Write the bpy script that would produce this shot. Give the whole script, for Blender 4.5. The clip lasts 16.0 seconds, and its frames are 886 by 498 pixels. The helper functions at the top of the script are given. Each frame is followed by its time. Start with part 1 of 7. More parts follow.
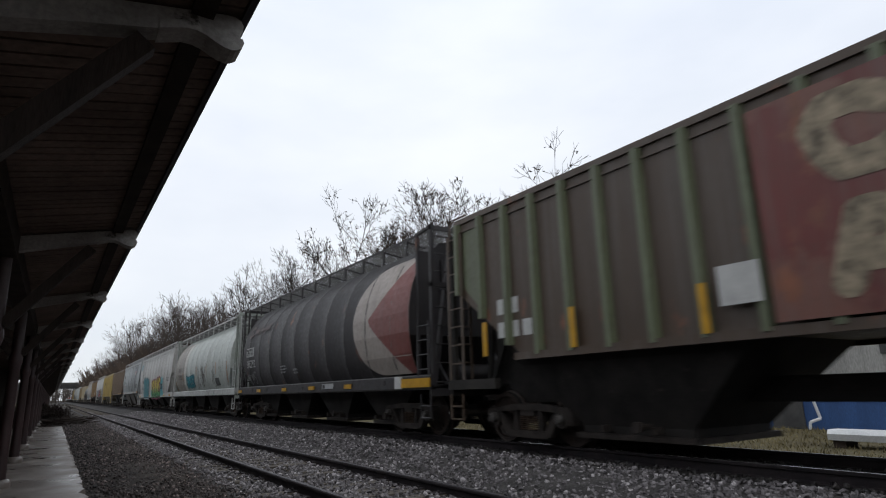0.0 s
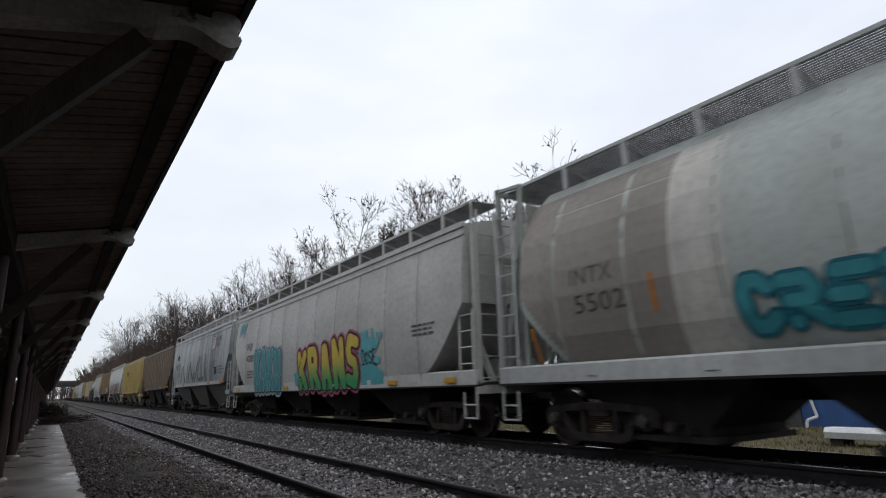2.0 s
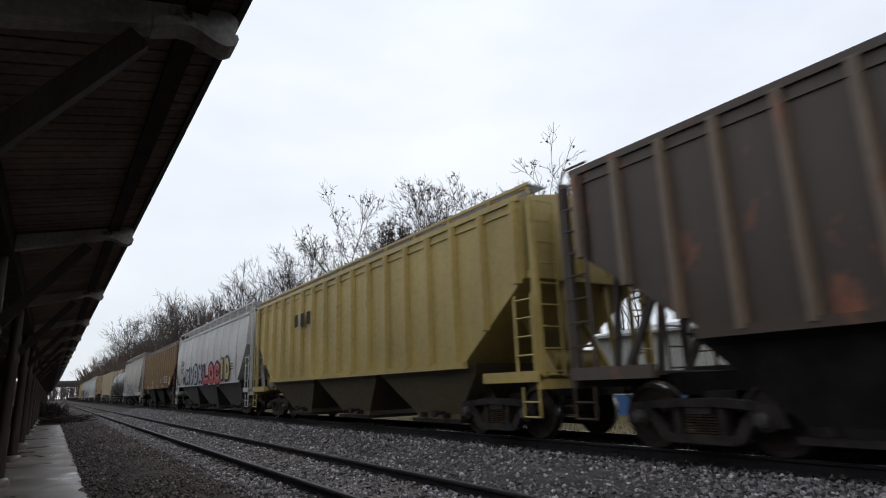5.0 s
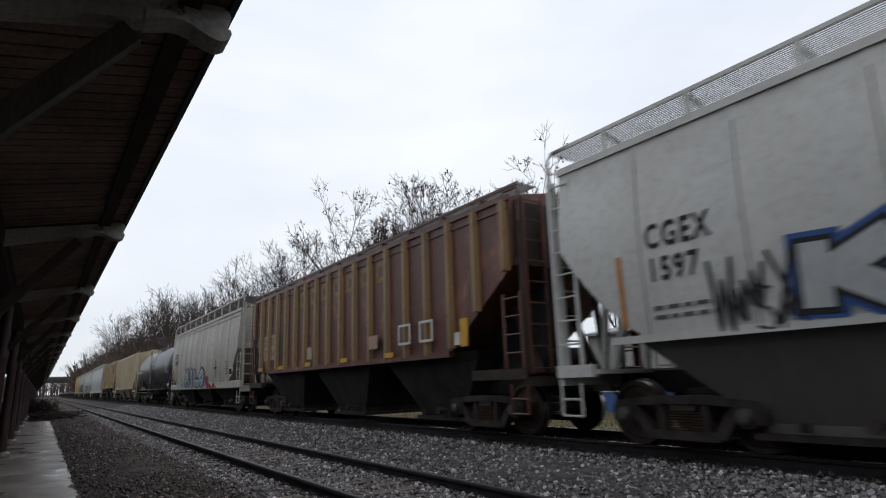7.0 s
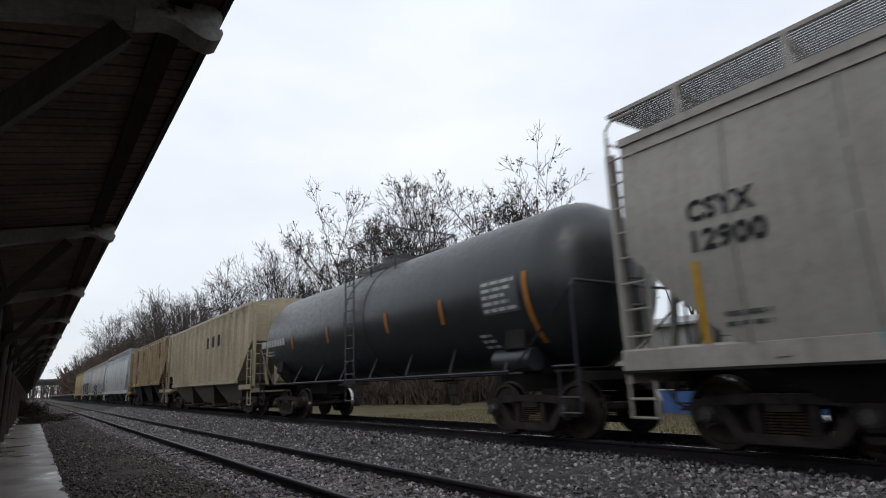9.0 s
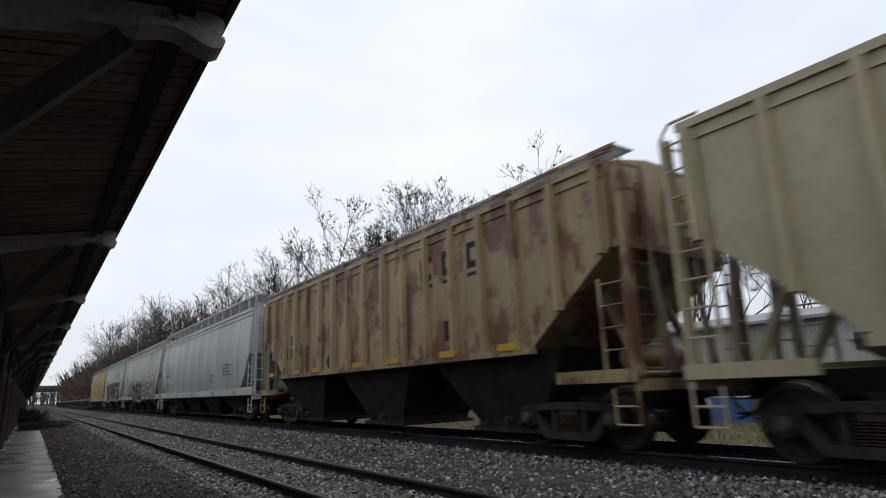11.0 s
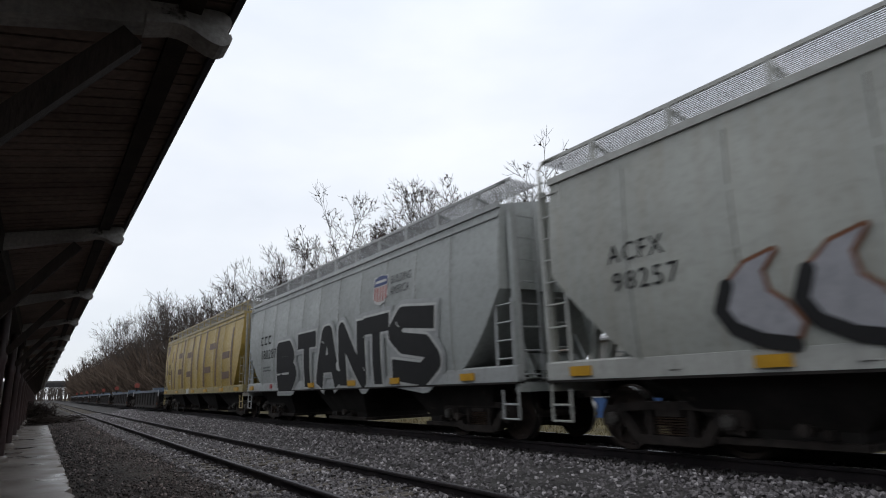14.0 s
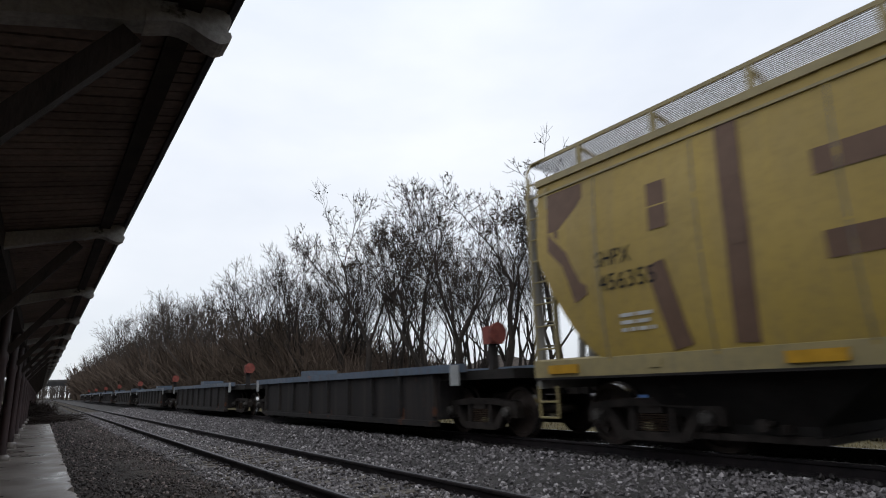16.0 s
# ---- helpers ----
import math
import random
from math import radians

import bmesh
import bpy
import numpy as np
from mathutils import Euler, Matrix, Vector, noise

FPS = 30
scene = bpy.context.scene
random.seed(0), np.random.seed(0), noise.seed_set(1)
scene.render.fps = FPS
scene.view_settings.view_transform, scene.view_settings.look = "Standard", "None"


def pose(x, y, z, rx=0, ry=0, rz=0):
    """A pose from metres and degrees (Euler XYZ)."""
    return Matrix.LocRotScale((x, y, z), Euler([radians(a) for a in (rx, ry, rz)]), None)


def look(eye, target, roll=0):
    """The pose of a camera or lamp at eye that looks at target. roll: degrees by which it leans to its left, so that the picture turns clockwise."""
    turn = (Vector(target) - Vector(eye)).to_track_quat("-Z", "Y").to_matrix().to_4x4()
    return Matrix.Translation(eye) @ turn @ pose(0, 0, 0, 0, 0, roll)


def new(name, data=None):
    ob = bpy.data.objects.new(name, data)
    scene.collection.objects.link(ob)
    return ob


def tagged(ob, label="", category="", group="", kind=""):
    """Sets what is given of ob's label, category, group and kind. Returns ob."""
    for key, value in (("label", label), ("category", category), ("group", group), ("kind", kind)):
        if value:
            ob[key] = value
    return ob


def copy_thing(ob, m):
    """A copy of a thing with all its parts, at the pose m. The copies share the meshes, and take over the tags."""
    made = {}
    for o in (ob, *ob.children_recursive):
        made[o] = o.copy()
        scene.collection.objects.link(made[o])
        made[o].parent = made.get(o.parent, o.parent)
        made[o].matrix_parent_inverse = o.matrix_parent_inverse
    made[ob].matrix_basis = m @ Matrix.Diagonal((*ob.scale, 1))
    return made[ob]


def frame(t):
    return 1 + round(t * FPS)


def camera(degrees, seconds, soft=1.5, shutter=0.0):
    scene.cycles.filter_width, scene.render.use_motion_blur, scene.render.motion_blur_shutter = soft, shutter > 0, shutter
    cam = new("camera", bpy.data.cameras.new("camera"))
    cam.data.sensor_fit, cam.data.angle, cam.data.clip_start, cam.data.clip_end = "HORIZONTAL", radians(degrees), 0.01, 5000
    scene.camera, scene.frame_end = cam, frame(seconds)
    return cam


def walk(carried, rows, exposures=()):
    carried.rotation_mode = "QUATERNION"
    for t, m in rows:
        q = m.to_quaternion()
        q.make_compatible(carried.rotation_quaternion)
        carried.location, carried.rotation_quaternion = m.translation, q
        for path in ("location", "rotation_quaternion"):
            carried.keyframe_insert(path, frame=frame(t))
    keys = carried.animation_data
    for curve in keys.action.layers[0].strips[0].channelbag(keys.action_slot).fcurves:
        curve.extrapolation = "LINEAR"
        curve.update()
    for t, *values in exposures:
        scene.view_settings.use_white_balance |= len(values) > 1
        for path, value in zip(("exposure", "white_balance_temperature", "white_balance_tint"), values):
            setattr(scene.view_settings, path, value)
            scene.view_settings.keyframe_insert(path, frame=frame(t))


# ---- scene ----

# ---------------------------------------------------------------- camera
EYE_Z = 1.13
cam = camera(74.55, 16.0, soft=1.1, shutter=0.18)
CAM_ROWS = [  # seconds, heading to the right of the track, tilt up, roll
    (0.0, 33.361, 13.664, -1.467),
    (0.5, 33.634, 13.654, -1.346),
    (1.0, 33.673, 13.581, -1.608),
    (1.5, 33.674, 13.507, -1.548),
    (2.0, 33.556, 13.491, -1.468),
    (2.5, 33.587, 13.490, -1.392),
    (3.0, 33.633, 13.412, -1.386),
    (3.5, 33.582, 13.393, -1.748),
    (4.0, 33.535, 13.377, -1.974),
    (6.5, 34.015, 12.886, -1.724),
    (7.0, 34.317, 12.897, -1.802),
    (7.5, 34.640, 12.909, -1.967),
    (8.0, 34.755, 12.892, -1.772),
    (8.5, 34.920, 12.821, -1.752),
    (9.0, 35.022, 12.885, -2.134),
    (11.5, 34.944, 13.689, -2.042),
    (12.0, 34.921, 13.766, -2.104),
    (12.5, 34.689, 13.728, -1.588),
    (13.0, 34.592, 13.568, -1.548),
    (13.5, 34.497, 13.410, -1.542),
    (14.0, 34.384, 13.375, -1.669),
    (14.5, 34.247, 13.314, -1.522),
    (15.0, 34.151, 13.268, -1.686),
    (15.5, 34.136, 13.246, -1.572),
    (16.0, 34.325, 13.140, -1.856),
]


def cam_pose(heading, tilt, roll):
    h, p = radians(heading), radians(tilt)
    eye = Vector((0.0, 0.0, EYE_Z))
    way = Vector((math.sin(h) * math.cos(p), math.cos(h) * math.cos(p), math.sin(p)))
    return look(eye, eye + way, roll)


walk(cam, [(t, cam_pose(h, p, r)) for t, h, p, r in CAM_ROWS])

# ---------------------------------------------------------------- world and light
SUN_ELEV, SUN_TURN = radians(38), radians(200)
world = bpy.data.worlds.new("overcast_sky")
scene.world = world
world.use_nodes = True
wn, wl = world.node_tree.nodes, world.node_tree.links
wn.clear()
w_out = wn.new("ShaderNodeOutputWorld")
w_bg = wn.new("ShaderNodeBackground")
w_sky = wn.new("ShaderNodeTexSky")
w_sky.sky_type, w_sky.sun_disc = "NISHITA", False
w_sky.sun_elevation, w_sky.sun_rotation = SUN_ELEV, SUN_TURN
w_tc = wn.new("ShaderNodeTexCoord")
w_map = wn.new("ShaderNodeMapping")
w_map.inputs["Scale"].default_value = (1.0, 1.0, 2.6)
w_noise = wn.new("ShaderNodeTexNoise")
w_noise.inputs["Scale"].default_value, w_noise.inputs["Detail"].default_value = 1.7, 5
w_ramp = wn.new("ShaderNodeValToRGB")
w_ramp.color_ramp.elements[0].position, w_ramp.color_ramp.elements[1].position = 0.32, 0.68
w_ramp.color_ramp.elements[0].color = (7.3, 7.8, 8.7, 1)
w_ramp.color_ramp.elements[1].color = (9.2, 9.5, 10.0, 1)
w_sep = wn.new("ShaderNodeSeparateXYZ")
w_hor = wn.new("ShaderNodeMapRange")
w_hor.inputs["From Min"].default_value, w_hor.inputs["From Max"].default_value = 0.0, 0.65
w_hor.inputs["To Min"].default_value, w_hor.inputs["To Max"].default_value = 0.80, 1.08
w_mul = wn.new("ShaderNodeMix")
w_mul.data_type, w_mul.blend_type = "RGBA", "MULTIPLY"
w_mul.inputs["Factor"].default_value = 1.0
w_mix = wn.new("ShaderNodeMix")
w_mix.data_type = "RGBA"
w_mix.inputs["Factor"].default_value = 0.90
wl.new(w_tc.outputs["Generated"], w_map.inputs["Vector"])
wl.new(w_map.outputs["Vector"], w_noise.inputs["Vector"])
wl.new(w_noise.outputs["Fac"], w_ramp.inputs["Fac"])
wl.new(w_tc.outputs["Generated"], w_sep.inputs["Vector"])
wl.new(w_sep.outputs["Z"], w_hor.inputs["Value"])
wl.new(w_ramp.outputs["Color"], w_mul.inputs[6])
wl.new(w_hor.outputs["Result"], w_mul.inputs[7])
wl.new(w_sky.outputs["Color"], w_mix.inputs[6])
wl.new(w_mul.outputs[2], w_mix.inputs[7])
wl.new(w_mix.outputs[2], w_bg.inputs["Color"])
wl.new(w_bg.outputs["Background"], w_out.inputs["Surface"])
w_bg.inputs["Strength"].default_value = 0.118

sun_data = bpy.data.lights.new("sun", "SUN")
sun_data.energy, sun_data.angle, sun_data.color = 0.5, radians(25), (1.0, 0.97, 0.93)
sun = new("sun", sun_data)
sun.matrix_world = look((-20, -40, 60), (0, 0, 0))

# ---------------------------------------------------------------- materials
_mats = {}


def node_mat(name):
    m = bpy.data.materials.new(name)
    m.use_nodes = True
    nt = m.node_tree
    b = nt.nodes["Principled BSDF"]
    return m, nt, b


def ramp_node(nt, src, p0, c0, p1, c1):
    r = nt.nodes.new("ShaderNodeValToRGB")
    r.color_ramp.elements[0].position, r.color_ramp.elements[0].color = p0, (*c0, 1)
    r.color_ramp.elements[1].position, r.color_ramp.elements[1].color = p1, (*c1, 1)
    nt.links.new(src, r.inputs["Fac"])
    return r.outputs["Color"]


def noise_node(nt, vec, scale, detail=4, rough=0.55):
    n = nt.nodes.new("ShaderNodeTexNoise")
    n.inputs["Scale"].default_value, n.inputs["Detail"].default_value, n.inputs["Roughness"].default_value = scale, detail, rough
    nt.links.new(vec, n.inputs["Vector"])
    return n.outputs["Fac"]


def mapped(nt, scale, coord="Object"):
    tc = nt.nodes.new("ShaderNodeTexCoord")
    mp = nt.nodes.new("ShaderNodeMapping")
    mp.inputs["Scale"].default_value = scale
    nt.links.new(tc.outputs[coord], mp.inputs["Vector"])
    return mp.outputs["Vector"]


def mix_col(nt, fac, a, b, mode="MIX"):
    m = nt.nodes.new("ShaderNodeMix")
    m.data_type, m.blend_type = "RGBA", mode
    for sock, val in ((m.inputs["Factor"], fac), (m.inputs[6], a), (m.inputs[7], b)):
        if isinstance(val, (int, float)):
            sock.default_value = val
        elif isinstance(val, tuple):
            sock.default_value = (*val, 1)
        else:
            nt.links.new(val, sock)
    return m.outputs[2]


def bump(nt, b, height, strength, dist=0.01):
    n = nt.nodes.new("ShaderNodeBump")
    n.inputs["Strength"].default_value, n.inputs["Distance"].default_value = strength, dist
    nt.links.new(height, n.inputs["Height"])
    nt.links.new(n.outputs["Normal"], b.inputs["Normal"])


def surface(name, c0, c1, scale=6, rough=0.8, metal=0.0, bump_s=0.3, fine=40, spot=None, spot_at=0.62, stretch=(1, 1, 1), bump_d=0.01, rough_var=0.0):
    """Two-scale mottled surface: a wide drift between two tones, a fine grain, optional spots."""
    if name in _mats:
        return _mats[name]
    m, nt, b = node_mat(name)
    v = mapped(nt, stretch)
    wide = noise_node(nt, v, scale, 5)
    grain = noise_node(nt, v, fine, 3)
    col = ramp_node(nt, wide, 0.3, c0, 0.7, c1)
    col = mix_col(nt, 0.55, col, ramp_node(nt, grain, 0.3, (0.55,) * 3, 0.7, (1.25,) * 3), "MULTIPLY")
    if spot:
        s = noise_node(nt, v, scale * 2.3, 6, 0.65)
        mask = ramp_node(nt, s, spot_at, (0, 0, 0), spot_at + 0.08, (1, 1, 1))
        col = mix_col(nt, mask, col, spot)
    nt.links.new(col, b.inputs["Base Color"])
    b.inputs["Metallic"].default_value = metal
    if rough_var:
        r = ramp_node(nt, wide, 0.35, (max(0.05, rough - rough_var),) * 3, 0.65, (min(1, rough + rough_var),) * 3)
        nt.links.new(r, b.inputs["Roughness"])
    else:
        b.inputs["Roughness"].default_value = rough
    if rough >= 0.7:
        b.inputs["Specular IOR Level"].default_value = 0.2
    bump(nt, b, grain, bump_s, bump_d)
    _mats[name] = m
    return m


def car_paint(name, base, streak=(0.10, 0.09, 0.08), streak_amt=0.35, rust=0.0, rust_col=(0.16, 0.055, 0.025), low_dirt=0.3, rough=0.5, patch=None, patch_amt=0.0, smear=None, seed=0.0):
    """Weathered freight-car paint: faded drift, run-down streaks, rust blooms, fine grime. Object space, metres."""
    if name in _mats:
        return _mats[name]
    m, nt, b = node_mat(name)
    tc = nt.nodes.new("ShaderNodeTexCoord")
    off = nt.nodes.new("ShaderNodeVectorMath")
    off.operation = "ADD"
    off.inputs[1].default_value = (seed * 3.1, seed * 17.7, seed * 5.3)
    nt.links.new(tc.outputs["Object"], off.inputs[0])

    def scaled(s):
        mp = nt.nodes.new("ShaderNodeMapping")
        mp.inputs["Scale"].default_value = s
        nt.links.new(off.outputs[0], mp.inputs["Vector"])
        return mp.outputs["Vector"]

    base = tuple(c * 0.60 for c in base)
    wide = noise_node(nt, scaled((0.5, 0.35, 0.5)), 1.0, 4)
    dark, light = tuple(c * 0.80 for c in base), tuple(min(1, c * 1.12) for c in base)
    col = ramp_node(nt, wide, 0.3, dark, 0.7, light)
    if patch:
        pn = noise_node(nt, scaled((0.5, 0.8, 0.6)), 1.0, 5, 0.6)
        pm = ramp_node(nt, pn, 0.62 - patch_amt, (0, 0, 0), 0.68 - patch_amt, (1, 1, 1))
        col = mix_col(nt, pm, col, patch)
    st = noise_node(nt, scaled((2.0, 3.2, 0.16)), 1.0, 5, 0.62)
    sm = ramp_node(nt, st, 0.5, (0, 0, 0), 0.78, (streak_amt,) * 3)
    col = mix_col(nt, sm, col, streak)
    st2 = noise_node(nt, scaled((8.0, 14.0, 0.5)), 1.0, 3, 0.5)
    sm2 = ramp_node(nt, st2, 0.5, (0, 0, 0), 0.85, (streak_amt * 0.8,) * 3)
    col = mix_col(nt, sm2, col, streak)
    if smear:
        # broad run-down smears of thin dark spray, patchy along the side
        broad = ramp_node(nt, noise_node(nt, scaled((0.3, 0.24, 0.16)), 1.0, 3, 0.5), 0.40, (0, 0, 0), 0.56, (1, 1, 1))
        runs = ramp_node(nt, noise_node(nt, scaled((0.8, 1.5, 0.20)), 1.0, 5, 0.6), 0.45, (0, 0, 0), 0.68, (0.85, 0.85, 0.85))
        sm3 = mix_col(nt, broad, (0, 0, 0), runs)
        col = mix_col(nt, sm3, col, smear)
    if rust > 0:
        rn = noise_node(nt, scaled((1.3, 1.5, 0.75)), 1.0, 8, 0.66)
        rm = ramp_node(nt, rn, 0.665 - 0.34 * rust, (0, 0, 0), 0.74 - 0.34 * rust, (0.94,) * 3)
        tone = ramp_node(nt, noise_node(nt, scaled((6, 6, 3)), 1.0, 4), 0.3, tuple(c * 0.6 for c in rust_col), 0.7, tuple(c * 1.4 for c in rust_col))
        col = mix_col(nt, rm, col, tone)
    grime = noise_node(nt, scaled((9, 9, 9)), 1.0, 6, 0.7)
    gm = ramp_node(nt, grime, 0.45, (0, 0, 0), 0.75, (low_dirt,) * 3)
    col = mix_col(nt, gm, col, (0.07, 0.06, 0.05))
    nt.links.new(col, b.inputs["Base Color"])
    rr = ramp_node(nt, grime, 0.3, (max(0.1, rough - 0.12),) * 3, 0.8, (min(1, rough + 0.25),) * 3)
    nt.links.new(rr, b.inputs["Roughness"])
    if rough >= 0.75:
        b.inputs["Specular IOR Level"].default_value = 0.2
    dents = noise_node(nt, scaled((0.9, 0.7, 0.7)), 1.0, 2)
    bump(nt, b, dents, 0.25, 0.05)
    _mats[name] = m
    return m


def flat_paint(name, c, rough=0.55, wear=0.25, fade=None):
    """Sprayed or stencilled paint with faint wear; fade: a second colour towards the lower edge of the piece."""
    if name in _mats:
        return _mats[name]
    m, nt, b = node_mat(name)
    v = mapped(nt, (1, 1, 1))
    c = tuple(x * 0.70 for x in c)
    n = noise_node(nt, v, 5.0, 6, 0.65)
    col = ramp_node(nt, n, 0.3, tuple(x * (1 - wear) for x in c), 0.65, c)
    if fade:
        sx = nt.nodes.new("ShaderNodeSeparateXYZ")
        nt.links.new(v, sx.inputs["Vector"])
        mr = nt.nodes.new("ShaderNodeMapRange")
        mr.inputs["From Min"].default_value, mr.inputs["From Max"].default_value = fade[1], fade[2]
        nt.links.new(sx.outputs["Z"], mr.inputs["Value"])
        col = mix_col(nt, mr.outputs["Result"], tuple(x * 0.70 for x in fade[0]), col)
    nt.links.new(col, b.inputs["Base Color"])
    b.inputs["Roughness"].default_value = rough
    b.inputs["Specular IOR Level"].default_value = 0.3
    _mats[name] = m
    return m


BALLAST = surface("ballast_bed", (0.030, 0.0285, 0.028), (0.072, 0.068, 0.066), 3, 0.85, bump_s=0.9, fine=26, bump_d=0.05)
# oil stain and the shade beneath the train, both put into the colour
OILY_SHADED_BED = surface("oily_shaded_track_bed", (0.007, 0.006, 0.006), (0.020, 0.017, 0.016), 2, 0.8, bump_s=0.9, fine=26, bump_d=0.05)
DIRT = surface("trackside_dirt", (0.018, 0.0145, 0.012), (0.052, 0.043, 0.036), 1.2, 0.9, bump_s=0.9, fine=18, spot=(0.045, 0.037, 0.026), spot_at=0.6, bump_d=0.04)
GRASS = surface("winter_grass_ground", (0.06, 0.051, 0.028), (0.115, 0.097, 0.053), 0.6, 0.95, bump_s=0.8, fine=14, spot=(0.07, 0.075, 0.035), bump_d=0.05)
FOREST = surface("leaf_litter", (0.05, 0.036, 0.024), (0.10, 0.072, 0.045), 0.5, 0.95, bump_s=0.8, fine=8, bump_d=0.06)
CONCRETE = surface("wet_concrete", (0.125, 0.103, 0.088), (0.215, 0.184, 0.160), 1.1, 0.42, bump_s=0.2, fine=60, spot=(0.10, 0.09, 0.08), spot_at=0.6, rough_var=0.22)
RAIL_SIDE = surface("rusty_rail", (0.010, 0.0085, 0.010), (0.026, 0.020, 0.021), 4, 0.75, metal=0.0, bump_s=0.2, fine=60)
RAIL_HEAD = surface("polished_rail_head", (0.30, 0.31, 0.33), (0.42, 0.43, 0.45), 3, 0.22, metal=1.0, bump_s=0.02, fine=80)
RAIL_HEAD_DULL = surface("dull_rail_head", (0.035, 0.032, 0.036), (0.075, 0.070, 0.076), 3, 0.55, metal=0.3, bump_s=0.05, fine=80)
TIE = surface("weathered_tie_wood", (0.055, 0.046, 0.038), (0.14, 0.125, 0.105), 3, 0.9, bump_s=0.6, fine=30, stretch=(0.4, 3, 3))
DARK_WOOD = surface("old_dark_painted_wood", (0.022, 0.016, 0.013), (0.048, 0.035, 0.029), 2, 0.75, bump_s=0.4, fine=30, stretch=(3, 3, 0.6))
SOFFIT = surface("dark_corrugated_soffit", (0.135, 0.096, 0.080), (0.25, 0.186, 0.157), 1.5, 0.75, bump_s=0.3, fine=25)
WHITE_TRIM = surface("old_white_painted_timber", (0.26, 0.245, 0.23), (0.46, 0.44, 0.42), 3, 0.7, bump_s=0.3, fine=40, spot=(0.07, 0.06, 0.055), spot_at=0.63)
COLUMN_RED = surface("oxide_red_column_paint", (0.026, 0.013, 0.013), (0.050, 0.024, 0.023), 2, 0.55, bump_s=0.2, fine=30, spot=(0.02, 0.012, 0.01))
FASCIA = surface("dark_gutter_metal", (0.012, 0.010, 0.016), (0.022, 0.018, 0.03), 3, 0.5, bump_s=0.1, fine=30)
STEEL = surface("grimy_truck_steel", (0.015, 0.0125, 0.0115), (0.048, 0.039, 0.034), 5, 0.7, metal=0.2, bump_s=0.4, fine=45)
WHEEL = surface("rusty_wheel_steel", (0.022, 0.016, 0.014), (0.058, 0.040, 0.032), 6, 0.6, metal=0.4, bump_s=0.2, fine=40)
TREAD = surface("bright_wheel_tread", (0.35, 0.34, 0.33), (0.5, 0.5, 0.5), 6, 0.25, metal=1.0, bump_s=0.02)
# under-body grime, with the shade beneath the cars put into the colour
UNDER = surface("under_body_grime_and_shade", (0.008, 0.007, 0.0065), (0.024, 0.021, 0.019), 2, 0.8, bump_s=0.3, fine=30, spot=(0.036, 0.03, 0.026), spot_at=0.62)
GRATING = surface("galvanised_grating", (0.09, 0.09, 0.088), (0.17, 0.17, 0.167), 4, 0.6, metal=0.4, bump_s=0.1)
PALE_GRATING = surface("bright_galvanised_grating", (0.19, 0.192, 0.194), (0.29, 0.292, 0.295), 4, 0.6, metal=0.3, bump_s=0.1)
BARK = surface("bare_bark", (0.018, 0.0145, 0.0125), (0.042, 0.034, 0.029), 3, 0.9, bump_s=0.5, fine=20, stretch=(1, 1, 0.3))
# paler copy of the bark, with distance haze put into the colour
BARK_HAZE = surface("far_bark_with_haze", (0.044, 0.036, 0.031), (0.085, 0.071, 0.062), 0.6, 0.95, bump_s=0.1, fine=6)
SEED = surface("withered_leaf", (0.030, 0.022, 0.014), (0.06, 0.042, 0.025), 6, 0.85, bump_s=0.1)
BRUSH = surface("winter_brush", (0.060, 0.044, 0.034), (0.112, 0.084, 0.065), 0.5, 0.95, bump_s=0.1, fine=5)

# ---------------------------------------------------------------- mesh helpers


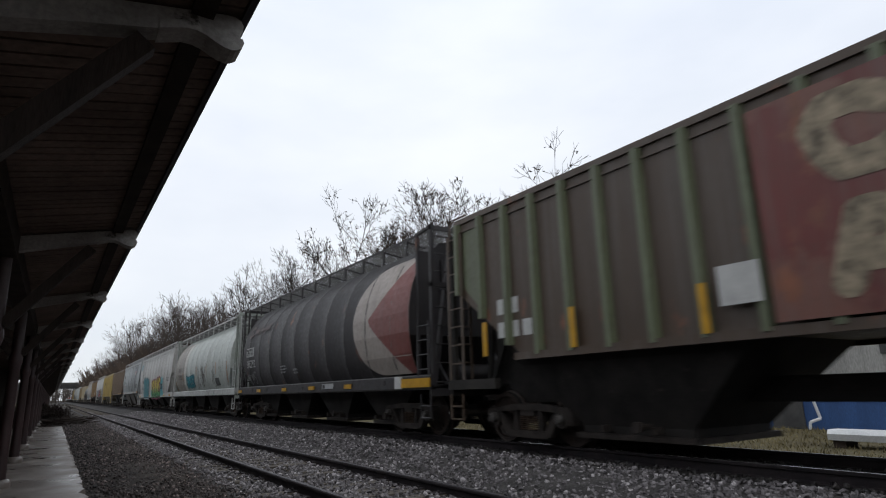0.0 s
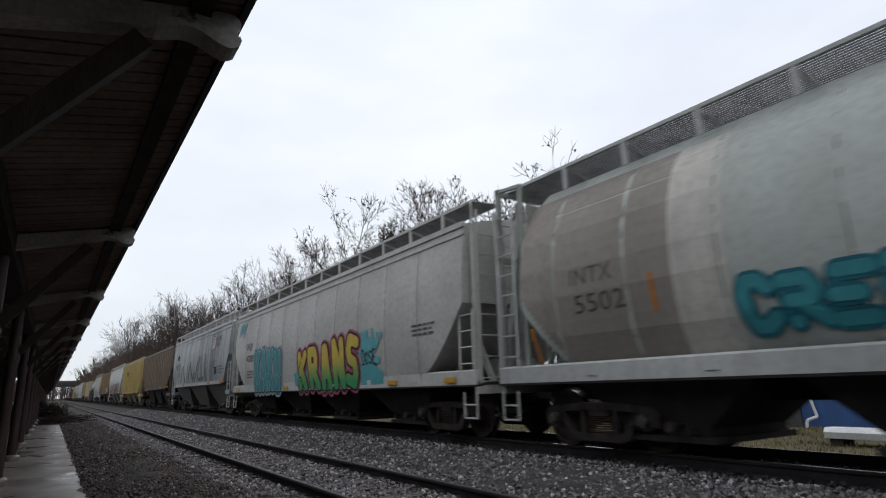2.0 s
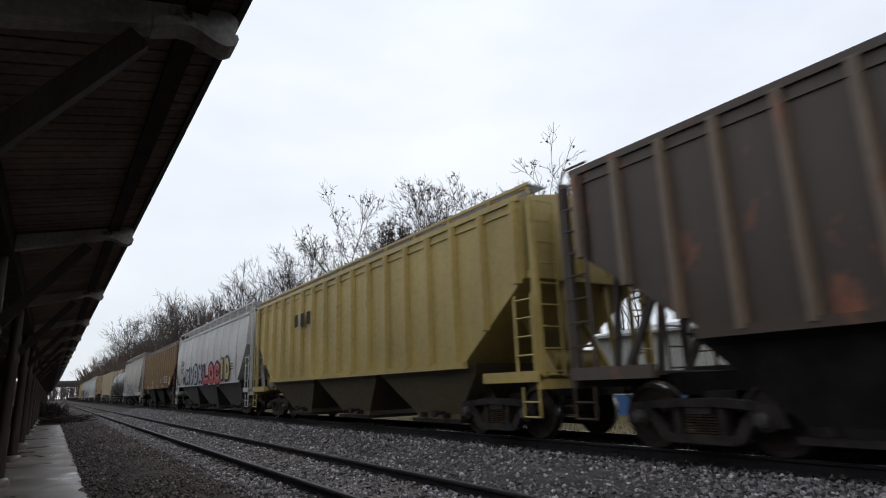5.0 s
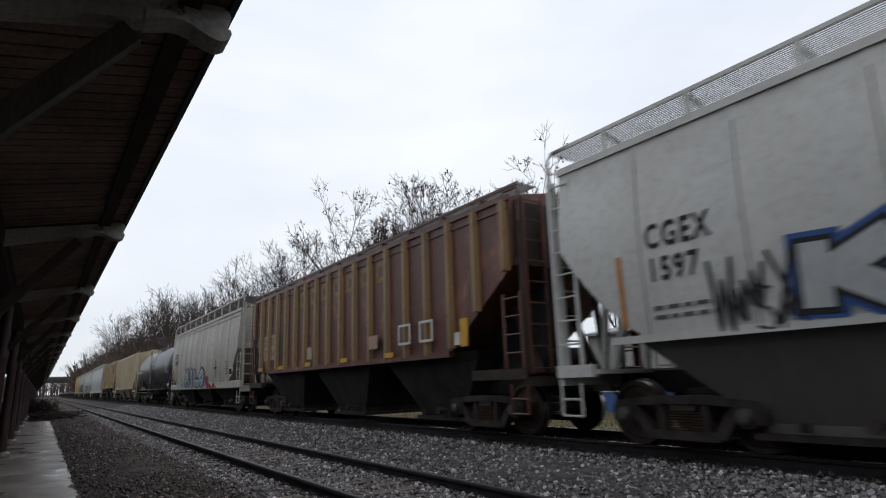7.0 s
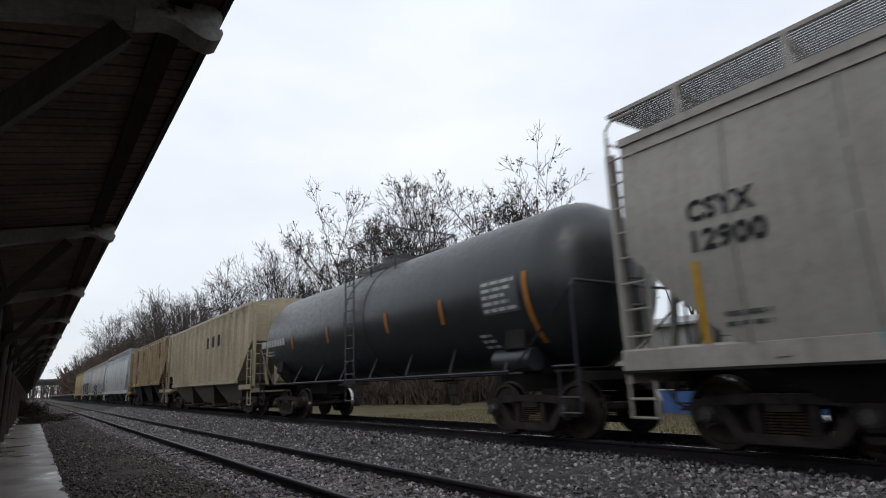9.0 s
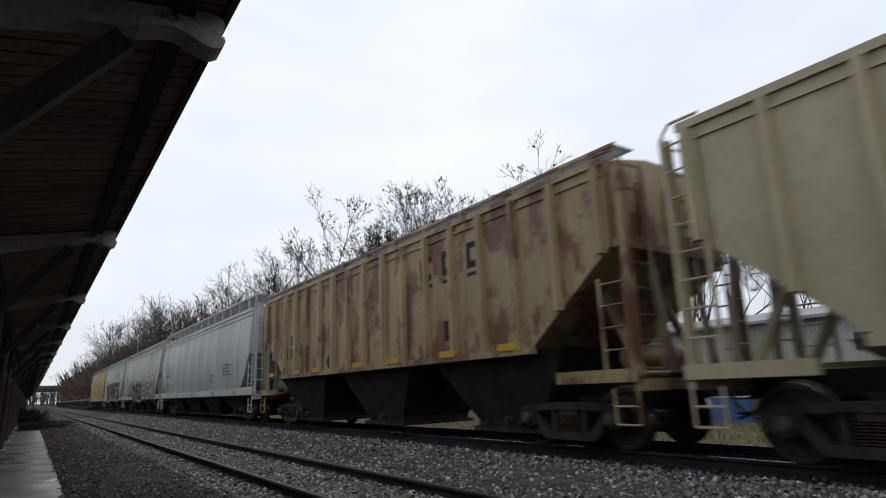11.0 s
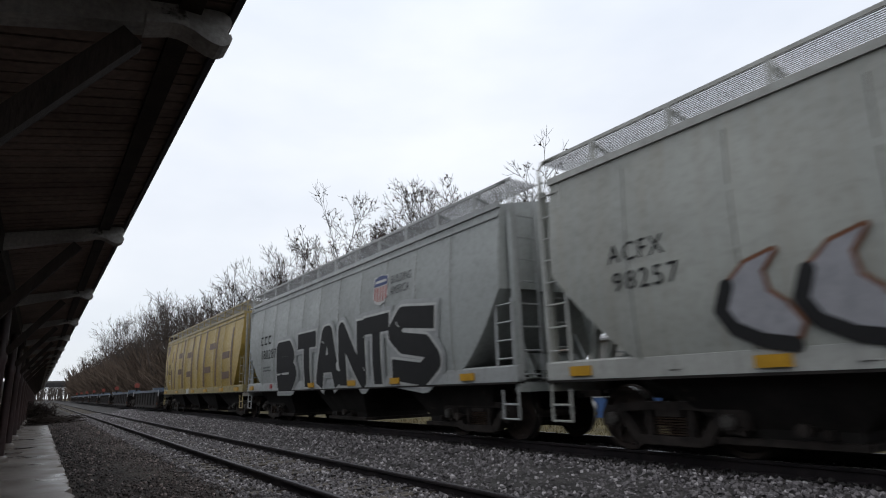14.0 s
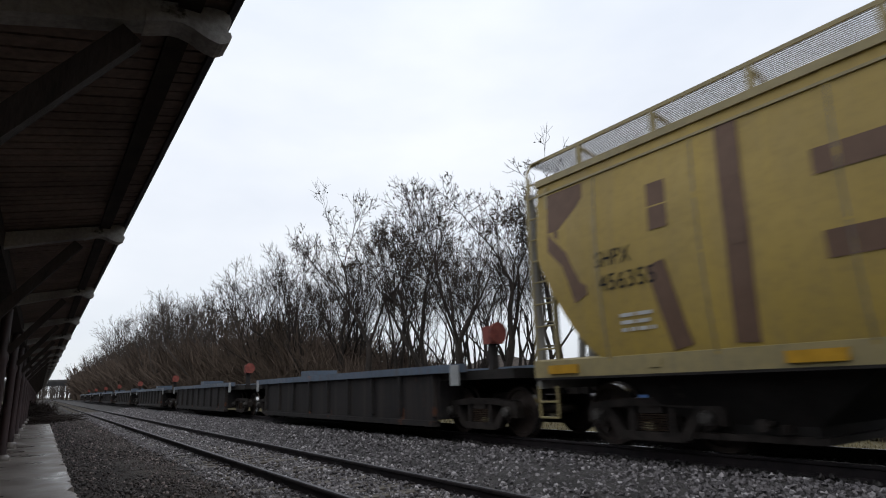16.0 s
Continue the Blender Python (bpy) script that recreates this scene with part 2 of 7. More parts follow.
class Mesh:
    def __init__(self):
        self.v, self.f = [], []

    def add(self, vs, fs):
        n = len(self.v)
        self.v.extend(vs)
        self.f.extend([tuple(i + n for i in q) for q in fs])

    def box(self, x0, x1, y0, y1, z0, z1):
        self.add([(x0, y0, z0), (x1, y0, z0), (x1, y1, z0), (x0, y1, z0), (x0, y0, z1), (x1, y0, z1), (x1, y1, z1), (x0, y1, z1)],
                 [(0, 3, 2, 1), (4, 5, 6, 7), (0, 1, 5, 4), (1, 2, 6, 5), (2, 3, 7, 6), (3, 0, 4, 7)])
        return self

    def rod(self, a, b, r, r2=None, n=6):
        r2 = r if r2 is None else r2
        a, b = Vector(a), Vector(b)
        d = (b - a).normalized()
        s = d.orthogonal().normalized()
        t = d.cross(s)
        vs = []
        for c, q in ((a, r), (b, r2)):
            for i in range(n):
                w = 2 * math.pi * i / n
                vs.append(tuple(c + (s * math.cos(w) + t * math.sin(w)) * q))
        fs = [(i, (i + 1) % n, n + (i + 1) % n, n + i) for i in range(n)]
        fs += [tuple(reversed(range(n))), tuple(range(n, 2 * n))]
        self.add(vs, fs)
        return self

    def beam(self, a, b, w, h, up=(0, 0, 1)):
        """A square-edged bar from a to b, w wide and h high."""
        a, b = Vector(a), Vector(b)
        d = (b - a).normalized()
        s = d.cross(Vector(up))
        s = s.normalized() if s.length > 1e-4 else d.orthogonal().normalized()
        t = s.cross(d)
        vs = [tuple(c + s * (w / 2 * i) + t * (h / 2 * j)) for c in (a, b) for i, j in ((-1, -1), (1, -1), (1, 1), (-1, 1))]
        self.add(vs, [(3, 2, 1, 0), (4, 5, 6, 7), (0, 1, 5, 4), (1, 2, 6, 5), (2, 3, 7, 6), (3, 0, 4, 7)])
        return self

    def loft(self, rings, caps=True, closed=True):
        n = len(rings[0])
        vs = [tuple(p) for r in rings for p in r]
        fs = []
        for k in range(len(rings) - 1):
            for i in range(n if closed else n - 1):
                j = (i + 1) % n
                fs.append((k * n + i, k * n + j, (k + 1) * n + j, (k + 1) * n + i))
        if caps:
            fs += [tuple(reversed(range(n))), tuple(range((len(rings) - 1) * n, len(rings) * n))]
        self.add(vs, fs)
        return self

    def plate(self, poly, axis, a, b):
        """A polygon pushed out along an axis from a to b. poly: the two other coordinates in axis order."""
        def put(p, c):
            q = list(p)
            q.insert(axis, c)
            return tuple(q)
        n = len(poly)
        vs = [put(p, a) for p in poly] + [put(p, b) for p in poly]
        fs = [tuple(range(n)), tuple(reversed(range(n, 2 * n)))] + [(i, n + i, n + (i + 1) % n, (i + 1) % n) for i in range(n)]
        self.add(vs, fs)
        return self

    def data(self, name, mat, smooth=None):
        me = bpy.data.meshes.new(name)
        me.from_pydata(self.v, [], self.f)
        bm = bmesh.new()
        bm.from_mesh(me)
        bmesh.ops.recalc_face_normals(bm, faces=bm.faces)
        bm.to_mesh(me)
        bm.free()
        if mat:
            me.materials.append(mat)
        if smooth:
            me.polygons.foreach_set("use_smooth", [True] * len(me.polygons))
            me.set_sharp_from_angle(angle=radians(smooth))
        return me


def part(name, mesh, mat, parent, label="", smooth=None, bevel=0.0):
    me = mesh.data(name, mat, smooth) if isinstance(mesh, Mesh) else mesh
    ob = new(name, me)
    ob.parent = parent
    if label:
        ob["label"] = label
    if bevel:
        mod = ob.modifiers.new("edge", "BEVEL")
        mod.width, mod.segments, mod.limit_method = bevel, 2, "ANGLE"
    return ob


def thing(name, mesh, mat, label, category, kind="", group="", smooth=None, m=None):
    me = mesh.data(name, mat, smooth) if isinstance(mesh, Mesh) else mesh
    ob = new(name, me)
    if m is not None:
        ob.matrix_basis = m
    return tagged(ob, label, category, group, kind)


def empty(name, label, category, group="", m=None):
    ob = new(name)
    ob.empty_display_size = 0.3
    if m is not None:
        ob.matrix_basis = m
    return tagged(ob, label, category, group)


# ---------------------------------------------------------------- the plan
X_SIDING, Z_SIDING = 3.87, -0.106     # centre and rail top of the near track
X_MAIN, Z_MAIN = 8.14, 0.16           # centre and rail top of the main track
GAUGE = 1.505                         # between rail centres
SPEED = 17.2                          # of the train, towards -y


def ground_z(x):
    pts = ((-60, -0.25), (0.35, -0.22), (0.9, -0.20), (2.3, -0.25), (5.3, -0.25), (6.2, -0.06), (6.75, 0.0), (9.5, 0.0), (10.3, -0.12), (12.5, -0.55), (16, -0.62), (200, -0.62))
    for (a, p), (b, q) in zip(pts, pts[1:]):
        if x <= b:
            return p + (q - p) * (x - a) / (b - a)
    return -0.62

# ---------------------------------------------------------------- ground and tracks
def build_ground():
    xs = [-2000, -300, -60, -20, -8, -4, -2, -0.5, 0.35, 0.9, 1.5, 2.3, 3.1, 4.6, 5.3, 5.8, 6.2, 6.75, 6.9, 7.4, 8.9, 9.3, 9.5, 10.3, 11.2, 12.5, 14, 16, 20, 30, 60, 300, 2000]
    ys = [-2000, -300, -60] + list(range(-20, 61, 2)) + [70, 85, 100, 130, 170, 220, 300, 450, 800, 3000]
    m = Mesh()
    rnd = random.Random(3)
    vs = []
    for y in ys:
        for x in xs:
            j = 0.025 if 0.9 < x < 20 and -21 < y < 61 and not 6.7 < x < 9.6 else 0
            vs.append((x, y, ground_z(x) + rnd.uniform(-j, j)))
    n = len(xs)
    m.add(vs, [(a * n + b, a * n + b + 1, (a + 1) * n + b + 1, (a + 1) * n + b) for a in range(len(ys) - 1) for b in range(n - 1)])
    me = m.data("ground", None)
    for mat in (BALLAST, DIRT, GRASS, FOREST, OILY_SHADED_BED):
        me.materials.append(mat)
    for p in me.polygons:
        x = p.center.x
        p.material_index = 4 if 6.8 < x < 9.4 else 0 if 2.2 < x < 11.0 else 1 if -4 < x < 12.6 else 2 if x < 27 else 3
    thing("ground", me, None, "trackside ground of grey ballast, dark dirt and winter grass", "ground", "structure")


RAIL_SEC = [(-0.07, 0), (0.07, 0), (0.07, 0.012), (0.012, 0.03), (0.012, 0.12), (0.036, 0.13), (0.036, 0.158), (0.028, 0.168), (-0.028, 0.168), (-0.036, 0.158), (-0.036, 0.13), (-0.012, 0.12), (-0.012, 0.03), (-0.07, 0.012)]


def build_track(name, xc, z_top, head, tie_z, label):
    track = empty(name, label, "railway track")
    for side in (-1, 1):
        x = xc + side * GAUGE / 2
        m = Mesh()
        m.loft([[(x + a, y, z_top - 0.168 + b) for a, b in RAIL_SEC] for y in (-60, 0, 30, 80, 160, 420)])
        rail = part("rail", m, RAIL_SIDE, track, "rust-dark steel rail")
        part("rail_head", Mesh().box(x - 0.027, x + 0.027, -60, 420, z_top - 0.002, z_top + 0.002), head, rail, "worn shiny running surface")
    tie = Mesh().box(-1.3, 1.3, -0.115, 0.115, -0.17, 0).data("tie", TIE)
    plate_me = Mesh().box(-0.18, 0.18, -0.1, 0.1, 0, 0.016).box(-0.11, -0.085, -0.06, -0.035, 0, 0.05).box(0.085, 0.11, 0.03, 0.055, 0, 0.05).data("tie_plate", RAIL_SIDE)
    rnd = random.Random(int(xc * 10))
    y = -4.0
    while y < 68:
        t = part("tie", tie, None, track)
        t.matrix_basis = pose(xc + rnd.uniform(-0.04, 0.04), y, tie_z + rnd.uniform(-0.02, 0.012), 0, 0, rnd.uniform(-1.5, 1.5))
        if y < 30:
            for side in (-1, 1):
                p = part("tie_plate", plate_me, None, t)
                p.matrix_basis = pose(side * GAUGE / 2, 0, 0.0)
        y += 0.533
    far = Mesh()
    while y < 260:
        far.box(xc - 1.3, xc + 1.3, y - 0.115, y + 0.115, tie_z - 0.17, tie_z)
        y += 0.533
    o = part("far_tie", far, TIE, track)
    o["kind"] = "stuff"
    return track


def stones(name, label, x0, x1, y0, y1, count, s0, s1, mat, seed, skip=(), dense=1.0, z_add=0.0):
    """Loose crushed stones joined in one mesh, thicker near y0."""
    rng = np.random.default_rng(seed)
    base = np.array([(0, 0, 1), (0.9, 0, 0.3), (0.28, 0.85, 0.4), (-0.75, 0.5, 0.25), (-0.7, -0.55, 0.35), (0.3, -0.85, 0.3), (0.1, 0.1, -0.8)])
    tri = np.array([(0, 1, 2), (0, 2, 3), (0, 3, 4), (0, 4, 5), (0, 5, 1), (6, 2, 1), (6, 3, 2), (6, 4, 3), (6, 5, 4), (6, 1, 5)])
    u = rng.random(count)
    y = y0 + (y1 - y0) * u ** dense
    x = rng.uniform(x0, x1, count)
    keep = np.ones(count, bool)
    for a, b in skip:
        keep &= ~((x > a) & (x < b))
    x, y = x[keep], y[keep]
    n = len(x)
    s = rng.uniform(s0, s1, n) * (1 + 0.012 * np.maximum(y - 6, 0))
    pts = base[None] * (s[:, None, None] * rng.uniform(0.55, 1.3, (n, 7, 3)))
    ax = rng.normal(size=(n, 3))
    ax /= np.linalg.norm(ax, axis=1)[:, None]
    w = rng.uniform(0, 6.28, n)
    c, si = np.cos(w)[:, None, None], np.sin(w)[:, None, None]
    axb = np.repeat(ax[:, None], 7, 1)
    pts = pts * c + np.cross(axb, pts) * si + axb * (np.sum(axb * pts, 2, keepdims=True)) * (1 - c)
    z = np.array([ground_z(q) for q in x]) + z_add + s * rng.uniform(-0.1, 0.55, n)
    pts += np.stack([x, y, z], 1)[:, None]
    me = bpy.data.meshes.new(name)
    me.from_pydata(pts.reshape(-1, 3).tolist(), [], (tri[None] + 7 * np.arange(n)[:, None, None]).reshape(-1, 3).tolist())
    me.materials.append(mat)
    return thing(name, me, None, label, "ballast", "stuff")


def stone_mat(name, dark, light, pale):
    m, nt, b = node_mat(name)
    g = nt.nodes.new("ShaderNodeNewGeometry")
    r = nt.nodes.new("ShaderNodeValToRGB")
    r.color_ramp.elements[0].position, r.color_ramp.elements[0].color = 0.0, (*dark, 1)
    r.color_ramp.elements[1].position, r.color_ramp.elements[1].color = 0.86, (*light, 1)
    e = r.color_ramp.elements.new(1.0)
    e.color = (*pale, 1)
    nt.links.new(g.outputs["Random Per Island"], r.inputs["Fac"])
    v = mapped(nt, (1, 1, 1))
    n = noise_node(nt, v, 45, 4)
    col = mix_col(nt, 0.6, r.outputs["Color"], ramp_node(nt, n, 0.3, (0.6,) * 3, 0.7, (1.3,) * 3), "MULTIPLY")
    nt.links.new(col, b.inputs["Base Color"])
    b.inputs["Roughness"].default_value = 0.7
    return m


def build_platform():
    plat = empty("platform", "low wet concrete platform with a chipped edge", "platform")
    plat["kind"] = "structure"
    rnd = random.Random(5)
    y = -7.0
    while y < 31:
        ln = 3.0
        n = 22
        edge = [(0.48 + rnd.uniform(-0.035, 0.02) - (0.05 if rnd.random() < 0.12 else 0), y + 0.006 + (ln - 0.012) * i / n) for i in range(n + 1)]
        low = [(a + rnd.uniform(-0.03, 0.02), b) for a, b in edge]
        m = Mesh()
        m.loft([[(-2.6, b, -0.25), (c, b, -0.25), (c, b, -0.06), (a, b, -0.012), (a - 0.02, b, 0.0), (-2.6, b, 0.0)] for (a, b), (c, _) in zip(edge, low)])
        part("slab", m, CONCRETE, plat)
        y += ln
    return plat


CANOPY_EDGE, CANOPY_Z, CANOPY_RISE = 0.555, 2.80, 0.20
BAY0, BAY = 2.42, 3.95


def roof_z(x):
    return CANOPY_Z + CANOPY_RISE * (abs(x + 0.5) - 1.1)


def build_canopy():
    roof = Mesh()
    y = -6.0
    while y < 118:
        # cross boards of the soffit, each a little uneven
        w = 0.1175 if y < 24 else 2.4
        for s in (-1, 1):
            # left wing stretched to the added wall, out of view, to block sky light
            x0, x1 = -0.5 + s * 0.05, -0.5 + s * (1.025 if s > 0 else 2.10)
            d = random.Random(int(y * 100) + s).uniform(0, 0.006)
            z0, z1 = roof_z(x0) + d, roof_z(x1) + d
            roof.add([(x0, y, z0), (x1, y, z1), (x1, y + w - 0.018, z1), (x0, y + w - 0.018, z0), (x0, y, z0 + 0.02), (x1, y, z1 + 0.02), (x1, y + w - 0.018, z1 + 0.02), (x0, y + w - 0.018, z0 + 0.02)],
                     [(0, 3, 2, 1), (4, 5, 6, 7), (0, 1, 5, 4), (1, 2, 6, 5), (2, 3, 7, 6), (3, 0, 4, 7)])
        y += w
    for s in (-1, 1):
        x0, x1 = -0.5, -0.5 + s * (1.025 if s > 0 else 2.10)
        roof.add([(x0, -6, roof_z(x0) + 0.035), (x1, -6, roof_z(x1) + 0.035), (x1, 118, roof_z(x1) + 0.035), (x0, 118, roof_z(x0) + 0.035), (x0, -6, roof_z(x0) + 0.06), (x1, -6, roof_z(x1) + 0.06), (x1, 118, roof_z(x1) + 0.06), (x0, 118, roof_z(x0) + 0.06)],
                 [(0, 3, 2, 1), (4, 5, 6, 7), (0, 1, 5, 4), (1, 2, 6, 5), (2, 3, 7, 6), (3, 0, 4, 7)])
    thing("ceiling", roof, SOFFIT, "dark boarded soffit of the open platform canopy", "canopy roof", "structure")
    trim = empty("canopy_frame", "dark timber frame of the platform canopy with pale bracket ends", "canopy")
    trim["kind"] = "structure"
    for s, reach in ((-1, 2.10), (1, 1.025)):
        x = -0.5 + s * reach
        part("fascia", Mesh().box(min(x, x + s * 0.03), max(x, x + s * 0.03), -6, 118, roof_z(x) - 0.03, roof_z(x) + 0.085), FASCIA, trim, "thin dark roof edge")
        for o in (0.86,):
            xp = -0.5 + s * o
            part("purlin", Mesh().box(xp - 0.045, xp + 0.045, -6, 118, roof_z(xp) - 0.045, roof_z(xp) - 0.004), DARK_WOOD, trim)
    part("ridge_beam", Mesh().box(-0.6, -0.4, -6, 118, roof_z(-0.5) - 0.2, roof_z(-0.5) - 0.005), DARK_WOOD, trim)
    # bracket arm: scrolled end, both wings
    arms, lips = [], []
    for s in (-1, 1):
        under = [(1.005, 2.592), (0.985, 2.586), (0.95, 2.592), (0.915, 2.606), (0.88, 2.624), (0.84, 2.634), (0.80, 2.632), (0.755, 2.616), (0.70, 2.597), (0.45, 2.535), (0.06, 2.43)]
        outline = [(0.06, 2.575), (0.95, 2.752), (0.995, 2.755), (1.022, 2.742), (1.032, 2.72), (1.030, 2.697), (1.018, 2.678), (1.016, 2.666), (1.028, 2.652), (1.032, 2.632), (1.024, 2.608)] + under
        arms.append(Mesh().plate([(-0.5 + s * a, b) for a, b in outline], 1, -0.05, 0.05).data("bracket_arm", WHITE_TRIM))
        lip = [(1.028, 2.652), (1.036, 2.632), (1.028, 2.604)] + [(a, b - 0.004) for a, b in under[:9]]
        back = [(a, b + 0.034) for a, b in reversed(under[1:9])]
        lips.append(Mesh().plate([(-0.5 + s * a, b) for a, b in lip + back], 1, -0.062, 0.062).data("bracket_lip", WHITE_TRIM))
    brace = [Mesh().beam((-0.5 + s * 0.06, 0, 1.78), (-0.5 + s * 0.66, 0, 2.54), 0.09, 0.075, (0, 1, 0)).data("brace", DARK_WOOD) for s in (-1, 1)]
    col = Mesh()
    ring = lambda r, z, n=12: [(-0.5 + r * math.cos(2 * math.pi * i / n), r * math.sin(2 * math.pi * i / n), z) for i in range(n)]
    col.loft([ring(0.085, 0.10), ring(0.075, 0.5), ring(0.07, 1.6), ring(0.085, 1.66), ring(0.085, 1.72), ring(0.07, 1.78), ring(0.065, roof_z(-0.5) - 0.2)])
    col_me = col.data("column", COLUMN_RED, 40)
    foot_me = Mesh().loft([ring(0.15, 0.0), ring(0.15, 0.06), ring(0.12, 0.1), ring(0.09, 0.11)]).data("column_base", CONCRETE, 40)
    k = -1
    while BAY0 + BAY * k < 116:
        y = BAY0 + BAY * k
        for i in (0, 1):
            part("bracket_arm", arms[i], None, trim, "pale weathered scroll-ended bracket").location.y = y
            part("bracket_lip", lips[i], None, trim, "rounded moulding under the bracket end").location.y = y
            part("brace", brace[i], None, trim).location.y = y
        c = new("canopy_column", col_me)
        c.location.y = y
        tagged(c, "round oxide-red iron canopy column on a pale base", "column", "canopy columns")
        part("column_base", foot_me, None, c)
        k += 1


build_ground()
build_track("siding_track", X_SIDING, Z_SIDING, RAIL_HEAD_DULL, Z_SIDING - 0.128, "unused siding with dull rails on half-buried wooden ties")
build_track("main_track", X_MAIN, Z_MAIN, RAIL_HEAD, Z_MAIN - 0.175, "main line with polished rails on dark ties")
build_platform()
build_canopy()
# wall added behind the columns to close the bright gap and darken the canopy
house = empty("wall_station", "dark brown boarded wall added to close the gap behind the columns", "wall")
house["kind"] = "structure"
wall_wood = surface("dark_brown_boarding", (0.022, 0.014, 0.010), (0.045, 0.030, 0.022), 1.0, 0.7, bump_s=0.3, fine=20, stretch=(1, 3, 0.4))
part("wall_board", Mesh().box(-2.95, -2.62, -7, 60, -0.25, 3.6), wall_wood, house)
part("wall_cap", Mesh().box(-3.0, -2.55, -7.05, 60.05, 3.6, 3.72), DARK_WOOD, house)

# ---------------------------------------------------------------- freight cars
# car space: y along the track, z = 0 at the rail top, -x is the side by the platform
PROFILE = {
    "flow": ((1.00, 1.50), (1.6, 1.565), (2.4, 1.60), (3.2, 1.585), (3.75, 1.53), (4.22, 1.49)),
    "round": ((1.12, 1.18), (1.35, 1.36), (1.75, 1.52), (2.3, 1.60), (2.8, 1.60), (3.3, 1.52), (3.7, 1.37), (4.05, 1.16), (4.22, 0.95)),
    "rib": ((1.00, 1.46), (4.22, 1.46)),
}


def half_width(style, z):
    p = PROFILE[style]
    if z <= p[0][0]:
        return p[0][1]
    for (a, u), (b, v) in zip(p, p[1:]):
        if z <= b:
            k = (z - a) / (b - a)
            return u + (v - u) * k
    return p[-1][1]


def wheel_mesh():
    m = Mesh()
    prof = [(0.0, 0.80), (0.10, 0.82), (0.11, 0.79), (0.20, 0.755), (0.37, 0.765), (0.385, 0.80), (0.452, 0.80), (0.457, 0.73), (0.462, 0.70), (0.487, 0.69), (0.487, 0.665), (0.39, 0.665), (0.37, 0.70), (0.2, 0.70), (0.0, 0.69)]
    n = 28
    for s in (-1, 1):
        m.loft([[(s * x, r * math.cos(2 * math.pi * i / n), r * math.sin(2 * math.pi * i / n)) for i in range(n)] for r, x in prof if r > 0], caps=True)
        # lightening holes read as dark bosses on the plate
        for i in range(3):
            w = 2 * math.pi * i / 3
            m.rod((s * 0.74, 0.28 * math.cos(w), 0.28 * math.sin(w)), (s * 0.79, 0.28 * math.cos(w), 0.28 * math.sin(w)), 0.05, n=6)
    m.rod((-1.02, 0, 0), (1.02, 0, 0), 0.085, n=10)
    return m


WHEEL_ME = wheel_mesh().data("wheelset", WHEEL, 35)
WHEEL_ME.materials.append(TREAD)
for p_ in WHEEL_ME.polygons:
    r_ = math.hypot(p_.center.y, p_.center.z)
    if 0.448 < r_ < 0.466 and abs(p_.normal.x) < 0.5:
        p_.material_index = 1
CAP_MAT = surface("bearing_cap_steel", (0.04, 0.036, 0.032), (0.085, 0.078, 0.072), 8, 0.5, metal=0.4)
CAP_ME = [Mesh().rod((s_ * 1.06, 0, 0), (s_ * 1.17, 0, 0), 0.10, 0.088, 14).rod((s_ * 1.17, 0, 0), (s_ * 1.19, 0, 0), 0.075, 0.06, 10).data("bearing_cap", CAP_MAT, 35) for s_ in (-1, 1)]


def sideframe_mesh():
    m = Mesh()
    # top chord, tension members, columns: openings stay open between them
    m.plate([(-1.12, 0.36), (-1.12, 0.55), (-1.05, 0.64), (-0.70, 0.665), (-0.35, 0.70), (0.35, 0.70), (0.70, 0.665), (1.05, 0.64), (1.12, 0.55), (1.12, 0.36), (1.02, 0.36), (0.98, 0.50), (0.70, 0.565), (0.30, 0.59), (-0.30, 0.59), (-0.70, 0.565), (-0.98, 0.50), (-1.02, 0.36)], 0, 0.90, 1.08)
    m.plate([(-0.86, 0.56), (-0.70, 0.56), (-0.42, 0.22), (-0.46, 0.13), (-0.58, 0.17)], 0, 0.91, 1.07)
    m.plate([(0.86, 0.56), (0.70, 0.56), (0.42, 0.22), (0.46, 0.13), (0.58, 0.17)], 0, 0.91, 1.07)
    m.plate([(-0.50, 0.13), (-0.46, 0.25), (0.46, 0.25), (0.50, 0.13)], 0, 0.90, 1.08)
    for s in (-1, 1):
        m.plate([(s * 0.26, 0.24), (s * 0.38, 0.24), (s * 0.36, 0.62), (s * 0.28, 0.62)], 0, 0.92, 1.06)
        m.rod((0.98, s * 0.889, 0.457), (1.09, s * 0.889, 0.457), 0.15, n=12)
    return m


_sf = sideframe_mesh()
SIDE_ME = [Mesh(), Mesh()]
for k_, s_ in enumerate((1, -1)):
    SIDE_ME[k_].add([(s_ * x, y, z) for x, y, z in _sf.v], _sf.f)
    SIDE_ME[k_] = SIDE_ME[k_].data("sideframe", STEEL, 30)
SPRING_ME = Mesh()
for i_ in range(7):
    z_ = 0.265 + i_ * 0.034
    SPRING_ME.rod((0, 0, z_), (0, 0, z_ + 0.018), 0.07, n=8)
SPRING_ME = SPRING_ME.data("spring", surface("rusty_spring", (0.03, 0.02, 0.015), (0.07, 0.045, 0.03), 8, 0.7, metal=0.3))
BOLSTER_ME = Mesh().box(-1.06, 1.06, -0.2, 0.2, 0.50, 0.62).box(-0.5, 0.5, -0.25, 0.25, 0.58, 0.78).box(-0.9, 0.9, -0.52, -0.46, 0.35, 0.48).box(-0.9, 0.9, 0.46, 0.52, 0.35, 0.48).data("truck", STEEL)



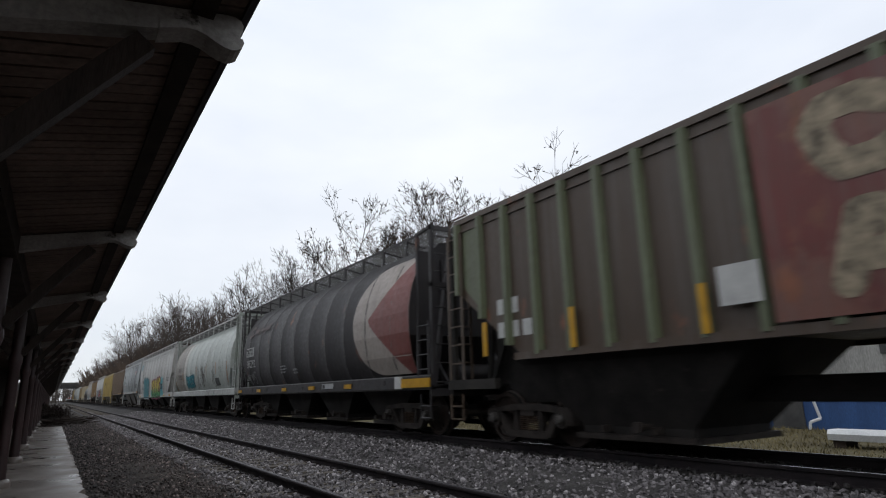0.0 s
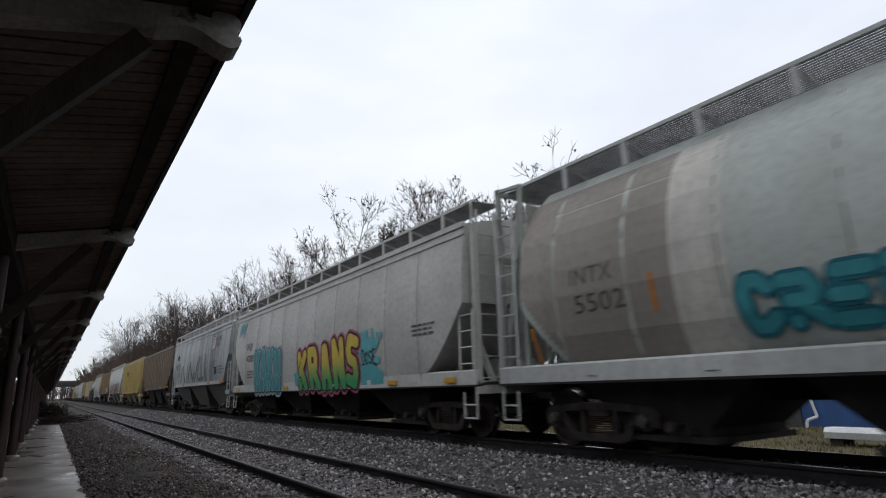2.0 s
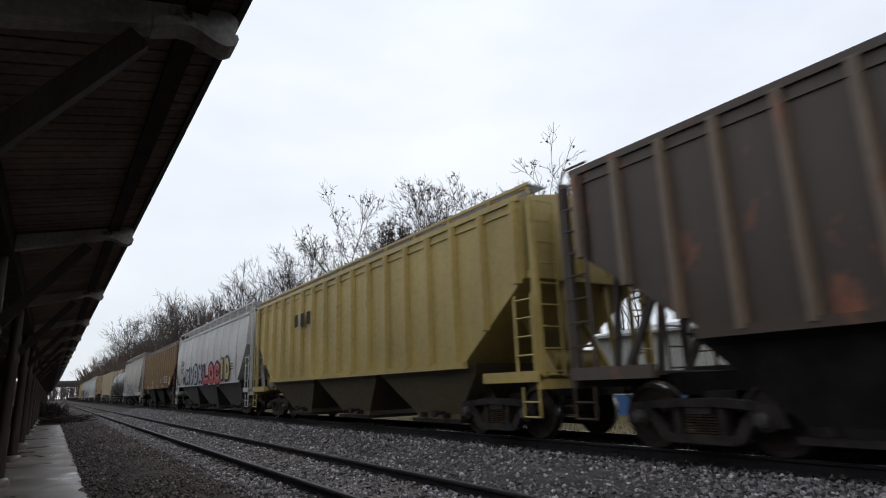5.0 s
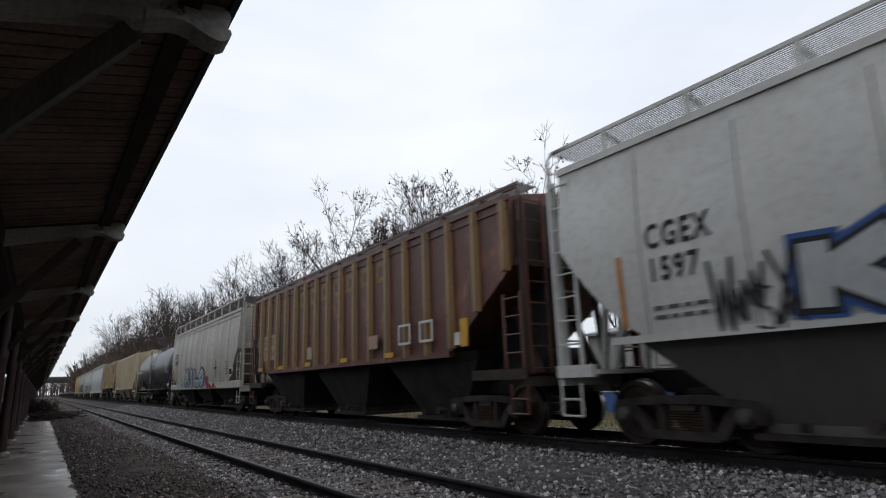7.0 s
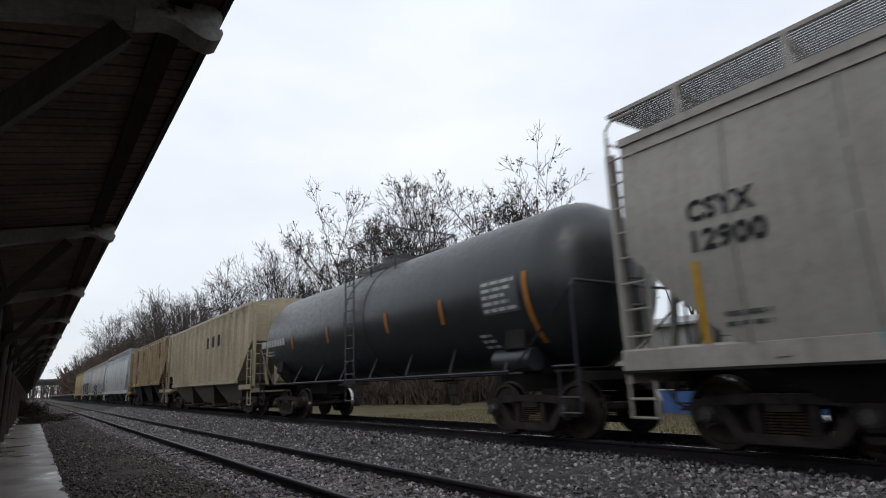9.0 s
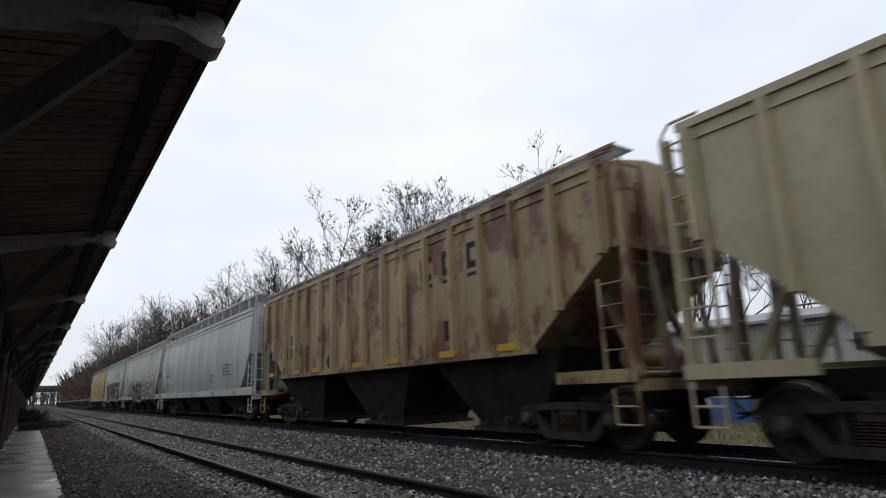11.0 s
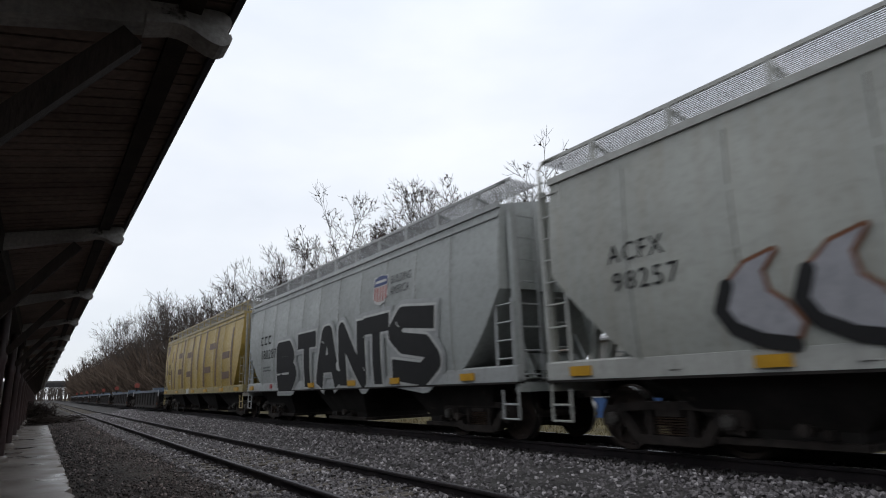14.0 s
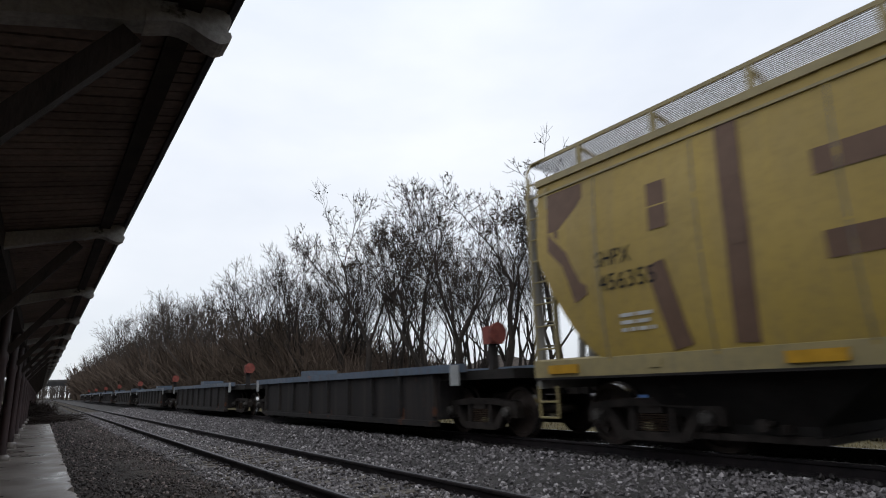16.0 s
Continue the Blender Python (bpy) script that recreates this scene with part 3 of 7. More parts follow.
def truck(car, y):
    t = part("truck", BOLSTER_ME, None, car, "grimy two-axle truck")
    t.location.y = y
    for me in SIDE_ME:
        part("sideframe", me, None, t)
    for sx in (-1.0, 1.0):
        for sy in (-0.16, 0.0, 0.16):
            spring = part("spring", SPRING_ME, None, t)
            spring.location, spring["kind"] = (sx, sy, 0), "stuff"
    for dy in (-0.889, 0.889):
        # wheels turn about their own axle
        w = part("wheelset", WHEEL_ME, None, t, "rusty steel wheels on an axle")
        w.location = (0, dy, 0.457)
        for me in CAP_ME:
            part("bearing_cap", me, None, t).location = (0, dy, 0.457)
    return t


def coupler(car, y_end, s):
    m = Mesh()
    m.box(-0.09, 0.09, min(y_end - s * 0.4, y_end + s * 0.28), max(y_end - s * 0.4, y_end + s * 0.28), 0.80, 0.96)
    m.plate([(-0.16, y_end + s * 0.16), (0.16, y_end + s * 0.16), (0.17, y_end + s * 0.28), (0.06, y_end + s * 0.37), (-0.02, y_end + s * 0.31), (-0.13, y_end + s * 0.37)], 2, 0.74, 1.02)
    part("coupler", m, STEEL, car, "knuckle coupler")
    m = Mesh()
    pts = [(0.45, y_end, 0.85), (0.47, y_end + s * 0.25, 0.52), (0.4, y_end + s * 0.5, 0.40)]
    for a, b in zip(pts, pts[1:]):
        m.rod(a, b, 0.025, n=6)
    part("air_hose", m, FASCIA, car, "black brake hose")


def ladder_mesh(x, y0, y1, z0, z1, rungs, r=0.016, stile=0.055):
    m = Mesh()
    for y in (y0, y1):
        m.box(x - 0.012, x + 0.012, y - stile / 2, y + stile / 2, z0, z1)
    for i in range(rungs):
        z = z0 + 0.06 + (z1 - z0 - 0.15) * i / (rungs - 1)
        m.rod((x, y0, z), (x, y1, z), r, n=5)
    return m


def grating_walk(x0, x1, y0, y1, z, step=0.055, bars=15, deep=0.012):
    m = Mesh()
    for i in range(bars):
        x = x0 + (x1 - x0) * i / (bars - 1)
        m.box(x - 0.003, x + 0.003, y0, y1, z, z + deep)
    n = int((y1 - y0) / step)
    for i in range(n + 1):
        y = y0 + (y1 - y0) * i / n
        m.box(x0, x1, y - 0.005, y + 0.005, z + 0.002, z + deep * 0.8)
    return m


def hopper(label, style, length, paint, trim=None, sill_z=1.0, bays=3, cut=2.35, cut_z=2.75, rounded=0.0, ribs=0, rib_paint=None, walk_side=True, sill=True, eave_lip=True, bay_paint=None, end_paint=None, top=4.22, walk_z=4.64, dense=None, bay_run=0.52, seam=None, rear_cut=None, shear=False, pitch=0.0, bay_half=(1.9, 0.85)):
    """A covered hopper car between coupling faces `length` apart."""
    trim = trim or paint
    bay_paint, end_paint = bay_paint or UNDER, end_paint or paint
    car = empty("hopper_car", label, "hopper car", "freight train")
    hl = length / 2 - 0.35                 # half length over the end sills
    yb = hl - (0.75 if style == "round" else 0.30)   # body end
    wall_z = sill_z if sill_z > 1.1 else 1.22

    def low(y):
        d, c = yb - abs(y), rear_cut if rear_cut and y > 0 else cut
        if d >= c:
            return wall_z
        k = 1 - d / c
        k = k ** (1 + 1.2 * rounded) if rounded else k
        return wall_z + (cut_z - wall_z) * k

    ys = sorted(set([round(s * (yb - (rear_cut if rear_cut and s > 0 else cut) * i / 10), 4) for i in range(11) for s in (-1, 1)] + [(-1 + 2 * i / 8) * (yb - cut) for i in range(9)]))
    seams = [] if ribs else [(-1 + 2 * i / 9) * (yb - cut) for i in range(10)]
    bulge = {}
    for q in seams:
        for d, h in ((-0.045, 0.0), (-0.012, 0.014), (0.012, 0.014), (0.045, 0.0)):
            bulge[round(q + d, 4)] = h
    ys = sorted(set(ys) | set(bulge))
    rings = []
    for y in ys:
        z0 = low(y)
        side = [(half_width(style, z0 + (top - z0) * i / 12) + bulge.get(y, 0.0), z0 + (top - z0) * i / 12) for i in range(13)]
        crown = ((0.75, 4.42), (0.25, 4.50)) if style == "round" else ((1.0, top + 0.12), (0.35, top + 0.24))
        right = side + list(crown)
        rings.append([(-x, y, z) for x, z in right] + [(x, y, z) for x, z in reversed(right)])
    part("body", Mesh().loft(rings), paint, car, smooth=28)
    wt = half_width(style, top)
    for q in seams:
        z0, z1 = low(q) + 0.04, top - (0.10 if style == "round" else 0.26)
        part("seam", side_mesh(style, strip_rect(q + 0.011, z0, 0.022, z1 - z0, 8), 0.017), seam or SEAM, car, "dirt-lined weld seam")
    # roof edge channel and lip
    if style != "round":
        for s in (-1, 1):
            m = Mesh().box(s * (wt + 0.045) if s < 0 else wt - 0.02, -wt + 0.02 if s < 0 else wt + 0.045, -yb - 0.02, yb + 0.02, top - 0.06, top + 0.05)
            part("roof_edge", m, trim, car)
            if eave_lip:
                w2 = half_width(style, top - 0.2)
                part("roof_lip", Mesh().box(min(s * (w2 - 0.02), s * (w2 + 0.03)), max(s * (w2 - 0.02), s * (w2 + 0.03)), -yb, yb, top - 0.235, top - 0.20), trim, car)
    # ribs
    if ribs:
        span = yb - 0.12
        for s in (-1, 1):
            for i in range(ribs):
                y = -span + 2 * span * i / (ribs - 1)
                z0 = low(y)
                if top - z0 < 0.5:
                    continue
                m = Mesh()
                x0, x1 = 1.45, 1.575
                m.plate([(s * x0, y - 0.075), (s * x1, y - 0.05), (s * x1, y + 0.05), (s * x0, y + 0.075)], 2, z0, top - 0.06)
                part("side_post", m, rib_paint or paint, car)
        for s in (-1, 1):
            part("bottom_chord", Mesh().box(min(s * 1.44, s * 1.56), max(s * 1.44, s * 1.56), -yb + cut - 0.1, yb - cut + 0.1, sill_z - 0.07, sill_z + 0.05), paint, car)
    # side sill
    if sill:
        for s in (-1, 1):
            z1 = 1.31
            z0 = 1.03
            xw = 1.535
            yl = hl
            if ribs or sill_z > 1.3:
                for e in (-1, 1):
                    part("end_sill_side", Mesh().box(min(s * 1.42, s * xw), max(s * 1.42, s * xw), min(e * hl, e * (hl - (1.5 if ribs else 0.7))), max(e * hl, e * (hl - (1.5 if ribs else 0.7))), 0.98, 1.16), end_paint, car)
            else:
                m = Mesh().loft([[(s * 1.40, y, z0), (s * xw, y, z0), (s * xw, y, z1 - 0.03), (s * (xw - 0.03), y, z1), (s * 1.40, y, z1)] for y in (-yl, yl)])
                part("side_sill", m, trim, car, "full-length side sill channel")
                part("sill_flange", Mesh().box(min(s * 1.38, s * (xw + 0.012)), max(s * 1.38, s * (xw + 0.012)), -yl, yl, z0 - 0.035, z0 - 0.002), UNDER, car)
                for i in range(7):
                    y = (-1 + 2 * (i + 0.5) / 7) * (yl - 1.2)
                    part("jack_pad", Mesh().box(min(s * (xw - 0.01), s * (xw + 0.018)), max(s * (xw - 0.01), s * (xw + 0.018)), y - 0.09, y + 0.09, z0 + 0.08, z0 + 0.19), trim, car)
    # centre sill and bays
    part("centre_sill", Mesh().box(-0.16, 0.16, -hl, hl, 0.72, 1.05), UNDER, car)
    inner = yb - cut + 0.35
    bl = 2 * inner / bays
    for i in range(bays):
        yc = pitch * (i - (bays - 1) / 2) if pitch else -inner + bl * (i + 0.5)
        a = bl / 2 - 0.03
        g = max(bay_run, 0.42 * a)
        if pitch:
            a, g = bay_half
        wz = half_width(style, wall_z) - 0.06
        # bay colour is far below the body's: dirt plus painted under-car shade
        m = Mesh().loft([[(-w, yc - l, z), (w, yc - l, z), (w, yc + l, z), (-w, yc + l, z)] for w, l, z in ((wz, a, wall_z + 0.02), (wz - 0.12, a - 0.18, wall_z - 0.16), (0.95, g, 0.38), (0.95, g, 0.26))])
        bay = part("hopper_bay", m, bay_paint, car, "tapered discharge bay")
        m = Mesh().box(-1.02, 1.02, yc - g - 0.10, yc + g + 0.10, 0.19, 0.27).box(-1.12, -0.85, yc - 0.5, yc - 0.44, 0.30, 0.40).box(-1.12, -0.85, yc + 0.44, yc + 0.5, 0.30, 0.40)
        m.rod((-1.25, yc - 0.3, 0.40), (1.25, yc - 0.3, 0.40), 0.04, n=8).rod((-1.27, yc - 0.3, 0.40), (-1.18, yc - 0.3, 0.40), 0.075, n=10)
        part("outlet_gate", m, STEEL, bay)
    # ends
    for e in (-1, 1):
        deck = Mesh().box(-1.45, 1.45, min(e * hl, e * (hl - 0.75)), max(e * hl, e * (hl - 0.75)), 1.02, 1.08)
        deck.box(-1.5, 1.5, min(e * hl, e * (hl - 0.09)), max(e * hl, e * (hl - 0.09)), 0.86, 1.10)
        part("end_platform", deck, end_paint, car)
        body_y = e * (yb + 0.03)
        for s in (-1, 1):
            part("end_post", Mesh().beam((s * 1.40, e * (hl - 0.07), 1.05), (s * (wt - 0.05), e * (hl - 0.07), 4.12), 0.09, 0.12, (0, 1, 0)), end_paint, car)
            part("end_post", Mesh().beam((s * 0.55, e * (hl - 0.10), 1.05), (s * 0.55, e * (yb - 0.02), cut_z + 0.1), 0.08, 0.10, (0, 1, 0)), end_paint, car)
            part("slope_post", Mesh().beam((s * 0.75, e * (hl - 0.45), 1.05), (s * 0.75, e * (yb - cut * 0.42), cut_z - (cut_z - wall_z) * 0.42), 0.08, 0.12, (0, 1, 0)), end_paint, car)
        # body end sheet with stiffeners
        sheet = Mesh().box(-1.35, 1.35, min(body_y - e * 0.02, body_y), max(body_y - e * 0.02, body_y), cut_z + 0.02, 4.16)
        end = part("end_sheet", sheet, end_paint, car)
        part("end_beam", Mesh().box(-1.4, 1.4, min(body_y, body_y + e * 0.09), max(body_y, body_y + e * 0.09), cut_z, cut_z + 0.12), end_paint, end)
        for xx in (-0.7, 0.0, 0.7):
            part("stiffener", Mesh().box(xx - 0.03, xx + 0.03, min(body_y, body_y + e * 0.06), max(body_y, body_y + e * 0.06), cut_z + 0.1, 4.0), end_paint, end)
        for s in (-1, 1):
            # side ladder by the corner, end ladder on the end face
            part("ladder", ladder_mesh(s * 1.52, e * (hl - 0.07), e * (hl - 0.52), 1.05, 2.45 if s * e > 0 else 4.1, 5 if s * e > 0 else 9), trim, car, "corner ladder")
            mm = Mesh()
            for xx in (0.94, 1.40):
                mm.box(s * xx - 0.028, s * xx + 0.028, e * hl - 0.012, e * hl + 0.012, 1.05, 4.2 if style == "rib" else 4.45)
            for i in range(9):
                z = 1.15 + (2.95 if style == "rib" else 3.2) * i / 8
                mm.rod((s * 0.94, e * hl, z), (s * 1.40, e * hl, z), 0.016, n=5)
            part("end_ladder", mm, trim, car, "end ladder")
            # roof rail loop
            lp = Mesh()
            g = top - 0.22 if style == "rib" else 4.3
            pts = [(s * (wt + 0.0), e * (hl - 0.05), g - 0.3), (s * (wt - 0.02), e * (hl - 0.05), g + 0.22), (s * (wt - 0.06), e * (hl - 0.14), g + 0.36), (s * (wt - 0.1), e * (hl - 0.55), g + 0.38)]
            for a, b in zip(pts, pts[1:]):
                lp.rod(a, b, 0.022, n=6)
            part("grab_rail", lp, trim, car)
            # stirrup step
            st = Mesh()
            for y in (e * (hl - 0.04), e * (hl - 0.44)):
                st.rod((s * 1.5, y, 0.90), (s * 1.5, y, 0.42), 0.02, n=5)
            for z in (0.42, 0.66):
                st.rod((s * 1.5, e * (hl - 0.04), z), (s * 1.5, e * (hl - 0.44), z), 0.018, n=5)
            part("stirrup", st, trim, car)
        if style == "round":
            for s in (-1, 1):
                part("cage_post", Mesh().box(min(s * 1.38, s * 1.46), max(s * 1.38, s * 1.46), min(e * hl, e * (hl - 0.10)), max(e * hl, e * (hl - 0.10)), 1.3, 4.62), end_paint, car)
                part("cage_post", Mesh().box(min(s * 1.38, s * 1.44), max(s * 1.38, s * 1.44), min(e * (yb + 0.05), e * (yb + 0.13)), max(e * (yb + 0.05), e * (yb + 0.13)), 1.3, 4.55), end_paint, car)
                part("cage_rail", Mesh().beam((s * 1.42, e * hl, 4.58), (s * 1.42, e * (yb + 0.05), 4.52), 0.06, 0.06), end_paint, car)
            for z in (3.2, 4.5):
                part("cage_rail", Mesh().box(-1.46, 1.46, min(e * hl, e * (hl - 0.08)), max(e * hl, e * (hl - 0.08)), z, z + 0.1), end_paint, car)
        # dark plate added to block the bright see-through gap under the end slope
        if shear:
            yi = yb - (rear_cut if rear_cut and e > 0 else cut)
            part("shear_plate", Mesh().plate([(e * (hl - 0.5), 1.05), (e * (yb - 0.05), cut_z), (e * (yi - 0.6), wall_z + 0.1), (e * (yi - 0.6), 0.72), (e * (hl - 0.5), 0.72)], 0, -0.62, -0.58), UNDER, car, "dark upright plate added to close the gap under the end slope")
        coupler(car, e * hl, e)
        truck(car, e * (length / 2 - 2.12))
    # cut lever and brake gear on one end
    bw = Mesh()
    n = 20
    for i in range(n):
        a, b = 2 * math.pi * i / n, 2 * math.pi * (i + 1) / n
        bw.rod((0.5 + 0.27 * math.cos(a), hl + 0.04, 2.5 + 0.27 * math.sin(a)), (0.5 + 0.27 * math.cos(b), hl + 0.04, 2.5 + 0.27 * math.sin(b)), 0.016, n=5)
    for i in range(5):
        a = 2 * math.pi * i / 5
        bw.rod((0.5, hl + 0.02, 2.5), (0.5 + 0.27 * math.cos(a), hl + 0.04, 2.5 + 0.27 * math.sin(a)), 0.012, n=4)
    part("brake_wheel", bw, STEEL, car, "hand brake wheel")
    part("air_reservoir", Mesh().rod((-0.35, -hl + 1.0, 1.36), (0.9, -hl + 1.0, 1.36), 0.21, n=16), end_paint, car, "brake air tank on the end platform", smooth=40)
    # roof walks with brackets, hatches
    for s in (-1, 1):
        if style == "round":
            x0, x1, z = s * 0.10, s * 1.18, 4.60
        elif style == "rib":
            x0, x1, z = s * 0.98, s * 1.42, 4.40
        else:
            x0, x1, z = s * (0.34 if walk_z > 4.7 else 0.72), s * 1.40, walk_z
        if walk_side:
            part("roof_walk", grating_walk(min(x0, x1), max(x0, x1), -hl + 0.05, hl - 0.05, z, *((0.04, 18, 0.022) if dense else ())), GRATING if style == "round" else dense or PALE_GRATING, car, "see-through grating roof walk")
            k = max(9, int(length / 1.45))
            for i in range(k):
                y = (-1 + 2 * (i + 0.5) / k) * (yb - 0.2)
                m = Mesh()
                m.beam((s * max(abs(x0), 0.45), y, min(4.44, z - 0.03)), (x1, y, z - 0.02), 0.05, 0.03)
                m.box(x1 - 0.025 if s > 0 else x1 - 0.015, x1 + 0.015 if s > 0 else x1 + 0.025, y - 0.04, y + 0.04, 4.22, z + 0.035)
                part("walk_bracket", m, trim, car)
            part("walk_edge", Mesh().box(x1 - 0.012, x1 + 0.012, -hl + 0.05, hl - 0.05, z - 0.005, z + 0.05), trim, car)
    for i in range(4):
        y = (-1 + 2 * (i + 0.5) / 4) * (yb - 0.5)
        part("roof_hatch", Mesh().box(-0.3, 0.3, y - 1.4, y + 1.4, 4.44, 4.58), paint, car)
    car["style"] = style
    return car


# ---------------------------------------------------------------- markings on the near side


def on_side(style, pts, lift=0.012):
    return [(-(half_width(style, z) + lift), y, z) for y, z in pts]


def side_mesh(style, polys, lift):
    """polys: closed (y, z) outlines, laid on the near side."""
    m = Mesh()
    for p in polys:
        m.add(on_side(style, p, lift), [tuple(range(len(p)))])
    return m


def rect(y_left, z0, w, h):
    """Seen from the platform, w runs to the right, which is -y."""
    return [(y_left, z0), (y_left - w, z0), (y_left - w, z0 + h), (y_left, z0 + h)]


def blocks(name, style, polys, lift, mat, parent, label=""):
    for p in polys:
        part(name, side_mesh(style, [p], lift), mat, parent, label)


def strip_rect(y_left, z0, w, h, n=4):
    return [rect(y_left, z0 + h * i / n, w, h / n) for i in range(n)]


def bars(y_left, z_top, w, rows, h=0.045, gap=0.085, seed=0):
    r = random.Random(seed)
    out = []
    for i in range(rows):
        y = y_left
        end = y_left - w * r.uniform(0.65, 1.0)
        while y > end:
            ln = r.uniform(0.08, 0.26)
            out.append(rect(y, z_top - i * gap - h, min(ln, y - end + 0.02), h))
            y -= ln + 0.05
    return out


def glyphs(text, size, fat=0.0, spread=1.0):
    cu = bpy.data.curves.new("glyphs", "FONT")
    cu.body, cu.size, cu.offset, cu.space_character = text, size, fat, spread
    cu.resolution_u = 3
    ob = bpy.data.objects.new("glyphs", cu)
    scene.collection.objects.link(ob)
    me = bpy.data.meshes.new_from_object(ob)
    vs, fs = [tuple(v.co) for v in me.vertices], [tuple(p.vertices) for p in me.polygons]
    bpy.data.objects.remove(ob)
    bpy.data.curves.remove(cu)
    bpy.data.meshes.remove(me)
    return vs, fs


def lettering(car, name, text, y_left, z0, size, mat, label="", stretch=1.0, fat=0.0, lift=0.012, spread=1.05, width=0.0):
    vs, fs = glyphs(text, size * 1.42, fat, spread)
    xs = [v[0] for v in vs]
    if width:
        stretch = width / (max(xs) - min(xs))
    m = Mesh()
    m.add(on_side(car["style"], [(y_left - x * stretch, z0 + y) for x, y, _ in vs], lift), fs)
    return part(name, m, mat, car, label)


STROKES = {
    "A": (((0, 0), (0.4, 1), (0.62, 1), (1, 0)), ((0.2, 0.36), (0.8, 0.36))),
    "B": (((0, 0), (0, 1), (0.75, 1), (0.95, 0.78), (0.7, 0.53), (0.1, 0.53)), ((0.7, 0.53), (1, 0.28), (0.8, 0), (0, 0))),
    "C": (((1, 0.82), (0.7, 1), (0.25, 1), (0, 0.7), (0, 0.3), (0.25, 0), (0.7, 0), (1, 0.18)),),
    "D": (((0, 0), (0, 1), (0.6, 1), (1, 0.7), (1, 0.3), (0.6, 0), (0, 0)),),
    "E": (((1, 1), (0, 1), (0, 0), (1, 0)), ((0, 0.5), (0.8, 0.5))),
    "H": (((0, 0), (0, 1)), ((1, 0), (1, 1)), ((0, 0.5), (1, 0.5))),
    "I": (((0.5, 0), (0.5, 1)),),
    "J": (((0.2, 1), (0.9, 1)), ((0.6, 1), (0.6, 0.15), (0.3, 0), (0, 0.2))),
    "K": (((0, 0), (0, 1)), ((1, 1), (0.05, 0.48)), ((0.2, 0.55), (1, 0))),
    "L": (((0, 1), (0, 0), (1, 0)),),
    "M": (((0, 0), (0.1, 1), (0.5, 0.3), (0.9, 1), (1, 0)),),
    "N": (((0, 0), (0, 1), (1, 0), (1, 1)),),
    "O": (((0.5, 0), (0.1, 0.2), (0, 0.5), (0.1, 0.82), (0.5, 1), (0.9, 0.82), (1, 0.5), (0.9, 0.2), (0.5, 0)),),
    "R": (((0, 0), (0, 1), (0.8, 1), (1, 0.75), (0.8, 0.5), (0.1, 0.5)), ((0.4, 0.5), (1, 0))),
    "S": (((1, 0.9), (0.25, 1), (0, 0.75), (0.2, 0.55), (0.8, 0.45), (1, 0.22), (0.75, 0), (0, 0.1)),),
    "T": (((0, 1), (1, 1)), ((0.5, 1), (0.5, 0))),
    "U": (((0, 1), (0.02, 0.2), (0.3, 0), (0.7, 0), (0.98, 0.2), (1, 1)),),
    "V": (((0, 1), (0.5, 0), (1, 1)),),
    "W": (((0, 1), (0.25, 0), (0.5, 0.7), (0.75, 0), (1, 1)),),
    "X": (((0, 1), (1, 0)), ((0, 0), (1, 1))),
    "Y": (((0, 1), (0.5, 0.5), (1, 1)), ((0.5, 0.5), (0.5, 0))),
    "4": (((0.8, 0), (0.8, 1), (0, 0.35), (1, 0.35)),),
    "~": (((0, 0.1), (0.15, 0.75), (0.45, 0.35), (0.55, 0.9), (0.8, 0.3), (1, 1)),),
    "(": (((0.9, 1), (0.35, 0.8), (0.15, 0.4), (0.3, 0.05), (0.7, 0)),),
}


def brush_stroke(style, m, line, w, lift, k0, ends=True):
    """One sprayed line of width w along (y, z) points: quads with round joints, each a hair above the last."""
    k = k0
    for (a, b), (c, d) in zip(line, line[1:]):
        dx, dz = c - a, d - b
        ln = math.hypot(dx, dz) or 1e-6
        nx, nz = -dz / ln * w / 2, dx / ln * w / 2
        steps = max(1, int(ln / 0.5))
        for i in range(steps):
            f0, f1 = i / steps, (i + 1) / steps
            p = [(a + dx * f0 + nx, b + dz * f0 + nz), (a + dx * f0 - nx, b + dz * f0 - nz), (a + dx * f1 - nx, b + dz * f1 - nz), (a + dx * f1 + nx, b + dz * f1 + nz)]
            m.add(on_side(style, p, lift + 0.00003 * k), [(0, 1, 2, 3)])
            k += 1
    for a, b in (line if ends else line[1:-1]):
        p = [(a + w / 2 * math.cos(math.pi * i / 5), b + w / 2 * math.sin(math.pi * i / 5)) for i in range(10)]
        m.add(on_side(style, p, lift + 0.00003 * k), [tuple(range(10))])
        k += 1
    return k


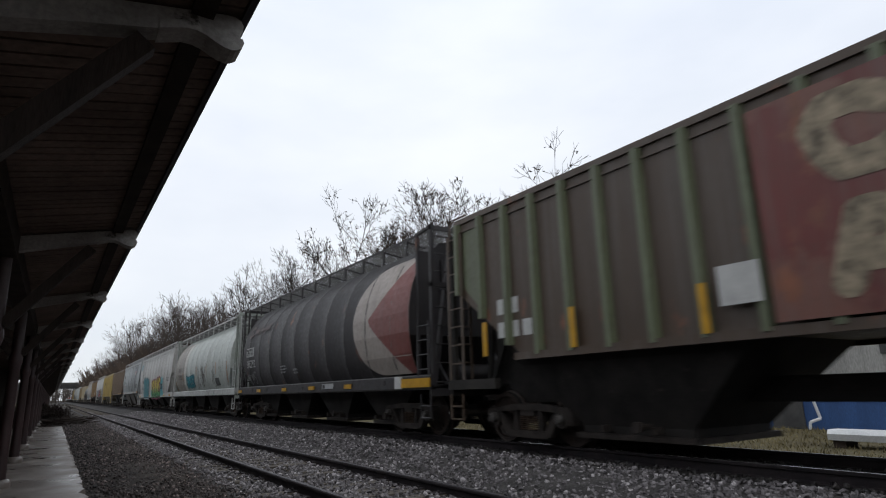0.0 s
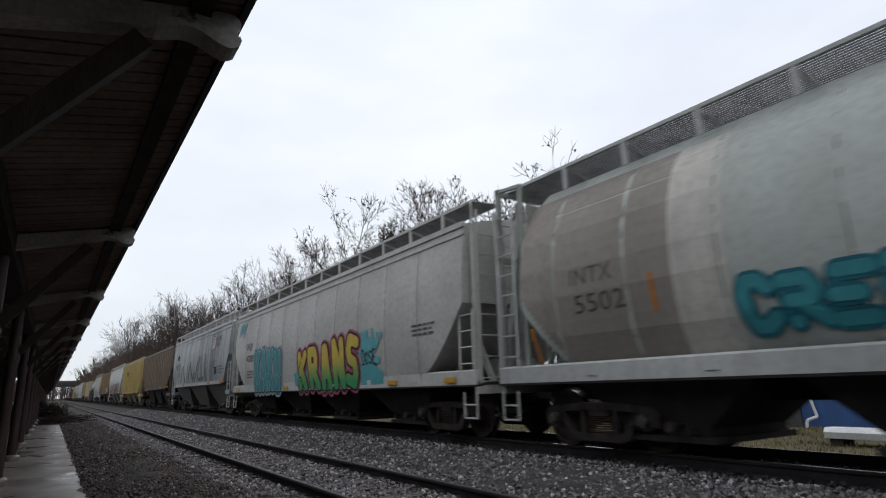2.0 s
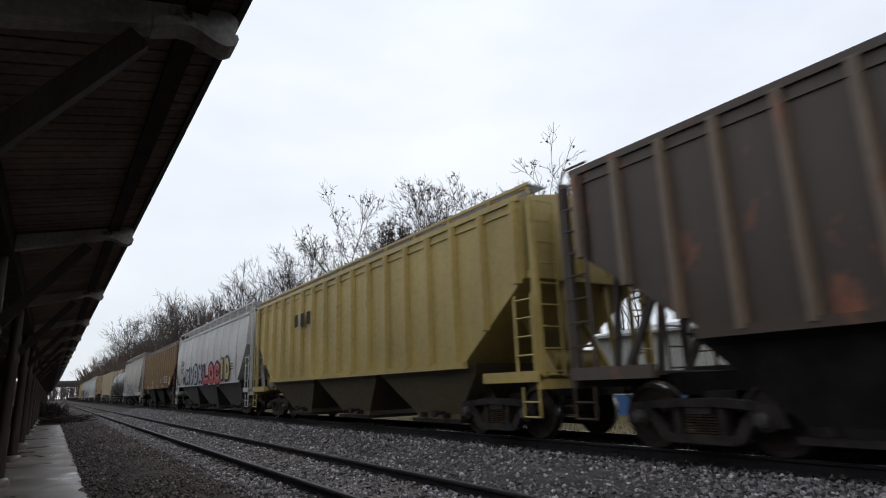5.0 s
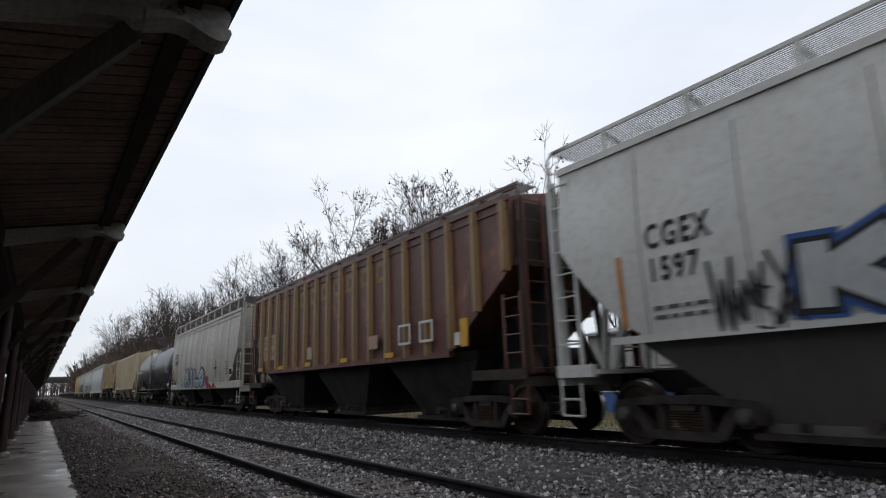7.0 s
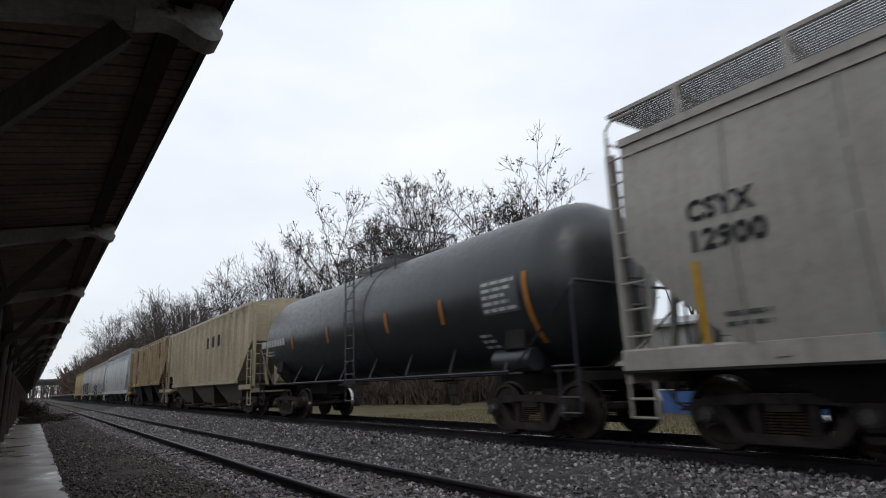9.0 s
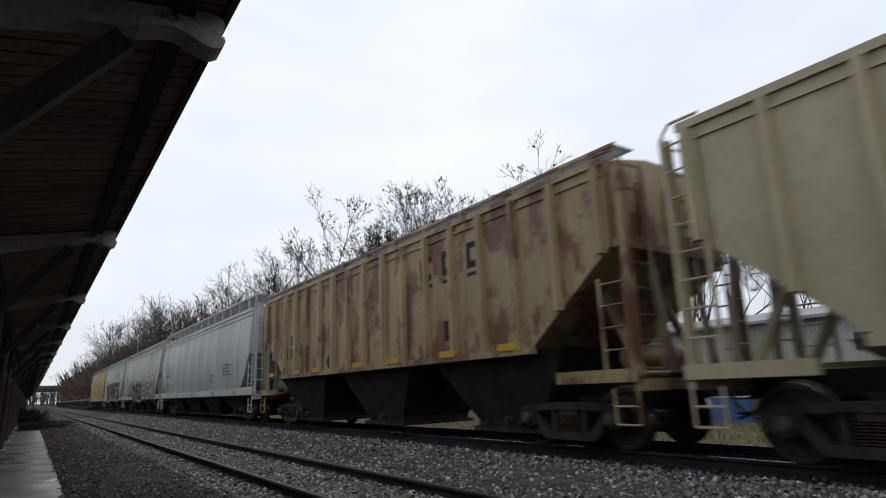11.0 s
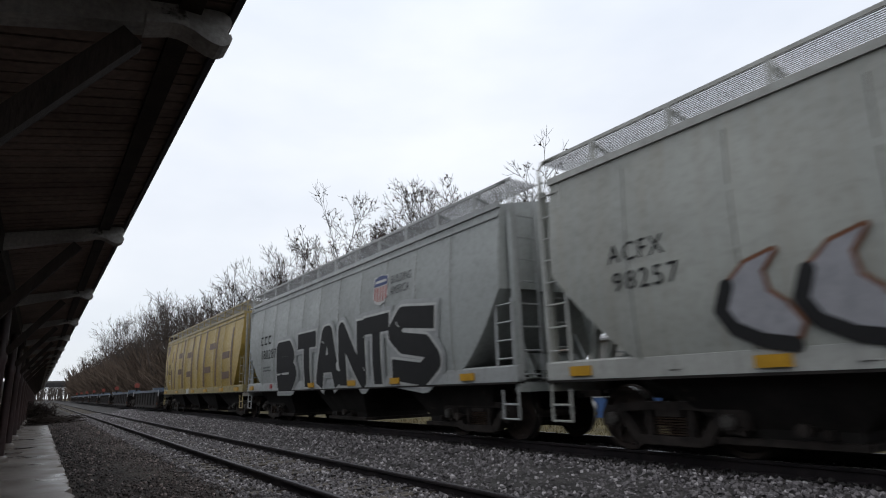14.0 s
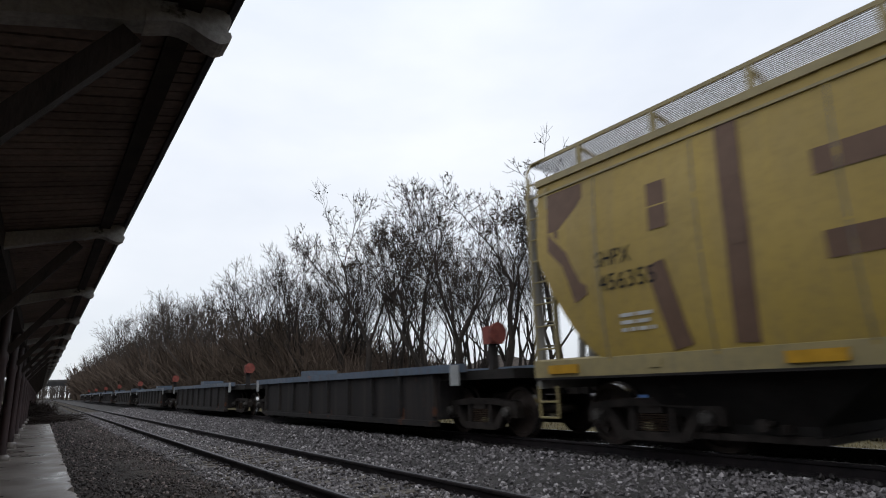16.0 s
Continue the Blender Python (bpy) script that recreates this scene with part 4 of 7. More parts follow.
def tag_piece(car, text, y_left, y_right, z0, z1, layers, seed=0, wild=0.12, label="spray-painted graffiti lettering", thick=0.30, z_min=1.05, lift=0.028, shine=None, blunt=False):
    """Big sprayed letters between two places along the side. layers: (extra width in metres, material), outermost first."""
    st = car["style"]
    w = (y_left - y_right) / len(text)
    base = thick * w
    if shine:
        layers = layers + [(-0.82 * base, shine)]
    for k, (extra, mat) in enumerate(layers):
        d = base * 0.24 if mat is shine else 0.0
        r = random.Random(seed)
        m = Mesh()
        n = 0
        for i, ch in enumerate(text):
            a0, a1, lean = r.uniform(-wild, wild), r.uniform(-wild, wild), r.uniform(-wild, wild)
            squeeze = r.uniform(0.78, 0.95)
            for line in STROKES[ch]:
                pts = []
                for u, v in line:
                    zz = z0 + base / 2 + (z1 - z0 - base) * (v + a0 * 0.5 * (1 - v) + a1 * v)
                    yy = y_left - (i + 0.5) * w - ((u - 0.5) * squeeze * (w - base) + lean * (v - 0.5) * w + 0.04 * w * math.sin(5 * v + i))
                    pts.append((yy - d, max(zz + d, z_min)))
                if blunt:
                    # square-cut stroke ends that reach past the last point
                    for e, f in ((0, 1), (-1, -2)):
                        (ay, az), (by, bz) = pts[e], pts[f]
                        ln = math.hypot(ay - by, az - bz) or 1.0
                        g = max(0.0, extra) / 2 + base * 0.30
                        pts[e] = (ay + (ay - by) / ln * g, max(az + (az - bz) / ln * g, z_min - 0.03))
                n = brush_stroke(st, m, pts, max(0.03, base + extra), lift + 0.006 * k, n, not blunt)
        part("graffiti", m, mat, car, label)["kind"] = "stuff"


def wheel_stripe(car, y, z0, z1, mat, w=0.09):
    part("stripe", side_mesh(car["style"], strip_rect(y, z0, w, z1 - z0, 5), 0.014), mat, car, "reflective stripe")


def reflectors(car, ys, z, mat, w=0.36, h=0.10, lift=None):
    for y in ys:
        m = Mesh()
        x = -(1.575 if lift is None else lift)
        m.box(x, x + 0.03, y - w / 2, y + w / 2, z, z + h)
        part("reflector", m, mat, car, "yellow reflective strip")


SEAM = flat_paint("seam_dirt", (0.20, 0.19, 0.17), wear=0.6)
BLACK = flat_paint("stencil_black", (0.020, 0.020, 0.021), rough=0.85)
WHITEP = flat_paint("stencil_white", (0.62, 0.62, 0.60))
YELLOW = flat_paint("reflector_yellow", (0.62, 0.34, 0.03), 0.35, 0.3)
ORANGE = flat_paint("orange_stripe", (0.52, 0.20, 0.035), 0.5, 0.3)
TEAL = flat_paint("teal_spray", (0.05, 0.30, 0.34))
TEALD = flat_paint("dark_teal_spray", (0.015, 0.15, 0.20))
TEALP = flat_paint("pale_teal_spray", (0.30, 0.50, 0.52))
MAGENTA = flat_paint("magenta_spray", (0.42, 0.06, 0.14))
PURPLE = flat_paint("purple_spray", (0.11, 0.025, 0.09))
REDS = flat_paint("red_spray", (0.50, 0.075, 0.075))
BLUES = flat_paint("blue_spray", (0.03, 0.09, 0.28))
YGREEN = flat_paint("yellow_green_fade_spray", (0.62, 0.46, 0.05), fade=((0.04, 0.30, 0.10), 1.25, 1.9))
YELS = flat_paint("yellow_spray", (0.55, 0.45, 0.09))
SILVER = flat_paint("silver_spray", (0.42, 0.43, 0.43))
PALEBLUE = flat_paint("pale_blue_spray", (0.22, 0.36, 0.42))
BROWNP = flat_paint("faded_brown_spray", (0.17, 0.10, 0.065))
GREYTAG = flat_paint("dark_grey_tag", (0.09, 0.095, 0.095), wear=0.5)
RUSTP = flat_paint("rust_run", (0.22, 0.08, 0.03), wear=0.4)
PINK = flat_paint("pale_pink_spray", (0.62, 0.30, 0.28), wear=0.4)
CREAM = flat_paint("pale_yellow_spray", (0.60, 0.56, 0.36), wear=0.4)
LOGO_BLUE = flat_paint("shield_blue", (0.05, 0.07, 0.19))
LOGO_RED = flat_paint("shield_red", (0.42, 0.10, 0.08))

# ---------------------------------------------------------------- the train, from its head back
TRAIN = []                             # (car, place of its middle along the track at 0 s)
JOINTS = [-5.6, 10.3, 26.5, 43.0, 61.4, 77.1, 92.9, 110.1, 127.4, 143.85, 160.4, 176.5, 193.9, 210.5, 229.85, 248.0, 264.3, 282.7]


SLACK = {9: 0.70, 13: 0.32}            # cars whose front end stands further back from the coupling


def car_span(i):
    a, b = JOINTS[i] + SLACK.get(i, 0.0), JOINTS[i + 1]
    return b - a, (a + b) / 2


def add_car(i, car):
    TRAIN.append((car, car_span(i)[1]))
    return car


def from_joint(i, d):
    """Car-space y of the point d metres ahead of the rear joint of car i."""
    ln, mid = car_span(i)
    return ln / 2 - d


def cars_of_the_head():
    # rust-brown and green ribbed car with a big faded red panel
    L, _ = car_span(0)
    p = car_paint("brown_green_paint", (0.090, 0.056, 0.034), rust=0.15, streak_amt=0.5, seed=1)
    green = car_paint("faded_green_paint", (0.155, 0.18, 0.10), streak_amt=0.3, seed=2)
    c = add_car(0, hopper("dark brown ribbed hopper car with green posts and red panel", "rib", L, p, sill_z=1.52, bays=2, pitch=7.2, bay_half=(2.2, 1.0), ribs=20, rib_paint=green, top=4.34, cut=1.9, cut_z=2.9, shear=True, walk_side=False, end_paint=surface("sooty_end_paint", (0.012, 0.011, 0.01), (0.03, 0.027, 0.024), 2, 0.7)))
    red = car_paint("faded_red_panel", (0.185, 0.028, 0.020), rust=0.35, streak_amt=0.5, patch=(0.13, 0.05, 0.035), patch_amt=0.12, seed=3)
    part("red_panel", side_mesh("rib", [rect(1.0, 1.6, 5.6, 2.5)], 0.125), red, c, "faded red painted panel")
    part("green_corner", side_mesh("rib", [[(7.05, 2.95), (6.35, 2.3), (6.35, 4.15), (7.05, 4.15)]], 0.006), green, c, "green corner sheet")
    flake = flat_paint("flaking_cream", (0.44, 0.36, 0.25), wear=0.85)
    for text, yl, yr, z0, z1 in (("CN", 0.55, -2.0, 2.95, 3.95), ("AR", 0.5, -2.0, 1.75, 2.75)):
        tag_piece(c, text, yl, yr, z0, z1, [(0.0, flake)], 2, 0.03, "large flaking pale letter shapes", 0.26, lift=0.132)
    part("data_panel", side_mesh("rib", [rect(1.62, 1.86, 0.52, 0.48)], 0.13), WHITEP, c, "white data panel")
    blocks("number_block", "rib", [rect(6.02 - 0.34 * (k % 3), 2.28 if k < 3 else 1.86, 0.24, 0.28) for k in (0, 1, 3, 4, 5)], 0.01, WHITEP, c, "worn white number blocks")
    for y in (6.3, 4.12, 1.82):
        k = min(range(20), key=lambda i: abs(y - (-1 + 2 * i / 19) * 6.99))
        reflectors(c, [(-1 + 2 * k / 19) * (L / 2 - 0.91)], 1.56, YELLOW, 0.105, 0.62, 1.585)

    # black round-sided car with red arrow on a pale disc
    L, _ = car_span(1)
    black = car_paint("sooty_black_paint", (0.016, 0.0135, 0.0165), streak=(0.030, 0.024, 0.024), streak_amt=0.5, rust=0.06, seed=4, rough=0.6)
    c = add_car(1, hopper("black round-sided hopper car with a red arrow on pale disc", "round", L, black, sill_z=1.0, bays=4, cut=0.9, cut_z=2.2, trim=black))
    hl = L / 2 - 0.35
    yb = hl - 0.75
    disc = []
    for i in range(28):
        a0, a1 = -math.pi / 2 + math.pi * i / 28, -math.pi / 2 + math.pi * (i + 1) / 28
        z0, z1 = 2.76 + 1.40 * math.sin(a0), 2.76 + 1.40 * math.sin(a1)
        y0, y1 = -5.55 + 1.55 * math.cos(a0), -5.55 + 1.55 * math.cos(a1)
        for j in range(3):
            f0, f1 = j / 3, (j + 1) / 3
            disc.append([(y0 + (-yb - y0) * f0, z0), (y0 + (-yb - y0) * f1, z0), (y1 + (-yb - y1) * f1, z1), (y1 + (-yb - y1) * f0, z1)])
    part("pale_disc", side_mesh("round", disc, 0.008), car_paint("dirty_cream_paint", (0.46, 0.40, 0.355), streak_amt=0.5, seed=5), c, "dirty pale half disc")
    arrow = []
    w = lambda z: max(0.02, (yb - 4.85) * (1 - abs(z - 2.7) / 1.5))
    for i in range(18):
        z0, z1 = 1.36 + 2.78 * i / 18, 1.36 + 2.78 * (i + 1) / 18
        arrow.append([(-yb, z0), (-yb + w(z0), z0), (-yb + w(z1), z1), (-yb, z1)])
    part("red_arrow", side_mesh("round", arrow, 0.014), car_paint("dull_red_paint", (0.22, 0.042, 0.032), streak_amt=0.35, seed=6), c, "dull red arrow shape")
    part("mark_panel", side_mesh("round", strip_rect(6.5, 2.48, 1.08, 0.36, 3), 0.01), flat_paint("dirty_white_panel", (0.40, 0.40, 0.39), wear=0.4), c, "white marking panel")
    lettering(c, "reporting_mark", "INTX", 6.40, 2.54, 0.25, BLACK, "black reporting mark on the white panel", fat=0.01, lift=0.016, width=0.85)
    tag_piece(c, "C~H~", 6.5, 3.7, 3.25, 3.72, [(0.0, flat_paint("faded_pink_spray", (0.10, 0.062, 0.06), wear=0.6))], 44, 0.15, "faded pinkish graffiti letters", 0.14)
    tag_piece(c, "~C~S", 6.45, 5.2, 1.42, 1.85, [(0.0, flat_paint("thin_white_spray", (0.30, 0.30, 0.30), wear=0.6))], 45, 0.2, "thin white scribbled tag", 0.13)
    lettering(c, "car_number", "385292", 6.42, 2.05, 0.30, WHITEP, "white stencilled number", width=1.15)
    part("data_bars", side_mesh("round", bars(2.2, 1.95, 0.7, 3, 0.05, 0.1, 3) + bars(0.9, 1.8, 0.5, 2, 0.06, 0.1, 4), 0.01), SILVER, c)["kind"] = "stuff"
    reflectors(c, [7.4, 4.7, 1.7, -0.9, -3.6], 1.08, YELLOW, 0.42, 0.11)
    part("mark_bars", Mesh().box(-1.552, -1.53, -2.55, -1.75, 1.1, 1.24), SILVER, c, "worn white stencil")
    part("corner_plate", Mesh().box(-1.57, -1.53, -hl, -hl + 1.2, 1.05, 1.24), YELLOW, c, "yellow painted sill corner")
    part("corner_plate", Mesh().box(-1.575, -1.53, -hl + 1.22, -hl + 1.5, 1.03, 1.30), WHITEP, c, "white painted sill block")

    # pale grey-green round-sided car
    L, _ = car_span(2)
    pale = car_paint("pale_grey_green_paint", (0.52, 0.565, 0.53), streak=(0.26, 0.24, 0.18), streak_amt=0.32, rust=0.03, seed=7)
    c = add_car(2, hopper("pale grey-green round-sided hopper car with rust runs", "round", L, pale, dense=GRATING, sill_z=1.0, bays=4, cut=0.8, cut_z=2.2, trim=car_paint("pale_sill_paint", (0.56, 0.58, 0.56), streak_amt=0.4, rust=0.05, seed=8), end_paint=car_paint("grey_green_end", (0.36, 0.40, 0.36), seed=8)))
    beige = car_paint("primer_beige", (0.33, 0.295, 0.25), streak_amt=0.4, seed=9)
    yb = L / 2 - 1.10
    band = []
    for k in range(44):
        y0 = yb - (yb - 4.19) * k / 44
        z0 = 1.3 + max(0.0, 1.06 * (1 - (yb - y0) / 0.85))
        band += strip_rect(y0, z0, (yb - 4.19) / 44, 4.17 - z0, 14)
    part("primer_band", side_mesh("round", band, 0.006), beige, c, "beige primer repaint at one end")
    part("white_band", side_mesh("round", strip_rect(4.19, 1.3, 0.75, 2.87, 14), 0.009), car_paint("cream_band", (0.62, 0.60, 0.54), streak_amt=0.3), c, "cream band")
    lettering(c, "reporting_mark", "INTX", 6.0, 2.45, 0.26, GREYTAG, "worn reporting mark", width=0.82)
    lettering(c, "car_number", "5502", 5.95, 2.02, 0.28, GREYTAG, "worn number", width=0.95)
    for y, z0, z1 in ((7.0, 1.3, 1.9), (4.55, 1.9, 2.42), (0.5, 2.1, 2.6), (-2.06, 2.05, 2.6), (-4.2, 2.05, 2.6), (-6.45, 1.6, 2.55)):
        wheel_stripe(c, y, z0, z1, ORANGE, 0.08)
    tag_piece(c, "CREEK", 3.4, 1.0, 1.5, 2.15, [(0.09, TEALD), (0.0, TEAL)], 3)
    rr = random.Random(9)
    runs = []
    for k in range(80):
        y, z = rr.choice((rr.uniform(0.2, -1.0), rr.gauss(-1.2, 0.25), rr.gauss(-1.2, 0.2), rr.gauss(-3.75, 0.25), rr.uniform(-1.8, -6.5))), rr.uniform(1.6, 2.5)
        runs += strip_rect(y, z - rr.uniform(0.05, 0.25), rr.uniform(0.02, 0.065), rr.uniform(0.05, 0.34), 2)
    part("rust_runs", side_mesh("round", runs, 0.012), flat_paint("dark_rust_scab", (0.07, 0.035, 0.022), wear=0.5), c, "dark rust scabs and runs")["kind"] = "stuff"
    part("patch_panel", side_mesh("round", strip_rect(-4.0, 1.48, 0.85, 0.36, 3), 0.012), GREYTAG, c, "dark data panel")

    # light grey car, yellow-green and teal pieces
    L, _ = car_span(3)
    g3 = car_paint("light_grey_paint", (0.52, 0.515, 0.485), streak=(0.26, 0.235, 0.19), streak_amt=0.25, seed=10)
    c = add_car(3, hopper("light grey hopper car covered in teal and yellow graffiti", "flow", L, g3, dense=GRATING, bays=4, cut=1.7, cut_z=2.6, rounded=0.4, trim=car_paint("light_grey_trim", (0.60, 0.60, 0.575), streak_amt=0.3, seed=11)))
    lettering(c, "reporting_mark", "SHQX", 6.78, 2.68, 0.27, BLACK, "black stencilled reporting mark", width=0.85)
    lettering(c, "car_number", "40280", 6.75, 2.2, 0.27, BLACK, "black stencilled number", width=0.95)
    part("data_bars", side_mesh("flow", bars(6.6, 1.85, 0.8, 3, 0.06, 0.11, 5) + bars(-6.6, 2.35, 1.0, 3, 0.05, 0.1, 6), 0.012), GREYTAG, c)["kind"] = "stuff"
    tag_piece(c, "KAKU", 5.5, 2.35, 1.0, 2.5, [(0.34, SILVER), (0.20, TEALD), (0.04, TEALP), (-0.05, TEAL)], 5, 0.09, thick=0.36)
    tag_piece(c, "~Y", 8.1, 7.1, 3.25, 3.85, [(0.03, TEAL)], 6, thick=0.2)
    blob = []
    rr = random.Random(4)
    for k in range(60):
        y, z = rr.uniform(1.1, -4.6), rr.uniform(1.06, 1.5)
        blob.append(rect(y, z, rr.uniform(0.3, 0.8), rr.uniform(0.12, 0.35)))
    for k in range(26):
        y, z = rr.uniform(-3.6, -4.9), rr.uniform(1.2, 2.3)
        blob.append(rect(y, z, rr.uniform(0.08, 0.4), rr.uniform(0.08, 0.3)))
    m = Mesh()
    for k, q in enumerate(blob):
        m.add(on_side("flow", q, 0.020 + 0.00008 * k), [(0, 1, 2, 3)])
    part("spray_ground", m, flat_paint("bright_teal_spray", (0.10, 0.42, 0.46)), c, "teal sprayed background patches")["kind"] = "stuff"
    tag_piece(c, "KRANS", 0.66, -3.95, 1.0, 2.35, [(0.24, MAGENTA), (0.12, BLACK), (0.0, YGREEN)], 7, 0.13, thick=0.33)
    tag_piece(c, "DOSE", -4.05, -4.85, 1.6, 1.95, [(0.0, BLACK)], 8, thick=0.22)
    reflectors(c, [8.0, 1.9, -5.6, -8.0], 1.08, YELLOW, 0.40, 0.10)

    # light grey car with dark ghost tags, slogan and shield
    L, _ = car_span(4)
    g4 = car_paint("cool_grey_paint", (0.39, 0.425, 0.43), streak=(0.15, 0.165, 0.17), streak_amt=0.4, smear=(0.030, 0.035, 0.040), seed=12)
    trim4 = car_paint("cool_grey_trim", (0.55, 0.57, 0.57), streak_amt=0.3, seed=13)
    c = add_car(4, hopper("cool grey hopper car with dark smeared tags and a shield", "flow", L, g4, sill_z=1.52, bays=3, cut=0.9, cut_z=2.75, bay_run=1.1, bay_paint=car_paint("dirty_shaded_grey_bay", (0.10, 0.095, 0.085), streak_amt=0.6, seed=19), trim=trim4))
    blocks("mark_block", "flow", [rect(5.75, 3.08, 0.26, 0.33), rect(5.41, 3.08, 0.26, 0.33)], 0.012, BLACK, c, "black reporting mark blocks")
    lettering(c, "car_number", "92219", 6.06, 2.48, 0.36, BLACK, "black stencilled number", width=1.4)
    lettering(c, "slogan", "BUILDING", -4.62, 3.52, 0.22, BLACK, "black slogan", width=1.0)
    lettering(c, "slogan", "AMERICA", -4.62, 3.24, 0.22, BLACK, "black slogan", width=0.95)
    shield(c, -3.8, 3.2, 0.66)
    part("data_bars", side_mesh("flow", bars(-4.1, 2.6, 0.9, 4, 0.05, 0.1, 7) + bars(-5.2, 2.3, 1.3, 3, 0.06, 0.14, 8), 0.012), GREYTAG, c)["kind"] = "stuff"
    part("data_panel", side_mesh("flow", [rect(-4.58, 1.93, 0.45, 0.34)], 0.014), BLACK, c, "black consolidated data panel")
    ghost = flat_paint("thin_dark_spray", (0.085, 0.105, 0.11), wear=0.55)
    for line, w in ((((4.3, 1.75), (3.9, 2.5)), 0.16), (((3.6, 2.6), (3.0, 1.75)), 0.2), (((2.5, 1.7), (2.25, 2.6)), 0.14), (((2.05, 1.7), (1.5, 2.75)), 0.2), (((1.45, 2.7), (0.75, 1.75), (0.3, 2.1)), 0.24),
                    (((0.1, 1.72), (-0.35, 2.5), (-0.9, 2.95)), 0.2), (((-0.6, 1.9), (-1.1, 2.9)), 0.16), (((-2.4, 2.95), (-2.35, 2.2), (-2.85, 1.7)), 0.24), (((-0.9, 1.78), (-2.1, 1.82)), 0.18)):
        m = Mesh()
        brush_stroke("flow", m, line, w, 0.011, 0)
        part("ghost_stroke", m, ghost, c, "thin dark buffed graffiti stroke")
    part("red_tag", side_mesh("flow", bars(5.4, 2.35, 0.95, 3, 0.07, 0.09, 9), 0.016), flat_paint("pale_red_spray", (0.45, 0.16, 0.14), wear=0.4), c, "small red scribble")
    part("side_band", Mesh().box(-1.575, -1.53, -L / 2 + 1.9, L / 2 - 1.35, 1.46, 1.62), trim4, c, "pale lower edge")
    reflectors(c, [6.05, 3.4, -3.4], 1.50, ORANGE, 0.50, 0.10, 1.59)
    reflectors(c, [-6.1], 1.50, ORANGE, 1.0, 0.11, 1.59)

    # rusty brown ribbed car
    L, _ = car_span(5)
    p5 = car_paint("rusty_brown_paint", (0.072, 0.046, 0.030), streak=(0.030, 0.020, 0.016), streak_amt=0.75, rust=0.25, seed=14)
    c = add_car(5, hopper("weathered grey-brown ribbed hopper car", "rib", L, p5, sill_z=1.50, ribs=19, rib_paint=car_paint("pale_brown_post", (0.20, 0.14, 0.092), rust=0.2, streak_amt=0.5, seed=15), cut=2.0, cut_z=2.9, walk_side=False, end_paint=car_paint("brown_end", (0.10, 0.075, 0.058), rust=0.3, seed=14)))
    reflectors(c, [-6.6, -5.6, -3.4], 1.52, YELLOW, 0.3, 0.09, 1.59)

    # faded yellow ribbed car
    L, _ = car_span(6)
    p6 = car_paint("faded_yellow_paint", (0.52, 0.39, 0.115), streak=(0.18, 0.13, 0.06), streak_amt=0.4, rust=0.03, seed=16)
    c = add_car(6, hopper("faded yellow ribbed hopper car", "rib", L, p6, sill_z=1.35, ribs=17, cut=1.9, bay_paint=car_paint("dirty_shaded_yellow_bay", (0.16, 0.125, 0.06), streak_amt=0.6, seed=17)))
    blocks("mark_block", "rib", [rect(3.4 - 0.55 * k, 3.0, 0.32, 0.4) for k in range(3)], 0.13, BLACK, c, "black lettering blocks")

    # off-white car with red and blue pieces
    L, _ = car_span(7)
    o = -0.8
    p7 = car_paint("off_white_paint", (0.60, 0.60, 0.575), streak=(0.32, 0.30, 0.25), streak_amt=0.2, seed=18)
    c = add_car(7, hopper("off-white hopper car with red, yellow and blue graffiti", "flow", L, p7, sill_z=1.46, bays=3, cut=1.5, cut_z=2.9, bay_run=0.8, rounded=0.4, eave_lip=False, bay_paint=car_paint("dirty_shaded_white_bay", (0.11, 0.105, 0.095), streak_amt=0.6, seed=19)))
    lettering(c, "reporting_mark", "CGEX", 7.22 + o, 2.62, 0.32, BLACK, "black stencilled reporting mark", fat=0.012, spread=1.2, width=0.95)
    lettering(c, "car_number", "1597", 7.22 + o, 2.18, 0.30, BLACK, "black stencilled number", fat=0.012, spread=1.2, width=0.7)
    part("data_bars", side_mesh("flow", bars(7.2 + o, 1.85, 0.9, 2, 0.05, 0.12, 10) + bars(-4.6 + o, 2.25, 0.8, 3, 0.05, 0.11, 11), 0.012), GREYTAG, c)["kind"] = "stuff"
    tag_piece(c, "W~X", 6.4 + o, 5.35 + o, 1.5, 2.25, [(0.0, BLACK)], 14, 0.2, "black scribbled tag", 0.15)
    tag_piece(c, "~S~", 6.2 + o, 5.35 + o, 1.4, 1.95, [(0.0, BLACK)], 18, 0.2, "black scribbled tag", 0.13)
    tag_piece(c, "KVDX", 5.4 + o, 1.0 + o, 1.5, 2.42, [(0.24, BLUES), (0.12, BLACK), (0.0, SILVER)], 15, 0.13, thick=0.27, z_min=1.52, blunt=True)
    tag_piece(c, "LOC", 0.8 + o, -2.95 + o, 1.45, 2.42, [(0.26, PURPLE), (0.12, BLACK), (0.0, REDS)], 16, 0.13, thick=0.27, shine=PINK, z_min=1.56, blunt=True)
    part("spray_ground", side_mesh("flow", [rect(0.75 + o - 0.5 * k, 1.47, 0.49, 0.11 + 0.04 * (k % 2)) for k in range(8)], 0.06), REDS, c, "red sprayed base stroke")["kind"] = "stuff"
    tag_piece(c, "ID", -2.85 + o, -4.75 + o, 1.55, 2.5, [(0.24, PURPLE), (0.10, BLACK), (0.0, YELS)], 17, 0.1, thick=0.30, shine=CREAM, z_min=1.56, blunt=True)
    part("side_band", Mesh().box(-1.575, -1.53, -L / 2 + 1.7, L / 2 - 1.5, 1.40, 1.50), p7, c, "off-white lower edge")
    wheel_stripe(c, 7.72 + o, 1.6, 2.6, ORANGE, 0.08)
